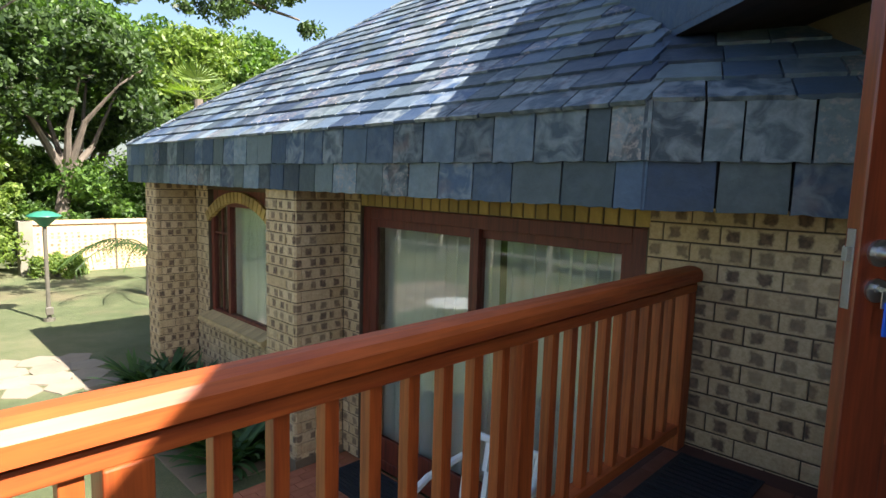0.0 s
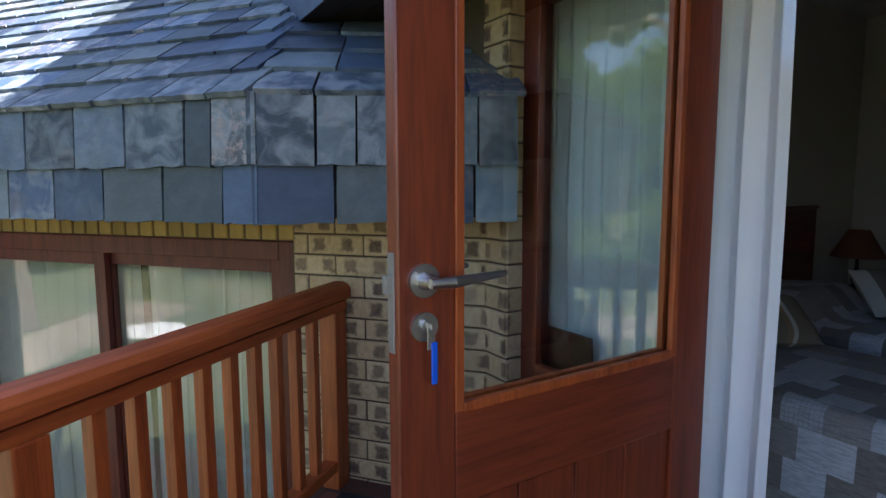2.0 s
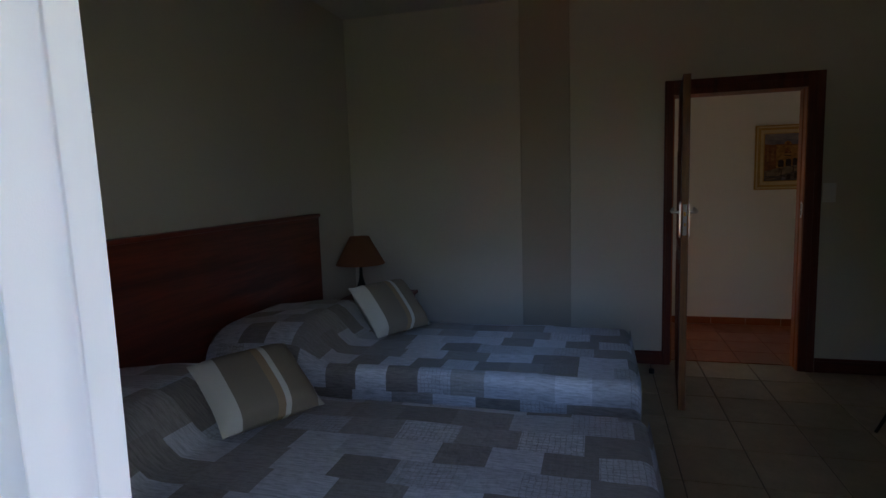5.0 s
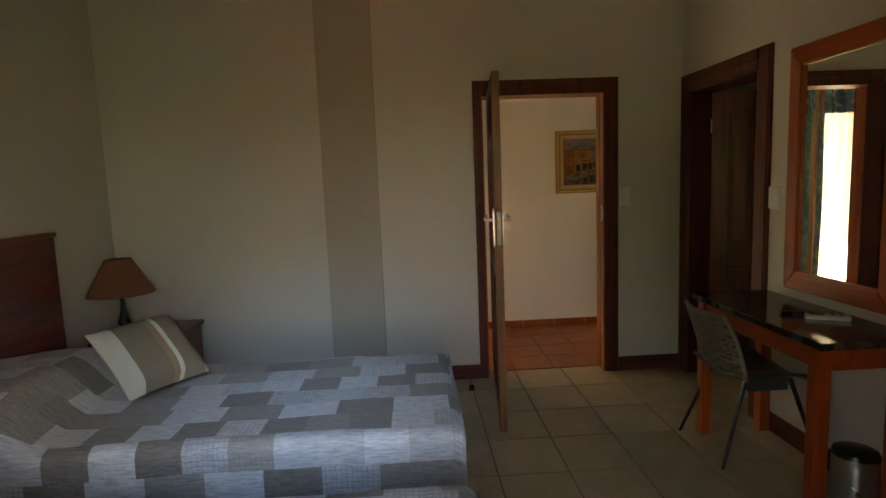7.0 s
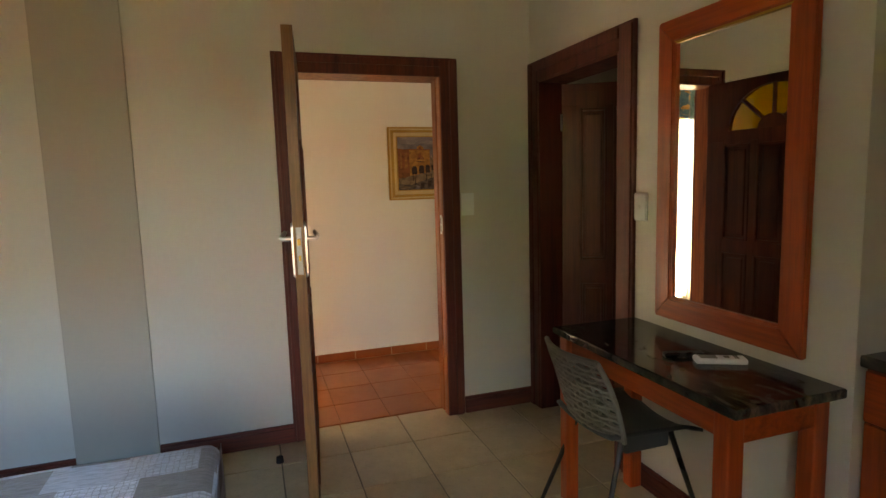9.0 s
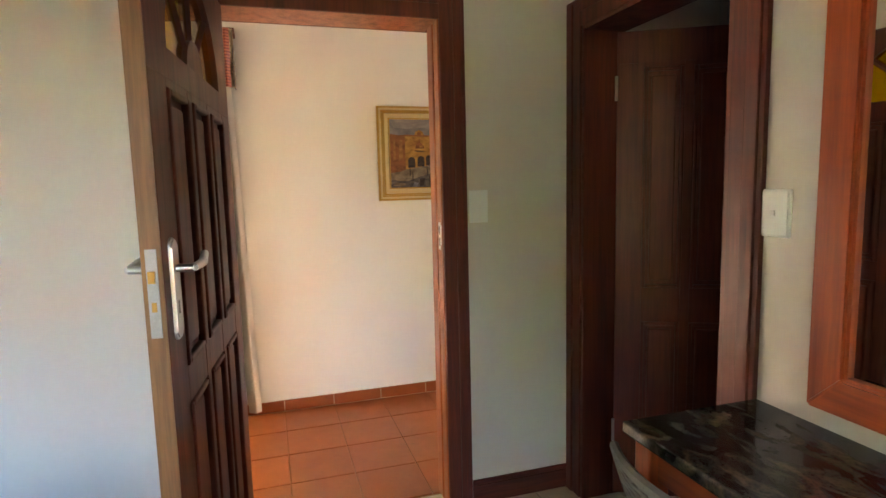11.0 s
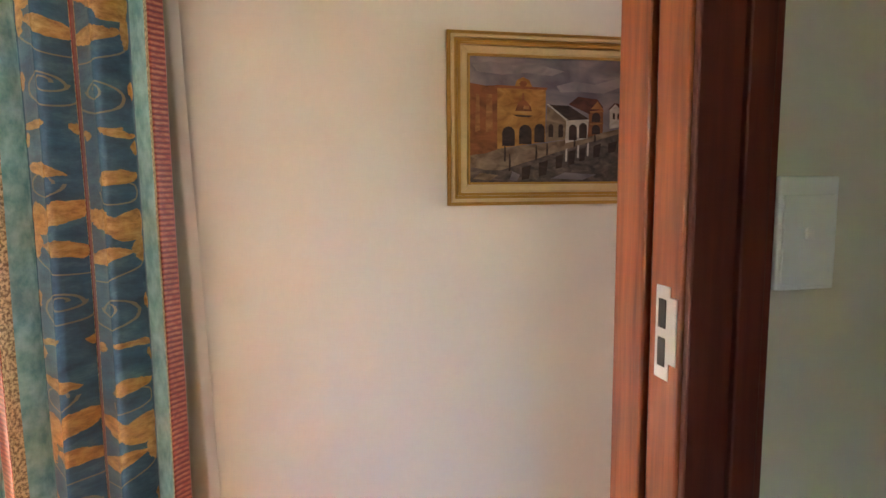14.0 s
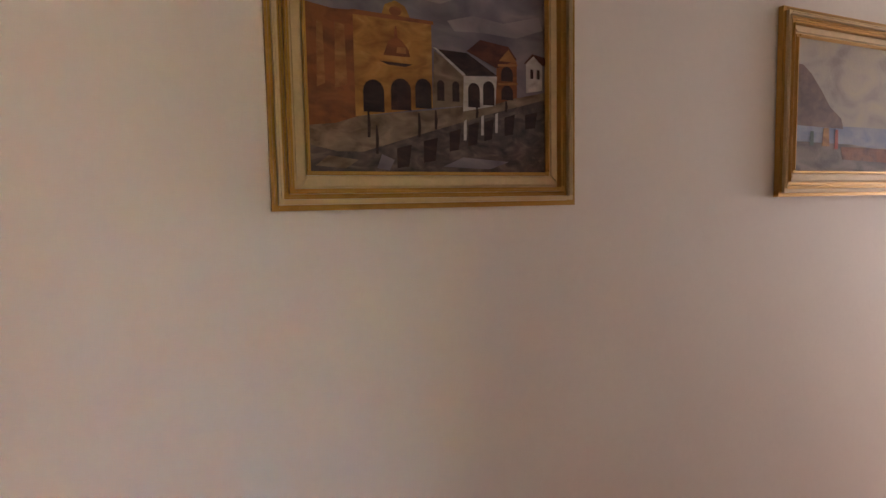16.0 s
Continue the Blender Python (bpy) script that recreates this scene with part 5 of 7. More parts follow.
# ---- planting ----
def leaf_cloud(name, centres, radii, per, size, mat, seed, parent=None, flat=0.7):
    """Many small folded leaves scattered in clumps."""
    q = np.random.default_rng(seed)
    n = len(centres) * per
    c = np.repeat(np.array(centres), per, axis=0)
    r = np.repeat(np.array(radii), per)[:, None]
    d = q.normal(size=(n, 3))
    d /= np.linalg.norm(d, axis=1)[:, None]
    p = c + d * r * (q.random((n, 1)) ** 0.45) * np.array([1, 1, flat])
    a = q.normal(size=(n, 3))
    a /= np.linalg.norm(a, axis=1)[:, None]
    b = np.cross(a, q.normal(size=(n, 3)))
    b /= np.linalg.norm(b, axis=1)[:, None]
    s = size * q.uniform(0.6, 1.3, (n, 1))
    v = np.empty((n, 4, 3))
    v[:, 0] = p - a * s
    v[:, 1] = p + b * s * 0.45 - a * s * 0.1
    v[:, 2] = p + a * s
    v[:, 3] = p - b * s * 0.45 - a * s * 0.1
    me = bpy.data.meshes.new(name)
    me.vertices.add(n * 4)
    me.vertices.foreach_set("co", v.reshape(-1))
    me.loops.add(n * 4)
    me.loops.foreach_set("vertex_index", np.arange(n * 4, dtype=np.int32))
    me.polygons.add(n)
    me.polygons.foreach_set("loop_start", np.arange(0, n * 4, 4, dtype=np.int32))
    me.update()
    me.materials.append(mat)
    ob = new(name, me)
    ob.parent = parent
    return ob


def tree(label, at, height, spread, mat, seed, clumps=70, per=330, size=0.10, trunk=0.22, lean=(0, 0), low=0.35, group=""):
    """Tapered trunk, forked limbs, and clumps of leaves round the limb ends."""
    q = random.Random(seed)
    t = thing("tree", label, "tree", OUT @ Matrix.Translation(at), group)
    bm = bmesh.new()
    fork = Vector((lean[0], lean[1], height * low))
    pts = [Vector((0, 0, -0.1)), fork * 0.5 + Vector((q.uniform(-0.1, 0.1), q.uniform(-0.1, 0.1), 0)), fork]
    for i in range(2):
        rod(bm, pts[i], pts[i + 1], trunk * (1 - 0.2 * i), trunk * (0.8 - 0.2 * i), 9)
    tips, radii = [], []
    for i in range(7):
        a = 2 * math.pi * i / 7 + q.uniform(-0.3, 0.3)
        rr = spread * q.uniform(0.45, 0.75)
        p1 = fork + Vector((rr * 0.45 * math.cos(a), rr * 0.45 * math.sin(a), height * q.uniform(0.10, 0.25)))
        p2 = p1 + Vector((rr * 0.55 * math.cos(a + 0.3), rr * 0.55 * math.sin(a + 0.3), height * q.uniform(0.05, 0.3)))
        rod(bm, fork, p1, trunk * 0.5, trunk * 0.3, 7)
        rod(bm, p1, p2, trunk * 0.3, trunk * 0.12, 6)
        for k in range(3):
            p3 = p2 + Vector((q.uniform(-1, 1), q.uniform(-1, 1), q.uniform(-0.2, 0.8))) * spread * 0.3
            rod(bm, p2, p3, trunk * 0.12, trunk * 0.04, 5)
    part("trunk", bm, BARK, t, smooth=True)
    for i in range(clumps):
        a = q.uniform(0, 2 * math.pi)
        e = q.uniform(-0.35, 1.0)
        rr = spread * math.sqrt(max(0.0, 1 - min(1, abs(e)) ** 2)) * q.uniform(0.55, 1.05)
        tips.append((fork.x + rr * math.cos(a), fork.y + rr * math.sin(a), height * (0.62 + 0.36 * e) + q.uniform(-0.2, 0.2)))
        radii.append(spread * q.uniform(0.16, 0.30))
    leaf_cloud("crown", tips, radii, per, size, mat, seed + 100, t)
    return t


tree("large dark-leaved tree with a spreading crown", (4.4, 19.6, G), 7.2, 2.7, FOLIAGE_DARK, 21, 70, 460, 0.10, 0.26, (0.3, 0.2))
tree("broad green tree beyond the garden wall", (10.6, 24.5, G), 8.4, 3.3, FOLIAGE_LIGHT, 22, 80, 420, 0.12, 0.25)
tree("dark tree with a leaning trunk by the wall", (1.2, 20.6, G), 6.6, 2.8, FOLIAGE, 23, 60, 420, 0.10, 0.2, (-0.8, 0.0))
tree("tall green tree behind the lower roof", (15.2, 27.0, G), 8.6, 3.6, FOLIAGE_LIGHT, 24, 80, 380, 0.13, 0.25)
tree("tall tree filling the garden's edge", (-3.4, 21.5, G), 8.5, 4.0, FOLIAGE, 25, 80, 380, 0.12, 0.3)
tree("tree in the far hedge line", (-8.5, 24.0, G), 9.0, 4.5, FOLIAGE, 26, 70, 300, 0.14, 0.3)
tree("tree in the far hedge line", (13.5, 27.0, G), 9.0, 4.5, FOLIAGE, 27, 70, 300, 0.14, 0.3)
# overhanging bough above the lawn
bough = thing("tree_bough", "overhanging leafy bough of a big tree", "tree", OUT)
bm = bmesh.new()
bp = [(1.2, 10.5, 4.75), (2.8, 10.5, 4.35), (4.2, 10.5, 4.45), (5.6, 10.6, 4.6), (6.8, 10.6, 4.5)]
for i in range(4):
    rod(bm, bp[i], bp[i + 1], 0.09 - 0.017 * i, 0.073 - 0.017 * i, 7)
rod(bm, bp[1], (2.0, 11.0, 3.6), 0.03, 0.012, 6)
rod(bm, bp[0], (-0.6, 10.9, 3.6), 0.09, 0.14, 8)
rod(bm, (-0.6, 10.9, 3.6), (-1.3, 11.2, G - 0.05), 0.14, 0.24, 9)
part("limb", bm, BARK, bough, smooth=True)
q = random.Random(31)
cs = []
for i in range(54):
    a = q.random() ** 0.8 * 4
    k = min(3, int(a))
    p = Vector(bp[k]).lerp(Vector(bp[k + 1]), a - k)
    cs.append((p.x + q.uniform(-0.4, 0.4), p.y + q.uniform(-0.4, 0.4), p.z + q.uniform(-0.35, 0.5)))
leaf_cloud("leaves", cs, [q.uniform(0.15, 0.36) for _ in cs], 150, 0.055, FOLIAGE_DARK, 7, bough)


def shrub(label, at, rx, h, mat, seed, per=200, size=0.07, n=26):
    q = random.Random(seed)
    t = thing("shrub", label, "shrub", OUT @ Matrix.Translation(at))
    bm = bmesh.new()
    for i in range(6):
        rod(bm, (0, 0, -0.05), (q.uniform(-rx, rx) * 0.6, q.uniform(-rx, rx) * 0.6, h * 0.6), 0.03, 0.01, 5)
    part("stems", bm, BARK, t)
    cs = [(q.uniform(-rx, rx), q.uniform(-rx, rx), h * q.uniform(0.15, 0.95)) for _ in range(n)]
    leaf_cloud("leaves", cs, [min(rx, h) * q.uniform(0.22, 0.42) for _ in cs], per, size, mat, seed + 50, t, 0.9)
    return t


shrub("rounded bright green shrub by the lawn", (1.4, 19.0, G), 1.5, 2.0, FOLIAGE_LIGHT, 41, 420, 0.07, 34)
shrub("rounded green shrub by the lawn", (-1.6, 18.6, G), 1.7, 2.3, FOLIAGE_LIGHT, 42, 420, 0.08, 34)
shrub("low shrub at the foot of the garden wall", (3.9, 17.3, G), 0.55, 0.5, FOLIAGE_LIGHT, 43, 220, 0.05, 20)
shrub("leafy creeper behind the garden wall", (5.6, 20.9, G), 2.0, 3.0, FOLIAGE, 44, 520, 0.09, 40)
shrub("dense green hedge at the garden's edge", (-6.0, 19.5, G), 2.6, 2.8, FOLIAGE, 45, 520, 0.09, 44)
shrub("dense green hedge beyond the wall", (9.5, 21.6, G), 2.6, 3.2, FOLIAGE, 46, 520, 0.09, 44)
shrub("dense green hedge beyond the gap", (2.6, 22.5, G), 2.0, 3.0, FOLIAGE, 47, 520, 0.09, 40)
shrub("tall bright green shrub beside the lawn", (2.5, 20.2, G), 1.5, 3.4, FOLIAGE_LIGHT, 48, 520, 0.09, 40)
shrub("tall green shrub beside the lawn", (0.2, 20.6, G), 1.8, 4.2, FOLIAGE, 49, 560, 0.10, 46)
tree("dense tree behind the shrubs", (3.0, 26.0, G), 9.0, 4.2, FOLIAGE, 50, 90, 420, 0.13, 0.28, (0.3, 0.0), 0.2)
tree("dense tree behind the shrubs", (7.4, 27.5, G), 9.4, 4.2, FOLIAGE, 51, 90, 420, 0.13, 0.28, (-0.3, 0.0), 0.2)


def blade(bm, base, a, length, width, rise, droop, seg=6):
    d = Vector((math.cos(a), math.sin(a), 0))
    side = Vector((-d.y, d.x, 0))
    prev = None
    for i in range(seg + 1):
        k = i / seg
        c = Vector(base) + d * length * k * math.cos(rise * (1 - 0.3 * k)) + Vector((0, 0, length * (math.sin(rise) * k - droop * k * k)))
        w = width * (math.sin(math.pi * (0.12 + 0.86 * k)) ** 0.8) * 0.5
        row = [bm.verts.new(c - side * w + Vector((0, 0, w * 0.3))), bm.verts.new(c), bm.verts.new(c + side * w + Vector((0, 0, w * 0.3)))]
        if prev:
            bm.faces.new((prev[0], prev[1], row[1], row[0]))
            bm.faces.new((prev[1], prev[2], row[2], row[1]))
        prev = row


def strap_plant(at, spread, seed, n=46, h=0.6):
    q = random.Random(seed)
    t = thing("plant", "clump of broad strap-leaved plants in the flower bed", "plant", OUT @ Matrix.Translation(at), "strap-leaved plants by the wall")
    for c in range(4):
        bm = bmesh.new()
        cx, cy = q.uniform(-spread, spread), q.uniform(-spread, spread)
        for i in range(n):
            blade(bm, (cx + q.uniform(-0.04, 0.04), cy + q.uniform(-0.04, 0.04), 0.0), q.uniform(0, 6.283), h * q.uniform(0.6, 1.05), q.uniform(0.05, 0.085), radians(q.uniform(28, 80)), q.uniform(0.1, 0.45))
        part("rosette", bm, STRAP, t, smooth=True)


strap_plant((2.98, 7.55, G), 0.28, 51)
strap_plant((3.05, 6.75, G), 0.28, 53)
strap_plant((2.72, 5.35, G), 0.26, 52)
strap_plant((3.0, 5.75, G), 0.26, 54)
palm = thing("palm", "palm with arching feathered fronds by the pier", "palm", OUT @ Matrix.Translation((4.9, 13.6, G)))
part("trunk", rod(bmesh.new(), (0, 0, -0.05), (0, 0, 0.9), 0.13, 0.1, 10), BARK, palm)
q = random.Random(9)
for i in range(11):
    a = 2 * math.pi * i / 11 + q.uniform(-0.2, 0.2)
    bm = bmesh.new()
    L, prev = q.uniform(1.5, 1.9), None
    for k in range(22):
        f = k / 21
        c = Vector((math.cos(a) * L * f, math.sin(a) * L * f, 0.95 + 0.75 * L * f * (1 - 1.15 * f)))
        if prev is not None:
            rod(bm, prev, c, 0.012, 0.011, 4)
            for sgn in (-1, 1):
                tip = c + Vector((-math.sin(a) * sgn * 0.3 + math.cos(a) * 0.16, math.cos(a) * sgn * 0.3 + math.sin(a) * 0.16, -0.22))
                s2 = Vector((math.cos(a), math.sin(a), 0)) * 0.014
                bm.faces.new([bm.verts.new(c - s2), bm.verts.new(c + s2), bm.verts.new(tip)])
        prev = c
    part("frond", bm, FOLIAGE_DARK, palm)
fan = thing("palm", "fan palm rising behind the lower roof", "palm", OUT @ Matrix.Translation((7.0, 16.0, G)))
part("trunk", rod(bmesh.new(), (0, 0, -0.05), (0, 0, 4.7), 0.16, 0.12, 10), BARK, fan)
for i in range(13):
    a, e = q.uniform(0, 6.28), q.uniform(0.1, 1.3)
    bm = bmesh.new()
    base = Vector((0, 0, 4.7))
    hub = base + Vector((math.cos(a) * math.cos(e), math.sin(a) * math.cos(e), math.sin(e))) * 0.55
    rod(bm, base, hub, 0.012, 0.01, 4)
    ax = (hub - base).normalized()
    sd = ax.cross(Vector((0, 0, 1))).normalized()
    for k in range(15):
        b = radians(-75 + 150 * k / 14)
        tip = hub + (ax * math.cos(b) + sd * math.sin(b)) * 0.6
        o = (ax * -math.sin(b) + sd * math.cos(b)) * 0.022
        mid = hub.lerp(tip, 0.5)
        bm.faces.new([bm.verts.new(hub), bm.verts.new(mid - o), bm.verts.new(tip), bm.verts.new(mid + o)])
    part("frond", bm, FOLIAGE_LIGHT, fan)

# post-and-rail fence and table out on the lawn
fence = thing("fence", "weathered pale post and rail fence across the lawn", "fence", OUT)
for i in range(14):
    part("post", boxes((-7.06, -6.94, -8 + 2.2 * i, -7.88 + 2.2 * i, G, G + 1.15), bev=0.008), FENCEPAINT, fence)
for z in (0.45, 1.0):
    part("rail", boxes((-6.94, -6.90, -8, 20.7, G + z, G + z + 0.09), bev=0.006), FENCEPAINT, fence)
shrub("dense hedge behind the fence", (-10.0, 6.0, G), 2.4, 2.6, FOLIAGE, 61, 420, 0.09, 40)
shrub("dense hedge behind the fence", (-10.0, 0.5, G), 2.4, 2.6, FOLIAGE, 62, 420, 0.09, 40)
shrub("dense hedge behind the fence", (-10.0, 12.0, G), 2.4, 2.6, FOLIAGE, 63, 420, 0.09, 40)
for i, (a, b, rr, hh) in enumerate(((-2.5, 22.8, 2.2, 3.4), (0.6, 23.2, 2.0, 3.8), (3.2, 23.0, 1.9, 3.6), (-6.0, 22.4, 2.3, 3.6), (-9.4, 20.6, 2.4, 3.9), (-10.5, 17.0, 2.3, 3.4))):
    shrub("dense tall shrub behind the garden wall", (a, b, G), rr, hh, (FOLIAGE, FOLIAGE_DARK)[i % 2], 70 + i, 420, 0.11, 44)
table = thing("garden_table", "round white plastic garden table on the lawn", "table", OUT @ Matrix.Translation((0.2, 6.6, G)))
part("tabletop", lathe(bmesh.new(), [(0.0, 0.72), (0.42, 0.72), (0.45, 0.705), (0.42, 0.69), (0.0, 0.69)], 28), WHITEPL, table)
for i in range(4):
    a = math.pi / 4 + i * math.pi / 2
    part("leg", rod(bmesh.new(), (0.36 * math.cos(a), 0.36 * math.sin(a), 0), (0.28 * math.cos(a), 0.28 * math.sin(a), 0.69), 0.03, 0.035), WHITEPL, table)

# ---- patio and balcony things ----
mono = thing("patio_chair", "white plastic garden armchair on the patio", "chair", OUT @ Matrix.Translation((3.14, 2.50, LOW)) @ Matrix.Rotation(radians(8), 4, "Z") @ Matrix.Scale(1.08, 4))
bm = bmesh.new()
for i in range(7):
    y = -0.18 + 0.06 * i
    box(bm, -0.24, 0.2, y - 0.026, y + 0.026, 0.405, 0.425, 0.006)
box(bm, -0.26, -0.22, -0.24, 0.24, 0.38, 0.425, 0.01)
part("seat", bm, WHITEPL, mono)
bm = bmesh.new()
for i in range(5):
    y = -0.16 + 0.08 * i
    for z0, z1, x0, x1, b0, b1 in ((0.43, 0.62, 0.19, 0.23, 0.6, 1.0), (0.62, 0.80, 0.23, 0.275, 1.0, 1.25)):
        pts = [(x0, z0), (x0 + 0.022, z0), (x1 + 0.022, z1), (x1, z1)]
        prism(bm, pts, 1, y * b1 - 0.017, y * b1 + 0.017)
part("back_slats", bm, WHITEPL, mono)
bm = boxes((0.262, 0.298, -0.25, 0.25, 0.79, 0.835), bev=0.014)
part("back_rail", bm, WHITEPL, mono)
for sgn in (-1, 1):
    bm = bmesh.new()
    chain = [(0.26, 0.25, 0.68), (0.16, 0.275, 0.665), (-0.1, 0.285, 0.655), (-0.235, 0.275, 0.63), (-0.27, 0.27, 0.58), (-0.275, 0.262, 0.42)]
    for a, b in zip(chain, chain[1:]):
        rod(bm, (a[0], sgn * a[1], a[2]), (b[0], sgn * b[1], b[2]), 0.022, 0.022, 8)
    part("armrest", bm, WHITEPL, mono, smooth=True)
    for x0, x1 in ((-0.25, -0.30), (0.22, 0.27)):
        part("leg", rod(bmesh.new(), (x1, sgn * 0.275, 0.0), (x0, sgn * 0.235, 0.43), 0.022, 0.03, 8), WHITEPL, mono)
    part("back_post", rod(bmesh.new(), (0.20, sgn * 0.235, 0.42), (0.282, sgn * 0.245, 0.81), 0.022, 0.02, 8), WHITEPL, mono, smooth=True)


def doormat(name, label, m, a, b, ribs):
    t = thing(name, label, "doormat", m)
    part("backing", boxes((-a, a, -b, b, 0, 0.010), bev=0.004), RUBBER, t)
    bm = bmesh.new()
    for i in range(ribs):
        x = -a + 0.03 + (2 * a - 0.06) * i / (ribs - 1)
        box(bm, x - 0.008, x + 0.008, -b + 0.025, b - 0.025, 0.009, 0.020, 0.003)
    part("ribs", bm, RUBBER, t)


doormat("doormat", "black ribbed rubber doormat on the patio tiles", OUT @ Matrix.Translation((3.42, 4.0, LOW)), 0.22, 0.36, 12)
doormat("doormat", "black ribbed rubber doormat on the balcony floor", OUT @ Matrix.Translation((3.08, 1.22, 0.004)), 0.42, 0.20, 18)

# ---- beds ----
def bed(x0, x1, y0, y1, top, label, seed):
    q = random.Random(seed)
    t = thing("bed", label, "bed", Matrix.Translation(((x0 + x1) / 2, y0, 0)), "twin beds")
    hw, L = (x1 - x0) / 2, y1 - y0
    part("base", boxes((-hw + 0.03, hw - 0.03, 0.04, L, 0.06, 0.34), bev=0.01), BOARD, t)
    for sx in (-1, 1):
        for y in (0.12, L - 0.12):
            part("leg", rod(bmesh.new(), (sx * (hw - 0.1), y, 0), (sx * (hw - 0.1), y, 0.07), 0.025, 0.03), BLACK, t)
    part("mattress", boxes((-hw + 0.025, hw - 0.025, 0.03, L, 0.34, top - 0.035), bev=0.03), WHITEPL, t)
    # bedspread: across in x over both sides, along in y, falling over the foot
    R, drop = 0.05, top - 0.10
    prof = []
    for i in range(9):
        prof.append((-hw - 0.012 - 0.02 * (1 - i / 8), top - R - drop * (1 - i / 8)))
    for i in range(1, 7):
        a = math.pi - (math.pi / 2) * i / 6
        prof.append((-hw - 0.012 + R + R * math.cos(a), top - R + R * math.sin(a)))
    m = len(prof)
    for i in range(1, 24):
        prof.append((-hw + 0.04 + (2 * hw - 0.08) * i / 24, top))
    prof += [(-x, z) for x, z in prof[:m]][::-1]
    arc = [0.0]
    for a, b in zip(prof, prof[1:]):
        arc.append(arc[-1] + math.hypot(a[0] - b[0], a[1] - b[1]))
    ys = []
    for i in range(7):
        ys.append((-0.012, -(top - 0.12) * (1 - i / 6)))
    for i in range(1, 5):
        a = math.pi / 2 * i / 4
        ys.append((-0.012 + R - R * math.cos(a), -R + R * math.sin(a) if i else 0))
    nlen = 44
    for i in range(1, nlen + 1):
        ys.append((R + (L - R) * i / nlen, 0.0))
    pts, uvs = [], []
    run = 0.0
    for k, (y, dz) in enumerate(ys):
        if k:
            run += math.hypot(ys[k][0] - ys[k - 1][0], ys[k][1] - ys[k - 1][1])
        row, ur = [], []
        for (x, z), u in zip(prof, arc):
            f = y / L
            hump = 0.0
            if z > top - 0.06 and f > 0.62:
                g = min(1, (f - 0.68) / 0.10)
                g = max(0.0, g)
                hump = 0.17 * (g * g * (3 - 2 * g)) * max(0.0, 1 - (abs(x) / (hw + 0.01)) ** 6) * (1 - 0.25 * max(0, (f - 0.85) / 0.15))
            wr = 0.007 * noise.noise(Vector((x * 3, y * 3, seed))) + 0.004 * noise.noise(Vector((x * 9, y * 8, seed)))
            zz = z + hump + wr + (max(dz, 0.10 - z) if z > 0.5 else (dz * (z / top) if dz < 0 else 0))
            wave = 0.012 * math.sin(y * 16 + seed) * max(0, (top - 0.1 - z)) * (1 if x > 0 else -1)
            row.append((x + wave, y, max(0.09, zz)))
            ur.append((run, u))
        pts.append(row)
        uvs.append(ur)
    ob = new("bedspread", grid_mesh("bedspread", pts, uvs, QUILT))
    ob.parent = t
    tagged(ob, "patchwork bedspread in greys and taupe")
    return t


bed(4.53, 5.47, 1.14, 3.30, 0.585, "single bed under a grey patchwork bedspread, neatly made", 1)
bed(3.22, 4.17, 1.14, 3.30, 0.585, "single bed under a grey patchwork bedspread near the window", 2)
hb = thing("headboard", "wide red-brown wooden headboard on the wall", "headboard", Matrix.Translation((0, 0, 0)))
part("board", boxes((2.95, 5.92, 3.325, 3.375, 0.30, 1.245), bev=0.008), HEADBOARD, hb)
part("cap", boxes((2.94, 5.93, 3.315, 3.378, 1.235, 1.26), bev=0.006), HEADBOARD, hb)
for x in (3.3, 5.5):
    part("foot", boxes((x, x + 0.08, 3.33, 3.375, 0.0, 0.31)), HEADBOARD, hb)


def cushion(at, rx, ry, rz, w, h, label):
    n = 18
    t = thing("cushion", label, "cushion", Matrix.Translation(at) @ Euler((radians(rx), radians(ry), radians(rz))).to_matrix().to_4x4(), "striped cushions on the beds")
    for sgn in (1, -1):
        pts, uvs = [], []
        for i in range(n + 1):
            row, ur = [], []
            for j in range(n + 1):
                a, b = 2 * i / n - 1, 2 * j / n - 1
                puff = (max(0.0, (1 - a ** 4)) * max(0.0, (1 - b ** 4))) ** 0.55
                pin = 1 - 0.06 * (1 - abs(a) ** 2) * abs(b) ** 3 - 0.06 * (1 - abs(b) ** 2) * abs(a) ** 3
                row.append((a * w / 2 * pin, sgn * 0.075 * puff, b * h / 2 * pin))
                ur.append((i / n, j / n))
            pts.append(row)
            uvs.append(ur)
        ob = new("cover", grid_mesh("cover", pts, uvs, STRIPE))
        ob.parent = t
    return t


cushion((5.10, 2.47, 0.755), -46, 0, -30, 0.40, 0.36, "taupe cushion with cream stripes leaning on the pillow")
cushion((3.86, 2.54, 0.725), -56, 0, -30, 0.40, 0.34, "taupe cushion with cream stripes leaning on the pillow")

stand = thing("bedside_table", "small dark wooden bedside table in the corner", "table", Matrix.Translation((6.365, 3.06, -0.0)))
part("top", boxes((-0.27, 0.27, -0.26, 0.255, 0.525, 0.555), bev=0.006), HEADBOARD, stand)
part("body", boxes((-0.25, 0.25, -0.24, 0.25, 0.06, 0.525), bev=0.004), HEADBOARD, stand)
dr = part("drawer", boxes((-0.268, -0.25, -0.22, 0.22, 0.36, 0.515), bev=0.004), HEADBOARD, stand)
part("knob", rod(bmesh.new(), (-0.268, 0, 0.45), (-0.295, 0, 0.45), 0.012), STEEL, dr)
part("plinth", boxes((-0.23, 0.23, -0.22, 0.24, 0, 0.06)), BLACK, stand)
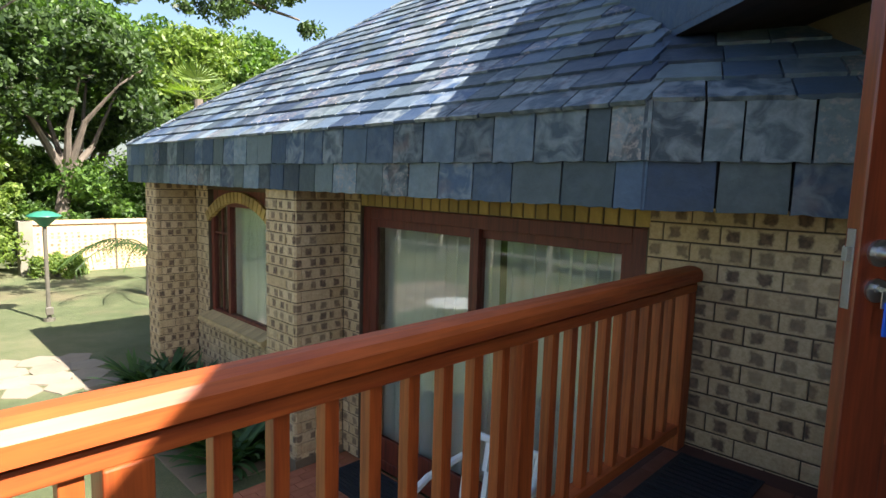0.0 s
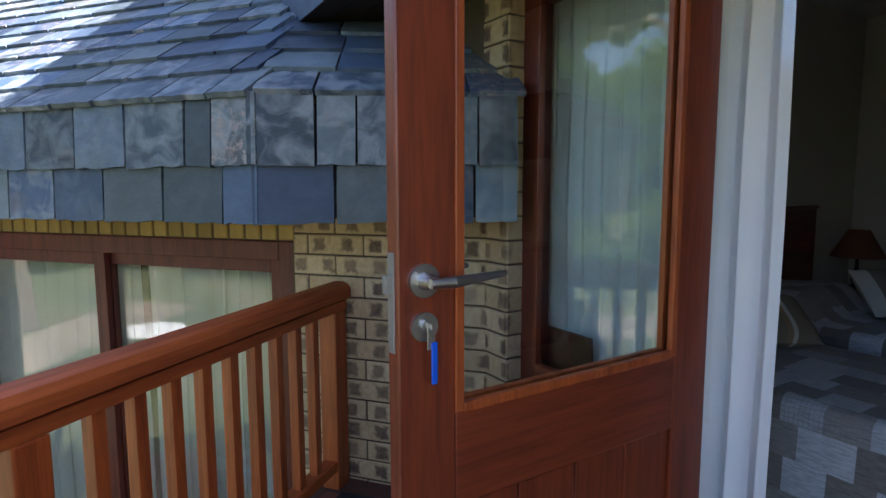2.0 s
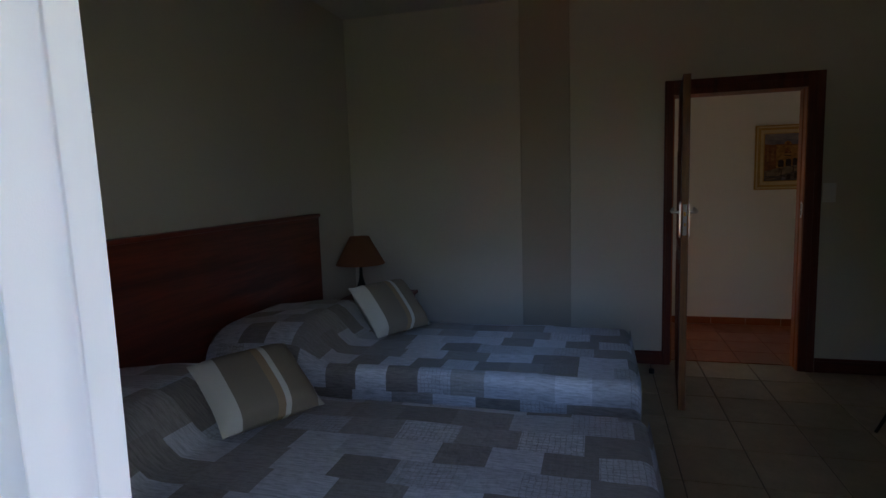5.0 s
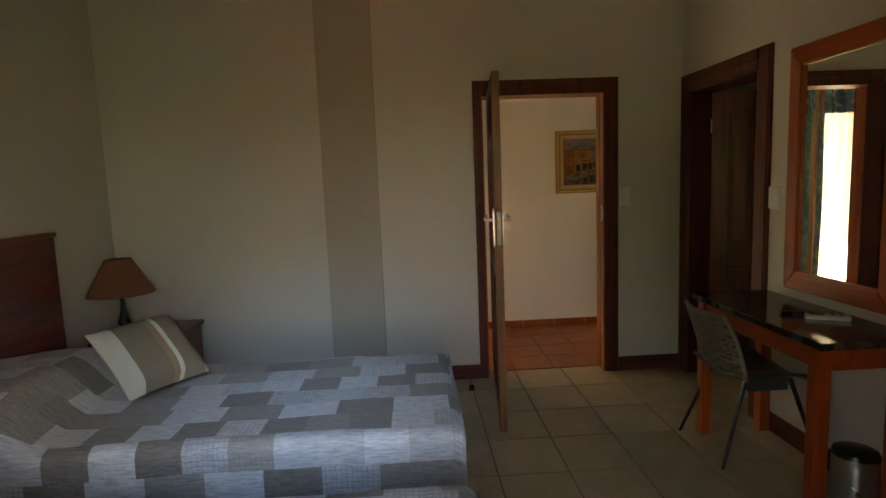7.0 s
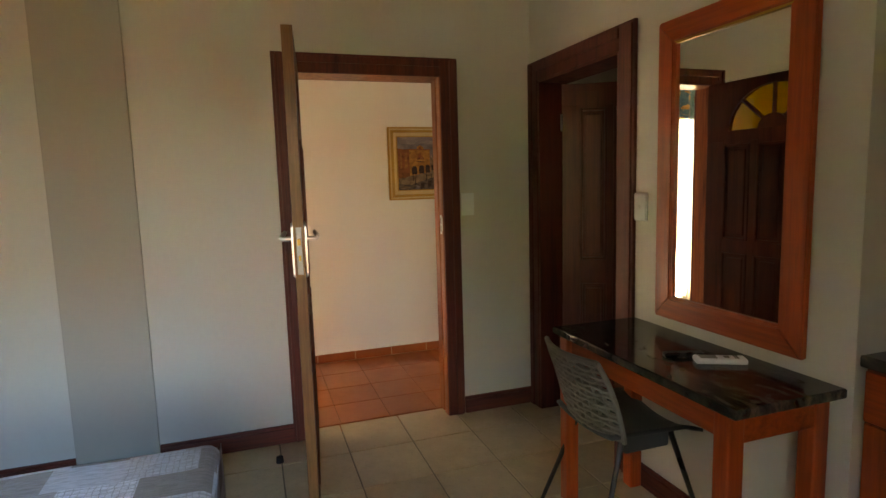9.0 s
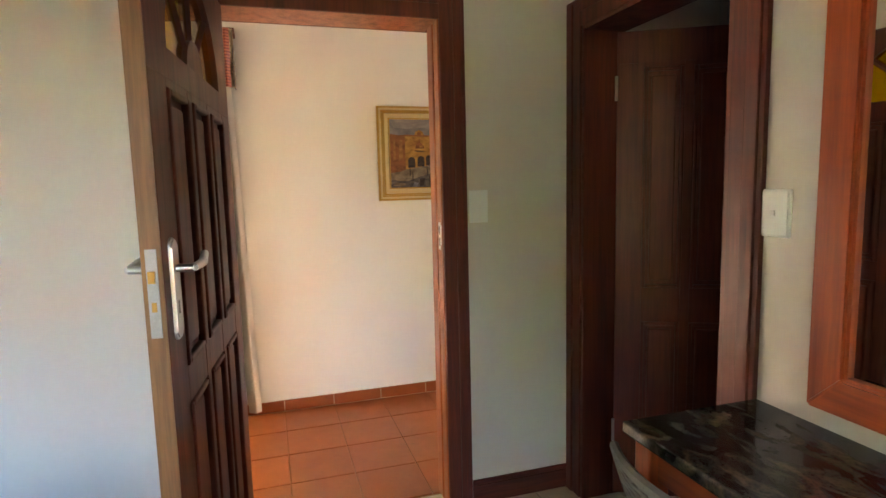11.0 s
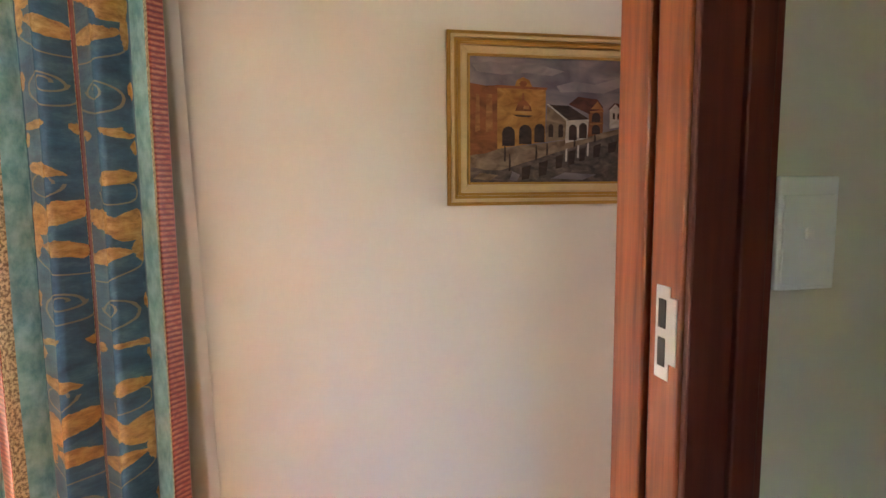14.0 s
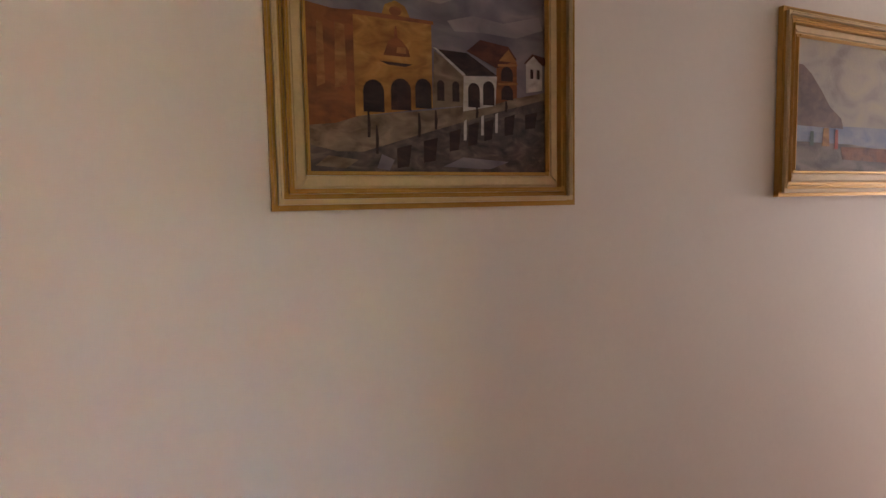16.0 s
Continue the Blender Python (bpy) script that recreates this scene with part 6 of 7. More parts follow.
blamp = thing("table_lamp", "bedside lamp with a terracotta cloth shade", "lamp", Matrix.Translation((6.20, 3.13, 0.555)))
part("base", lathe(bmesh.new(), [(0.0, 0.0), (0.075, 0.0), (0.075, 0.012), (0.03, 0.03), (0.022, 0.06), (0.04, 0.10), (0.022, 0.15), (0.013, 0.2), (0.012, 0.31), (0.0, 0.31)], 20), BLACK, blamp, "turned dark metal base", smooth=True)
part("shade", lathe(bmesh.new(), [(0.195, 0.285), (0.075, 0.505), (0.073, 0.505), (0.193, 0.285)], 28), SHADE, blamp, "flared terracotta cloth shade", smooth=True)
alarm = thing("alarm_clock", "small black clock on the bedside table", "clock", Matrix.Translation((6.14, 2.96, 0.555)))
part("case", boxes((-0.03, 0.03, -0.05, 0.05, 0, 0.085), bev=0.008), BLACK, alarm)
part("face", boxes((-0.0315, -0.030, -0.038, 0.038, 0.015, 0.07)), SCREEN, alarm)

# ---- desk, chair, mirror, bin ----
desk = thing("desk", "narrow wooden desk with a dark granite top below the mirror", "desk", Matrix.Translation((0, 0, 0)))
part("granite_top", boxes((4.615, 5.622, -0.688, -0.255, 0.762, 0.793), bev=0.006), GRANITE, desk, "polished dark granite top")
part("apron", boxes((4.66, 5.58, -0.325, -0.300, 0.665, 0.762), (4.66, 5.58, -0.672, -0.655, 0.665, 0.762), (4.66, 4.685, -0.655, -0.325, 0.665, 0.762), (5.555, 5.58, -0.655, -0.325, 0.665, 0.762), bev=0.003), MIRRORWOODX, desk)
for x in (4.655, 5.535):
    for y in (-0.335, -0.672):
        part("leg", boxes((x, x + 0.06, y, y + 0.06, 0, 0.762), bev=0.006), MIRRORWOOD, desk)

mir = thing("mirror", "tall wall mirror in a red-brown wooden frame", "mirror", Matrix.Translation((0, 0, 0)))
X0, X1, Z0, Z1, FWD = 4.752, 5.453, 0.842, 2.062, 0.088
part("glass", boxes((X0 + 0.06, X1 - 0.06, YM + 0.004, YM + 0.010, Z0 + 0.06, Z1 - 0.06)), MIRROR, mir, "clear mirror glass")


def mitred(bm, a0, a1, b0, b1, f, y0, y1):
    """Four mitred frame sides; axis a level, b upright, depth y0..y1."""
    o = [(a0, b0), (a1, b0), (a1, b1), (a0, b1)]
    i = [(a0 + f, b0 + f), (a1 - f, b0 + f), (a1 - f, b1 - f), (a0 + f, b1 - f)]
    return [[o[k], o[(k + 1) % 4], i[(k + 1) % 4], i[k]] for k in range(4)]


for k, pts in enumerate(mitred(None, X0, X1, Z0, Z1, FWD, 0, 0)):
    bm = prism(bmesh.new(), pts, 1, YM + 0.002, YM + 0.028)
    bmesh.ops.bevel(bm, geom=list(bm.edges), offset=0.005, segments=2, affect="EDGES")
    part("frame_side", bm, MIRRORWOOD if k % 2 else MIRRORWOODX, mir)
for k, pts in enumerate(mitred(None, X0 + FWD - 0.004, X1 - FWD + 0.004, Z0 + FWD - 0.004, Z1 - FWD + 0.004, 0.012, 0, 0)):
    part("slip", prism(bmesh.new(), pts, 1, YM + 0.010, YM + 0.020), BRASS if k == 2 else MIRRORWOOD, mir)

chair = thing("desk_chair", "grey moulded plastic chair with a perforated back at the desk", "chair", Matrix.Translation((5.385, -0.46, 0)) @ Matrix.Rotation(radians(90), 4, "Z"))
bm = bmesh.new()
pts, uvs = [], []
n = 12
for i in range(n + 1):
    a = 2 * i / n - 1
    row = []
    for j in range(n + 1):
        b = 2 * j / n - 1
        row.append((a * 0.205, b * 0.215 * (1 - 0.06 * a), 0.455 - 0.022 * (1 - b * b) * (1 - 0.5 * a) + 0.012 * b * b - (0.02 * max(0, -a - 0.7) * 4)))
    pts.append(row)
me = grid_mesh("seat", pts, [[(0, 0)] * (n + 1)] * (n + 1), GREY)
ob = new("seat", me)
ob.parent = chair
md = ob.modifiers.new("thick", "SOLIDIFY")
md.thickness = 0.012
# woven back: crossing curved ribs with gaps
bm = bmesh.new()


def backp(v, w):
    h = 0.44 + 0.32 * v
    half = 0.215 * (1 - 0.25 * max(0, v - 0.5) * 2 * max(0, v - 0.5))
    return Vector((0.20 + 0.05 * v * v + 0.055 * v - 0.045 * w * w, w * half, h))


for i in range(13):
    v = 0.04 + 0.92 * i / 12
    prev = None
    for k in range(17):
        w = -1 + 2 * k / 16
        p = backp(v + 0.012 * math.sin(k * math.pi / 2 + i * math.pi), w)
        if prev is not None:
            rod(bm, prev, p, 0.0095, seg=5)
        prev = p
for k in range(11):
    w = -1 + 2 * k / 10
    prev = None
    for i in range(11):
        p = backp(i / 10, w)
        if prev is not None:
            rod(bm, prev, p, 0.0075, seg=5)
        prev = p
part("back", bm, GREYBACK, chair, "grey-beige moulded back pierced like basketwork", smooth=True)
bm = bmesh.new()
prev = None
for k in range(25):
    a = k / 24
    p = backp(min(1, 3 * a), -1) if a < 1 / 3 else (backp(1, -1 + 2 * (a - 1 / 3) * 3) if a < 2 / 3 else backp(1 - 3 * (a - 2 / 3), 1))
    if prev is not None and (p - prev).length > 1e-4:
        rod(bm, prev, p, 0.011, seg=6)
    prev = p
part("back_rim", bm, GREYBACK, chair, smooth=True)
part("bracket", boxes((-0.10, 0.11, -0.16, -0.13, 0.36, 0.44), (-0.10, 0.11, 0.13, 0.16, 0.36, 0.44), (-0.02, 0.02, -0.13, 0.13, 0.385, 0.415), bev=0.01), GREY, chair)
for sx, sy in ((-1, -1), (-1, 1), (1, -1), (1, 1)):
    part("leg", rod(bmesh.new(), (sx * 0.11 if sx < 0 else 0.12, sy * 0.15, 0.42), (sx * 0.225 if sx < 0 else 0.27, sy * 0.225, 0.0), 0.012, 0.009, 8), BLACK, chair, "thin black metal leg")

pbin = thing("pedal_bin", "small brushed steel pedal bin under the desk", "bin", Matrix.Translation((4.80, -0.57, 0)))
part("body", lathe(bmesh.new(), [(0.0, 0.0), (0.092, 0.0), (0.092, 0.02), (0.088, 0.235), (0.0, 0.235)], 28), STEEL, pbin, smooth=True)
part("lid", lathe(bmesh.new(), [(0.0, 0.27), (0.05, 0.268), (0.085, 0.255), (0.092, 0.237), (0.0, 0.237)], 28), BLACK, pbin, "domed black lid", smooth=True)
part("pedal", boxes((-0.02, 0.02, 0.085, 0.13, 0.012, 0.022), bev=0.004), BLACK, pbin)

remote = thing("remote_control", "white air-conditioner remote control on the desk", "remote control", Matrix.Translation((4.955, -0.535, 0.793)) @ Matrix.Rotation(radians(62), 4, "Z"))
part("case", boxes((-0.085, 0.085, -0.028, 0.028, 0, 0.020), bev=0.007), WHITEPL, remote)
part("display", boxes((0.012, 0.068, -0.019, 0.019, 0.0195, 0.0212), bev=0.0005), GREYBACK, remote)
part("buttons", boxes((-0.06, -0.045, -0.015, -0.003, 0.0195, 0.022), (-0.06, -0.045, 0.004, 0.016, 0.0195, 0.022), (-0.03, -0.012, -0.01, 0.01, 0.0195, 0.022), bev=0.001), GREYBACK, remote)
remote2 = thing("remote_control", "small black remote control on the desk", "remote control", Matrix.Translation((5.06, -0.47, 0.793)) @ Matrix.Rotation(radians(70), 4, "Z"))
part("case", boxes((-0.07, 0.07, -0.02, 0.02, 0, 0.016), bev=0.006), BLACK, remote2)

# ---- alcove: kitchenette unit, television ----
unit = thing("kitchen_unit", "red-brown wooden base cabinet under a dark granite counter", "cabinet", Matrix.Translation((0, 0, 0)))
part("carcass", boxes((3.40, 4.595, -1.395, -0.735, 0.08, 0.865)), HEADBOARD, unit)
part("plinth", boxes((3.42, 4.595, -1.39, -0.77, 0.0, 0.08)), BLACK, unit)
for i in range(2):
    x0 = 3.41 + 0.592 * i
    dr = part("drawer", boxes((x0, x0 + 0.586, -0.735, -0.715, 0.70, 0.855), bev=0.004), MIRRORWOODX, unit)
    part("handle", rod(bmesh.new(), (x0 + 0.23, -0.70, 0.775), (x0 + 0.35, -0.70, 0.775), 0.006), BRASS, dr)
    bm = boxes((x0, x0 + 0.586, -0.735, -0.722, 0.09, 0.69), bev=0.002)
    dd = part("door", bm, MIRRORWOOD, unit)
    bm = boxes((x0 + 0.06, x0 + 0.526, -0.7225, -0.714, 0.15, 0.63), bev=0.006)
    part("raised_panel", bm, MIRRORWOOD, dd)
    part("handle", rod(bmesh.new(), (x0 + (0.53 if i == 0 else 0.056), -0.70, 0.50), (x0 + (0.53 if i == 0 else 0.056), -0.70, 0.62), 0.006), BRASS, dd)
tagged(struct("countertop", boxes((3.38, 4.597, -1.397, -0.70, 0.866, 0.902), bev=0.006), GRANITE, "polished dark granite counter on the kitchenette unit", "countertop"))
tv = thing("television", "flat black television on the alcove wall", "television", Matrix.Translation((4.56, -1.09, 1.98)))
part("screen_case", boxes((-0.03, 0.02, -0.33, 0.33, -0.30, 0.30), bev=0.008), BLACK, tv)
part("screen", boxes((-0.0325, -0.030, -0.31, 0.31, -0.27, 0.28)), SCREEN, tv)
part("standby_light", rod(bmesh.new(), (-0.034, 0.27, -0.285), (-0.030, 0.27, -0.285), 0.004), RED_LED, tv, "small red standby light")
part("bracket", boxes((0.02, 0.039, -0.1, 0.1, -0.1, 0.1)), BLACK, tv)


# ---- switches and sockets ----
def switch(name, label, m, w, h, rocker):
    t = thing(name, label, "light switch", m)
    part("plate", boxes((-w / 2, w / 2, 0, 0.008, -h / 2, h / 2), bev=0.003), WHITEPL, t)
    part("bezel", boxes((-w / 2 + 0.006, w / 2 - 0.006, 0.0075, 0.0105, -h / 2 + 0.006, h / 2 - 0.022 if rocker == "low" else h / 2 - 0.006), bev=0.0012), WHITEPL, t)
    part("rocker", boxes((-0.006, 0.006, 0.010, 0.0145, -0.007, 0.007), bev=0.0015), WHITEPL, t)
    return t


ROT_NX = Matrix.Rotation(math.pi / 2, 4, "Z")
switch("light_switch", "white plastic light switch beside the door", Matrix.Translation((XD - 0.001, -0.263, 1.305)) @ ROT_NX, 0.082, 0.135, "low")
switch("light_switch", "white plastic light switch beside the mirror", Matrix.Translation((5.584, YM + 0.001, 1.307)), 0.095, 0.125, "mid")
sk = switch("wall_socket", "white plastic wall socket above the counter", Matrix.Translation((4.599, -0.875, 1.075)) @ ROT_NX, 0.105, 0.07, "mid")
tagged(sk, category="wall socket")
stop = thing("door_stop", "small dark rubber door stop on the floor", "door stop", Matrix.Translation((6.42, 0.92, 0)))
part("stopper", lathe(bmesh.new(), [(0.0, 0.0), (0.02, 0.0), (0.018, 0.03), (0.0, 0.032)], 14), RUBBER, stop, smooth=True)

# ---- curtains and window board by the balcony ----
c = tagged(new("curtain", curtain_mesh("curtain", LINEN, 0.275, 0.02, 2.42, 3, 0.022, seed=17, flare=0.12, wild=0.6)), "white linen curtain drawn back beside the balcony door", "curtain")
c.matrix_basis = Matrix.Translation((2.555, 1.815, 0)) @ Matrix.Rotation(math.pi / 2, 4, "Z")
c = tagged(new("curtain", curtain_mesh("curtain", SHEER, 0.80, 0.66, 2.40, 9, 0.020, seed=19)), "pale sheer curtain covering the balcony window", "curtain")
c.matrix_basis = Matrix.Translation((2.545, 2.0, 0)) @ Matrix.Rotation(math.pi / 2, 4, "Z")
struct("curtain_rail", rod(bmesh.new(), (2.575, 0.7, 2.43), (2.575, 2.85, 2.43), 0.012), STEEL, "thin steel curtain rail above the balcony door", "curtain rail")
struct("sill_inside", boxes((RECESS + 0.036, 2.53, 2.06, 2.70, 0.60, 0.655)), DOORY, "varnished inside window sill", "window sill")
bd = thing("notice_board", "small dark brown board standing inside the window", "board", Matrix.Translation((2.495, 2.60, 0.655)) @ Matrix.Rotation(radians(-4), 4, "Y"))
part("panel", boxes((-0.008, 0.008, -0.135, 0.135, 0, 0.185), bev=0.002), BOARD, bd)
part("edge_strip", boxes((-0.010, 0.010, 0.135, 0.139, 0, 0.187)), WHITEPL, bd)

# ---- passage: pictures, drapes, window ----
def framed(name, label, y1, y0, z0, z1, m):
    t = thing(name, label, "painting", m)
    steps = ((0.0, 0.012, 0.024, BRASS), (0.013, 0.010, 0.034, GILTPALE), (0.024, 0.010, 0.022, BRASS), (0.035, 0.010, 0.030, BRASS), (0.046, 0.026, 0.013, GILTPALE), (0.073, 0.008, 0.018, BRASS))
    for off, f, d, mat in steps:
        bm = bmesh.new()
        for pts in mitred(None, y0 + off, y1 - off, z0 + off, z1 - off, f, 0, 0):
            prism(bm, pts, 0, -d, -0.002)
        bmesh.ops.bevel(bm, geom=[e for e in bm.edges if all(v.co.x < -d + 1e-4 for v in e.verts)], offset=0.0055, segments=2, affect="EDGES")
        part("frame_moulding", bm, mat, t)
    return t


PM = Matrix.Translation((XP - 0.001, 0, 0))
y0, y1, z0, z1 = -0.845, -0.106, 1.300, 1.893
art = framed("painting", "gilt framed oil painting of arcaded buildings by water", y1, y0, z0, z1, PM)
cy0, cy1, cz0, cz1 = y0 + 0.08, y1 - 0.08, z0 + 0.08, z1 - 0.08
SKYM = painting_material("painted_sky", [(0.3, (0.10, 0.09, 0.11)), (0.5, (0.18, 0.155, 0.175)), (0.7, (0.29, 0.245, 0.24))], 6)
WATER = painting_material("painted_water", [(0.3, (0.035, 0.03, 0.033)), (0.5, (0.085, 0.065, 0.06)), (0.7, (0.16, 0.125, 0.10))], 22)
OCHRE = painting_material("painted_ochre", [(0.3, (0.20, 0.085, 0.02)), (0.6, (0.40, 0.20, 0.05)), (0.8, (0.5, 0.3, 0.1))], 16)
RUSTP = painting_material("painted_rust", [(0.3, (0.12, 0.042, 0.018)), (0.6, (0.25, 0.092, 0.032))], 14)
DARKP = painting_material("painted_dark", [(0.3, (0.018, 0.012, 0.012)), (0.7, (0.055, 0.032, 0.026))], 20)
PALEP = painting_material("painted_pale", [(0.3, (0.30, 0.27, 0.24)), (0.7, (0.55, 0.50, 0.45))], 20)
CLOUDP = painting_material("painted_cloud", [(0.3, (0.17, 0.15, 0.165)), (0.6, (0.27, 0.235, 0.235))], 9)
OCHRE2 = painting_material("painted_amber", [(0.3, (0.20, 0.08, 0.025)), (0.7, (0.36, 0.17, 0.06))], 22)
RUSTDARK = painting_material("painted_roof", [(0.3, (0.045, 0.016, 0.012)), (0.7, (0.12, 0.04, 0.025))], 18)
STREET = painting_material("painted_street", [(0.3, (0.10, 0.065, 0.04)), (0.7, (0.26, 0.19, 0.13))], 18)


def daub(t, name, pts, mat, lay, box_=(cy0, cy1, cz0, cz1)):
    """A patch of paint: outline in parts of the canvas, from its left and its foot."""
    a0, a1, b0, b1 = box_
    bm = bmesh.new()
    prism(bm, [(a1 - (a1 - a0) * u, b0 + (b1 - b0) * v) for u, v in pts], 0, -0.006 - 0.0006 * lay, -0.0055 - 0.0006 * lay)
    return part(name, bm, mat, t)


def arch(u, v, w, h, n=8):
    return [(u, v), (u + w, v)] + [(u + w / 2 + w / 2 * math.cos(math.pi * i / n), v + h - w * 0.55 + w * 0.7 * math.sin(math.pi * i / n)) for i in range(n + 1)]


daub(art, "canvas", [(0, 0), (1, 0), (1, 1), (0, 1)], SKYM, 0)
daub(art, "cloud_patch", [(0.02, 0.93), (0.12, 0.96), (0.30, 0.93), (0.42, 0.95), (0.60, 0.90), (0.52, 0.86), (0.36, 0.88), (0.2, 0.86), (0.05, 0.88)], CLOUDP, 1)
daub(art, "cloud_patch", [(0.55, 0.78), (0.66, 0.82), (0.80, 0.80), (0.97, 0.86), (0.99, 0.79), (0.86, 0.73), (0.70, 0.74), (0.58, 0.73)], CLOUDP, 1)
daub(art, "water_patch", [(0, 0), (1, 0), (1, 0.42), (0.72, 0.31), (0.42, 0.20), (0.2, 0.11), (0, 0.18)], WATER, 1)
daub(art, "street_patch", [(0, 0.13), (0.10, 0.10), (0.2, 0.10), (0.42, 0.19), (0.72, 0.31), (1, 0.41), (1, 0.45), (0.72, 0.37), (0.48, 0.32), (0.17, 0.27), (0, 0.24)], STREET, 2)
daub(art, "wall_patch", [(0, 0.22), (0.10, 0.235), (0.18, 0.27), (0.18, 0.775), (0.10, 0.77), (0, 0.79)], RUSTP, 3)
for u, w in ((0.035, 0.03), (0.10, 0.045)):
    daub(art, "plaster_patch", [(u, 0.40), (u + w, 0.42), (u + w * 0.9, 0.70), (u + 0.006, 0.71)], OCHRE2, 4)
daub(art, "facade_patch", [(0.173, 0.27), (0.48, 0.33), (0.48, 0.755), (0.395, 0.765), (0.375, 0.82), (0.335, 0.845), (0.295, 0.82), (0.28, 0.765), (0.173, 0.765)], OCHRE, 4)
daub(art, "cornice_patch", [(0.165, 0.755), (0.488, 0.748), (0.488, 0.765), (0.165, 0.778)], RUSTP, 5)
daub(art, "oculus_patch", [(0.335 + 0.025 * math.cos(k * 0.7854), 0.792 + 0.024 * math.sin(k * 0.7854)) for k in range(8)], RUSTP, 5)
daub(art, "cupola_patch", [(0.285, 0.575), (0.39, 0.575), (0.385, 0.61), (0.36, 0.65), (0.342, 0.665), (0.338, 0.72), (0.332, 0.72), (0.328, 0.665), (0.305, 0.645)], RUSTP, 5)
daub(art, "cupola_light", [(0.335, 0.59), (0.375, 0.59), (0.372, 0.62), (0.34, 0.62)], OCHRE2, 6)
daub(art, "shade_patch", [(0.27, 0.545), (0.40, 0.54), (0.37, 0.525), (0.30, 0.53)], DARKP, 6)
for u, v, w, h in ((0.203, 0.295, 0.08, 0.145), (0.310, 0.31, 0.08, 0.145), (0.408, 0.325, 0.066, 0.14)):
    daub(art, "arch_patch", arch(u, v, w, h), DARKP, 6)
daub(art, "house_patch", [(0.48, 0.33), (0.61, 0.35), (0.62, 0.52), (0.49, 0.62)], STREET, 3)
for u in (0.50, 0.565):
    daub(art, "window_patch", arch(u, 0.37, 0.03, 0.10), DARKP, 4)
daub(art, "roof_patch", [(0.488, 0.63), (0.63, 0.625), (0.765, 0.52), (0.62, 0.505)], DARKP, 5)
daub(art, "ridge_line", [(0.486, 0.635), (0.498, 0.635), (0.625, 0.51), (0.612, 0.505)], PALEP, 6)
daub(art, "arcade_patch", [(0.61, 0.32), (0.755, 0.36), (0.765, 0.515), (0.615, 0.505)], PALEP, 5)
for u, v in ((0.633, 0.345), (0.70, 0.36)):
    daub(art, "arch_patch", arch(u, v, 0.052, 0.12), DARKP, 6)
daub(art, "house_patch", [(0.76, 0.37), (0.86, 0.41), (0.86, 0.60), (0.80, 0.62), (0.765, 0.56)], RUSTP, 3)
daub(art, "roof_patch", [(0.63, 0.635), (0.69, 0.70), (0.82, 0.68), (0.86, 0.615), (0.765, 0.56)], RUSTDARK, 4)
daub(art, "gable_patch", [(0.775, 0.60), (0.82, 0.665), (0.86, 0.60)], OCHRE2, 5)
for v in (0.395, 0.495):
    daub(art, "balcony_patch", arch(0.785, v, 0.055, 0.07), DARKP, 5)
    daub(art, "balcony_rail", [(0.77, v + 0.075), (0.862, v + 0.085), (0.862, v + 0.096), (0.77, v + 0.088)], OCHRE2, 6)
daub(art, "house_patch", [(0.905, 0.44), (0.985, 0.46), (0.985, 0.60), (0.94, 0.645), (0.905, 0.60)], PALEP, 3)
daub(art, "roof_patch", [(0.895, 0.60), (0.935, 0.655), (1.0, 0.64), (1.0, 0.60), (0.985, 0.595), (0.942, 0.645), (0.905, 0.60)], RUSTDARK, 4)
for u in (0.925, 0.957):
    daub(art, "window_patch", [(u, 0.52), (u + 0.014, 0.52), (u + 0.014, 0.57), (u, 0.57)], DARKP, 5)
for u, v in ((0.612, 0.17), (0.69, 0.20), (0.755, 0.215)):
    daub(art, "reflection_patch", [(u, v), (u + 0.012, v), (u + 0.014, v + 0.11), (u + 0.002, v + 0.10)], PALEP, 3)
for u, v, w, h in ((0.33, 0.02, 0.06, 0.12), (0.44, 0.05, 0.06, 0.13), (0.55, 0.11, 0.05, 0.12), (0.632, 0.14, 0.05, 0.13), (0.705, 0.17, 0.045, 0.12), (0.80, 0.2, 0.05, 0.12), (0.9, 0.24, 0.06, 0.1)):
    daub(art, "reflection_patch", [(u, v), (u + w * 0.8, v + 0.01), (u + w, v + h), (u, v + h - 0.02)], DARKP, 2)
for u, v, w, h in ((0.02, 0.03, 0.16, 0.05), (0.25, 0.02, 0.07, 0.07), (0.52, 0.03, 0.3, 0.05)):
    daub(art, "ripple_patch", [(u, v), (u + w * 0.7, v - 0.012), (u + w, v + h * 0.6), (u + w * 0.3, v + h)], STREET if u < 0.1 else SKYM, 2)
for u, v, h in ((0.215, 0.17, 0.13), (0.245, 0.09, 0.14), (0.415, 0.18, 0.12), (0.485, 0.22, 0.10), (0.665, 0.29, 0.06), (0.80, 0.33, 0.06)):
    daub(art, "dark_stroke", [(u, v), (u + 0.010, v), (u + 0.013, v + h * 0.5), (u + 0.008, v + h), (u + 0.002, v + h)], DARKP, 7)

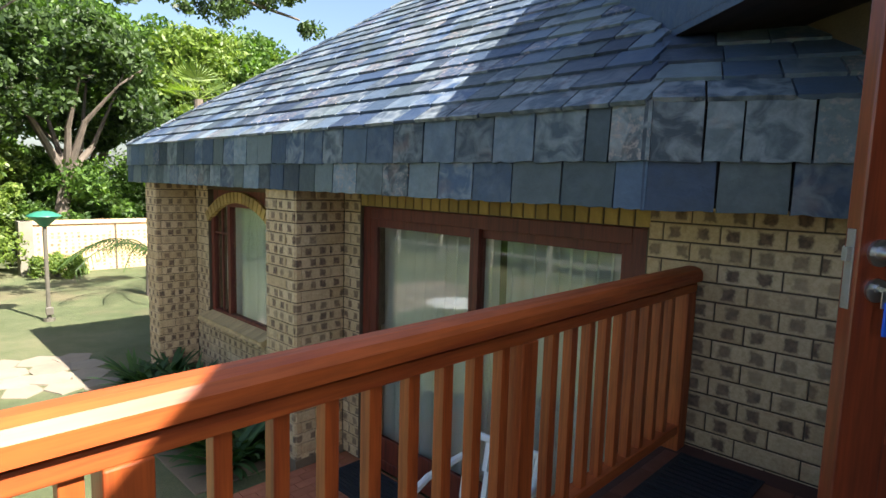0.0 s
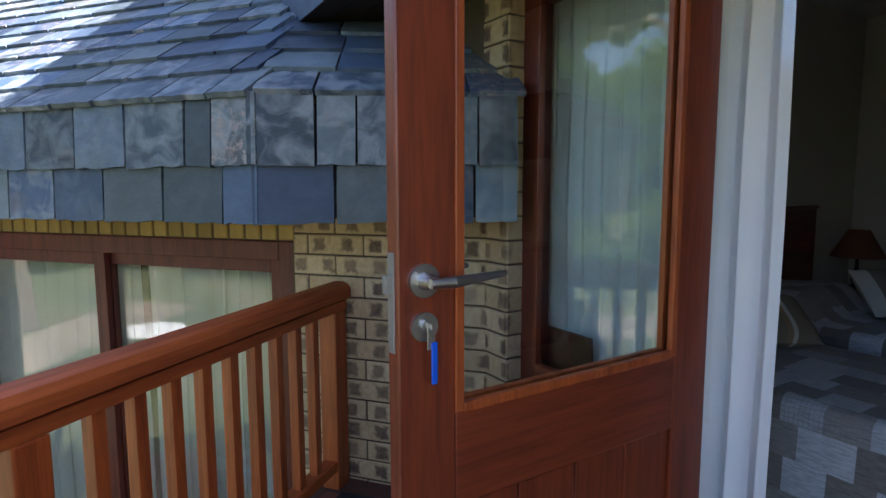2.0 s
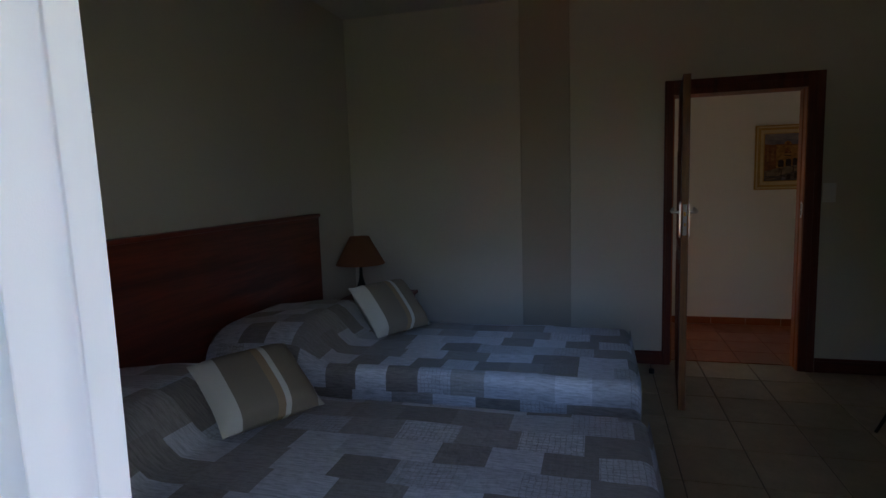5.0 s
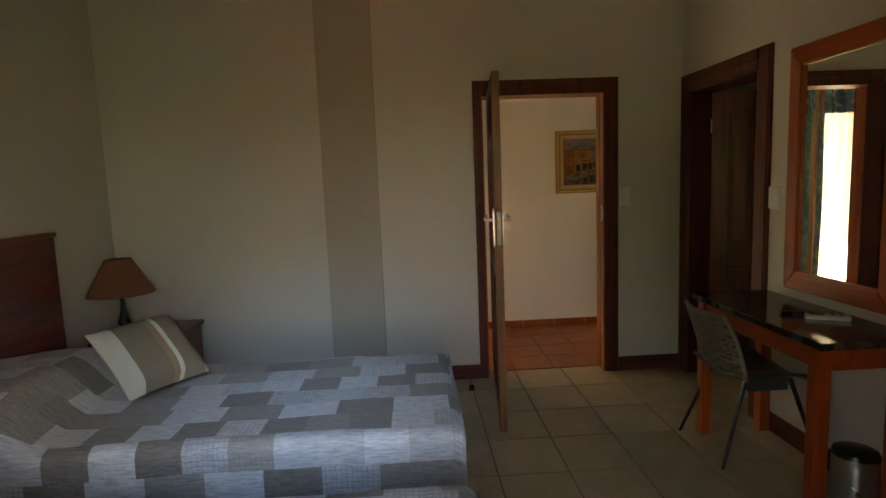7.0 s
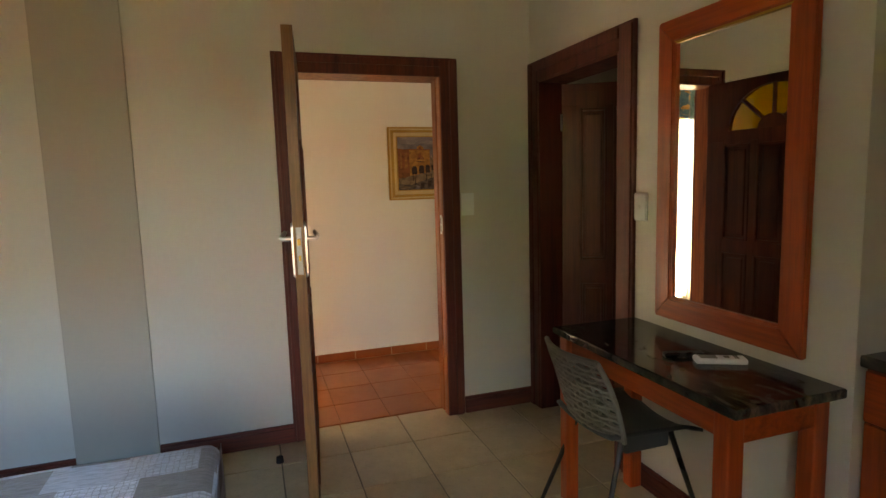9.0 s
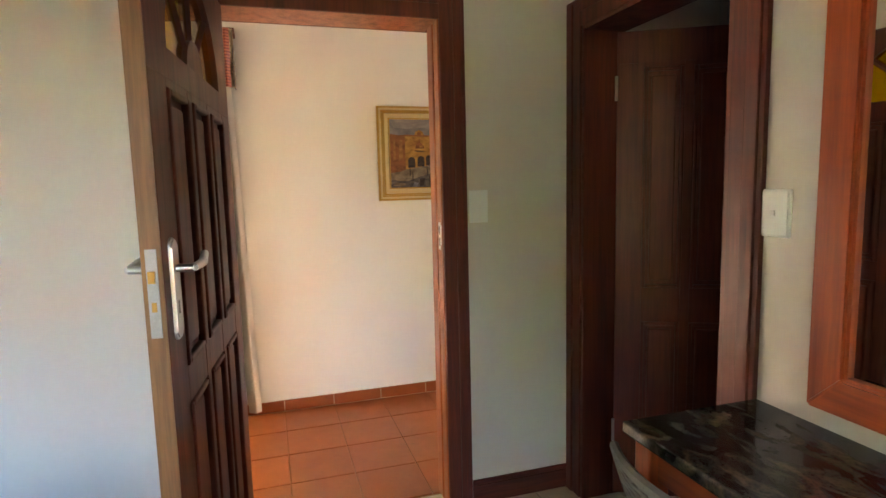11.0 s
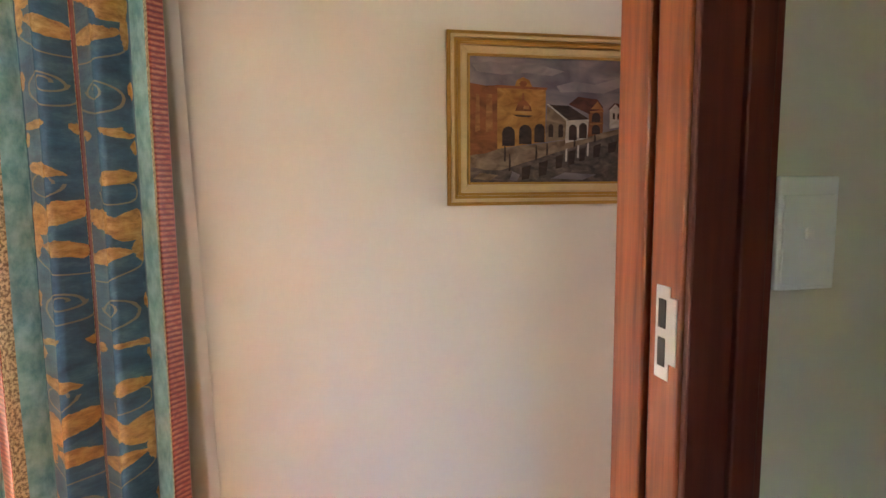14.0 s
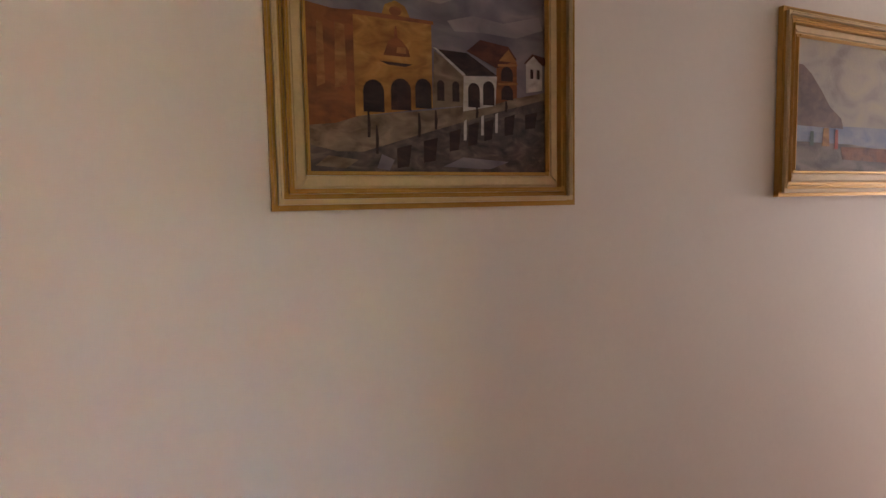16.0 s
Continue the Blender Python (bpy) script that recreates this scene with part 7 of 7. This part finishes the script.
sea_box = (-2.365 + 0.08, -1.615 - 0.08, cz0 + 0.008, cz1 - 0.008)
sea = framed("painting", "gilt framed oil painting of a rocky beach and boats", -1.615, -2.365, z0 + 0.01, z1 - 0.01, PM)
PSKY = painting_material("painted_pale_sky", [(0.3, (0.26, 0.24, 0.21)), (0.5, (0.40, 0.36, 0.31)), (0.7, (0.46, 0.42, 0.30))], 6)
SEAB = painting_material("painted_sea", [(0.3, (0.16, 0.20, 0.30)), (0.7, (0.30, 0.33, 0.38))], 14)
ROCK = painting_material("painted_rock", [(0.3, (0.09, 0.06, 0.055)), (0.7, (0.22, 0.14, 0.11))], 14)
SAND = painting_material("painted_sand", [(0.3, (0.09, 0.075, 0.06)), (0.7, (0.26, 0.21, 0.18))], 10)
daub(sea, "canvas", [(0, 0), (1, 0), (1, 1), (0, 1)], PSKY, 0, sea_box)
daub(sea, "sea_patch", [(0, 0.2), (1, 0.2), (1, 0.36), (0, 0.36)], SEAB, 1, sea_box)
daub(sea, "rock_patch", [(0, 0.35), (0.42, 0.34), (0.40, 0.42), (0.30, 0.50), (0.22, 0.62), (0.13, 0.74), (0.06, 0.80), (0, 0.80)], ROCK, 2, sea_box)
daub(sea, "sand_patch", [(0, 0), (1, 0), (1, 0.16), (0.5, 0.22), (0, 0.23)], SAND, 3, sea_box)
daub(sea, "boat_patch", [(0.42, 0.1), (0.85, 0.08), (0.92, 0.19), (0.40, 0.20)], RUSTP, 4, sea_box)
daub(sea, "yellow_patch", [(0.235, 0.20), (0.30, 0.20), (0.29, 0.34), (0.245, 0.34)], OCHRE, 4, sea_box)
daub(sea, "red_patch", [(0.345, 0.18), (0.375, 0.18), (0.372, 0.33), (0.35, 0.33)], painting_material("painted_red", [(0.3, (0.3, 0.05, 0.03)), (0.7, (0.5, 0.12, 0.08))], 20), 4, sea_box)
daub(sea, "green_patch", [(0.13, 0.2), (0.165, 0.2), (0.16, 0.31), (0.135, 0.31)], painting_material("painted_green", [(0.3, (0.03, 0.06, 0.05)), (0.7, (0.08, 0.12, 0.09))], 20), 4, sea_box)

passage_window = thing("window_4", "tall passage window behind sheer and printed curtains", "window", ID, kind="structure")
part("frame", boxes((XP + 0.08, XP + 0.15, 0.98, 1.05, 0.25, 2.12), (XP + 0.08, XP + 0.15, 2.38, 2.45, 0.25, 2.12), (XP + 0.08, XP + 0.15, 1.05, 2.38, 0.25, 0.32), (XP + 0.08, XP + 0.15, 1.05, 2.38, 2.05, 2.12), (XP + 0.08, XP + 0.15, 1.68, 1.75, 0.32, 2.05), bev=0.004), DARKZ, passage_window)
for a, b in ((1.05, 1.68), (1.75, 2.38)):
    pane = part("pane", boxes((XP + 0.11, XP + 0.116, a, b, 0.31, 2.06)), GLASS, passage_window)
    pane.visible_shadow = False
sh = tagged(new("curtain", curtain_mesh("curtain", PASSHEER, 1.775, 0.02, 2.2, 17, 0.013, seed=23, flare=0.035)), "cream sheer curtain across the passage window", "curtain")
sh.matrix_basis = Matrix.Translation((XP - 0.018, 2.52, 0)) @ Matrix.Rotation(-math.pi / 2, 4, "Z")
dp = tagged(new("curtain", curtain_mesh("curtain", DRAPE, 0.60, 0.02, 2.2, 4, 0.046, 0.90, -0.08, seed=29, wild=0.35)), "heavy teal curtain printed with gold leaves and red braid", "curtain", "printed passage curtains")
dp.matrix_basis = Matrix.Translation((XP - 0.078, 1.365, 0)) @ Matrix.Rotation(-math.pi / 2, 4, "Z")
dp2 = tagged(new("curtain", curtain_mesh("curtain", DRAPE, 0.5, 0.02, 2.2, 4, 0.036, 0.92, 0.15, seed=33)), "heavy teal curtain printed with gold leaves and red braid", "curtain", "printed passage curtains")
dp2.matrix_basis = Matrix.Translation((XP - 0.115, 2.62, 0)) @ Matrix.Rotation(-math.pi / 2, 4, "Z")
val = thing("valance", "teal printed valance above the passage curtains", "valance", Matrix.Translation((XP - 0.16, 2.70, 0)) @ Matrix.Rotation(-math.pi / 2, 4, "Z"))
ob = new("pleats", curtain_mesh("pleats", DRAPE, 1.99, 1.96, 2.28, 16, 0.022, 0.92, 0.05, seed=37))
ob.parent = val
part("board", boxes((0.0, 2.0, 0.03, 0.155, 2.26, 2.29)), DARKX, val)
part("return", boxes((1.985, 1.99, 0.0, 0.15, 1.97, 2.27)), DARKP, val)

# ---- floor tiles and tiled skirting ----
tp_x, tp_y = 0.383, 0.3565
me = finish("tile", boxes((-tp_x / 2 + 0.004, tp_x / 2 - 0.004, -tp_y / 2 + 0.004, tp_y / 2 - 0.004, -0.008, 0.0), bev=0.0015), TILE)
for i in range(-9, 2):
    for j in range(-3, 10):
        x, y = 6.003 + tp_x * (i + 0.5), 0.198 + tp_y * (j - 0.5)
        if x > XD + 0.05 or x < XI + 0.1 or y > YH - 0.1 or y < -1.4:
            continue
        shared("tile", me, subfloor, Matrix.Translation((x, y, 0)))
me = finish("tile", boxes((-0.151, 0.151, -0.151, 0.151, -0.008, 0.0), bev=0.002), TERRA)
for i in range(5):
    for j in range(-9, 11):
        x, y = XP - 0.165 - 0.307 * i, 0.545 + 0.307 * (j - 0.5)
        if x < XD + 0.05 or y > YH - 0.1 or y < -2.6:
            continue
        shared("tile", me, passage_floor, Matrix.Translation((x, y, 0)))
tsk = struct("baseboard_tiles", boxes((XP - 0.011, XP, -5.2, 0.98, 0, 0.068)), PALEGROUT, "row of terracotta skirting tiles", "skirting tiles")
me = finish("tile", boxes((-0.009, 0.0, -0.151, 0.151, 0.0, 0.070), bev=0.002), TERRA)
for j in range(-11, 2):
    shared("tile", me, tsk, Matrix.Translation((XP - 0.004, 0.545 + 0.307 * (j - 0.5), 0)))
me = finish("tile", boxes((-0.148, 0.148, -0.148, 0.148, -0.012, 0.0), bev=0.002), BALCONY)
for i in range(-3, 10):
    for j in range(-1, 11):
        s, w = 0.6 + 0.305 * i, -1.7 + 0.305 * j
        if s < SW - 0.13 and w < 1.42 and (OUT @ Vector((s + 0.1, w, 0))).x < XO - 0.05:
            shared("tile", me, balcony, Matrix.Translation((s, w, 0.002)))

# ---- added lamps: daylight at passage window and balcony door head, unseen passage-end fill ----
for nm, at, to, sx, sy, e in (("passage_window_light", (XP + 0.30, 1.72, 1.2), (XP - 1, 1.72, 1.0), 1.35, 1.8, 0.9), ("passage_end_fill", (7.45, -5.25, 1.1), (7.45, 0, 1.1), 1.1, 2.0, 0.75), ("door_sky_light", (2.44, 1.42, 1.96), (6.65, 2.0, -0.20), 0.8, 0.20, 0.034)):
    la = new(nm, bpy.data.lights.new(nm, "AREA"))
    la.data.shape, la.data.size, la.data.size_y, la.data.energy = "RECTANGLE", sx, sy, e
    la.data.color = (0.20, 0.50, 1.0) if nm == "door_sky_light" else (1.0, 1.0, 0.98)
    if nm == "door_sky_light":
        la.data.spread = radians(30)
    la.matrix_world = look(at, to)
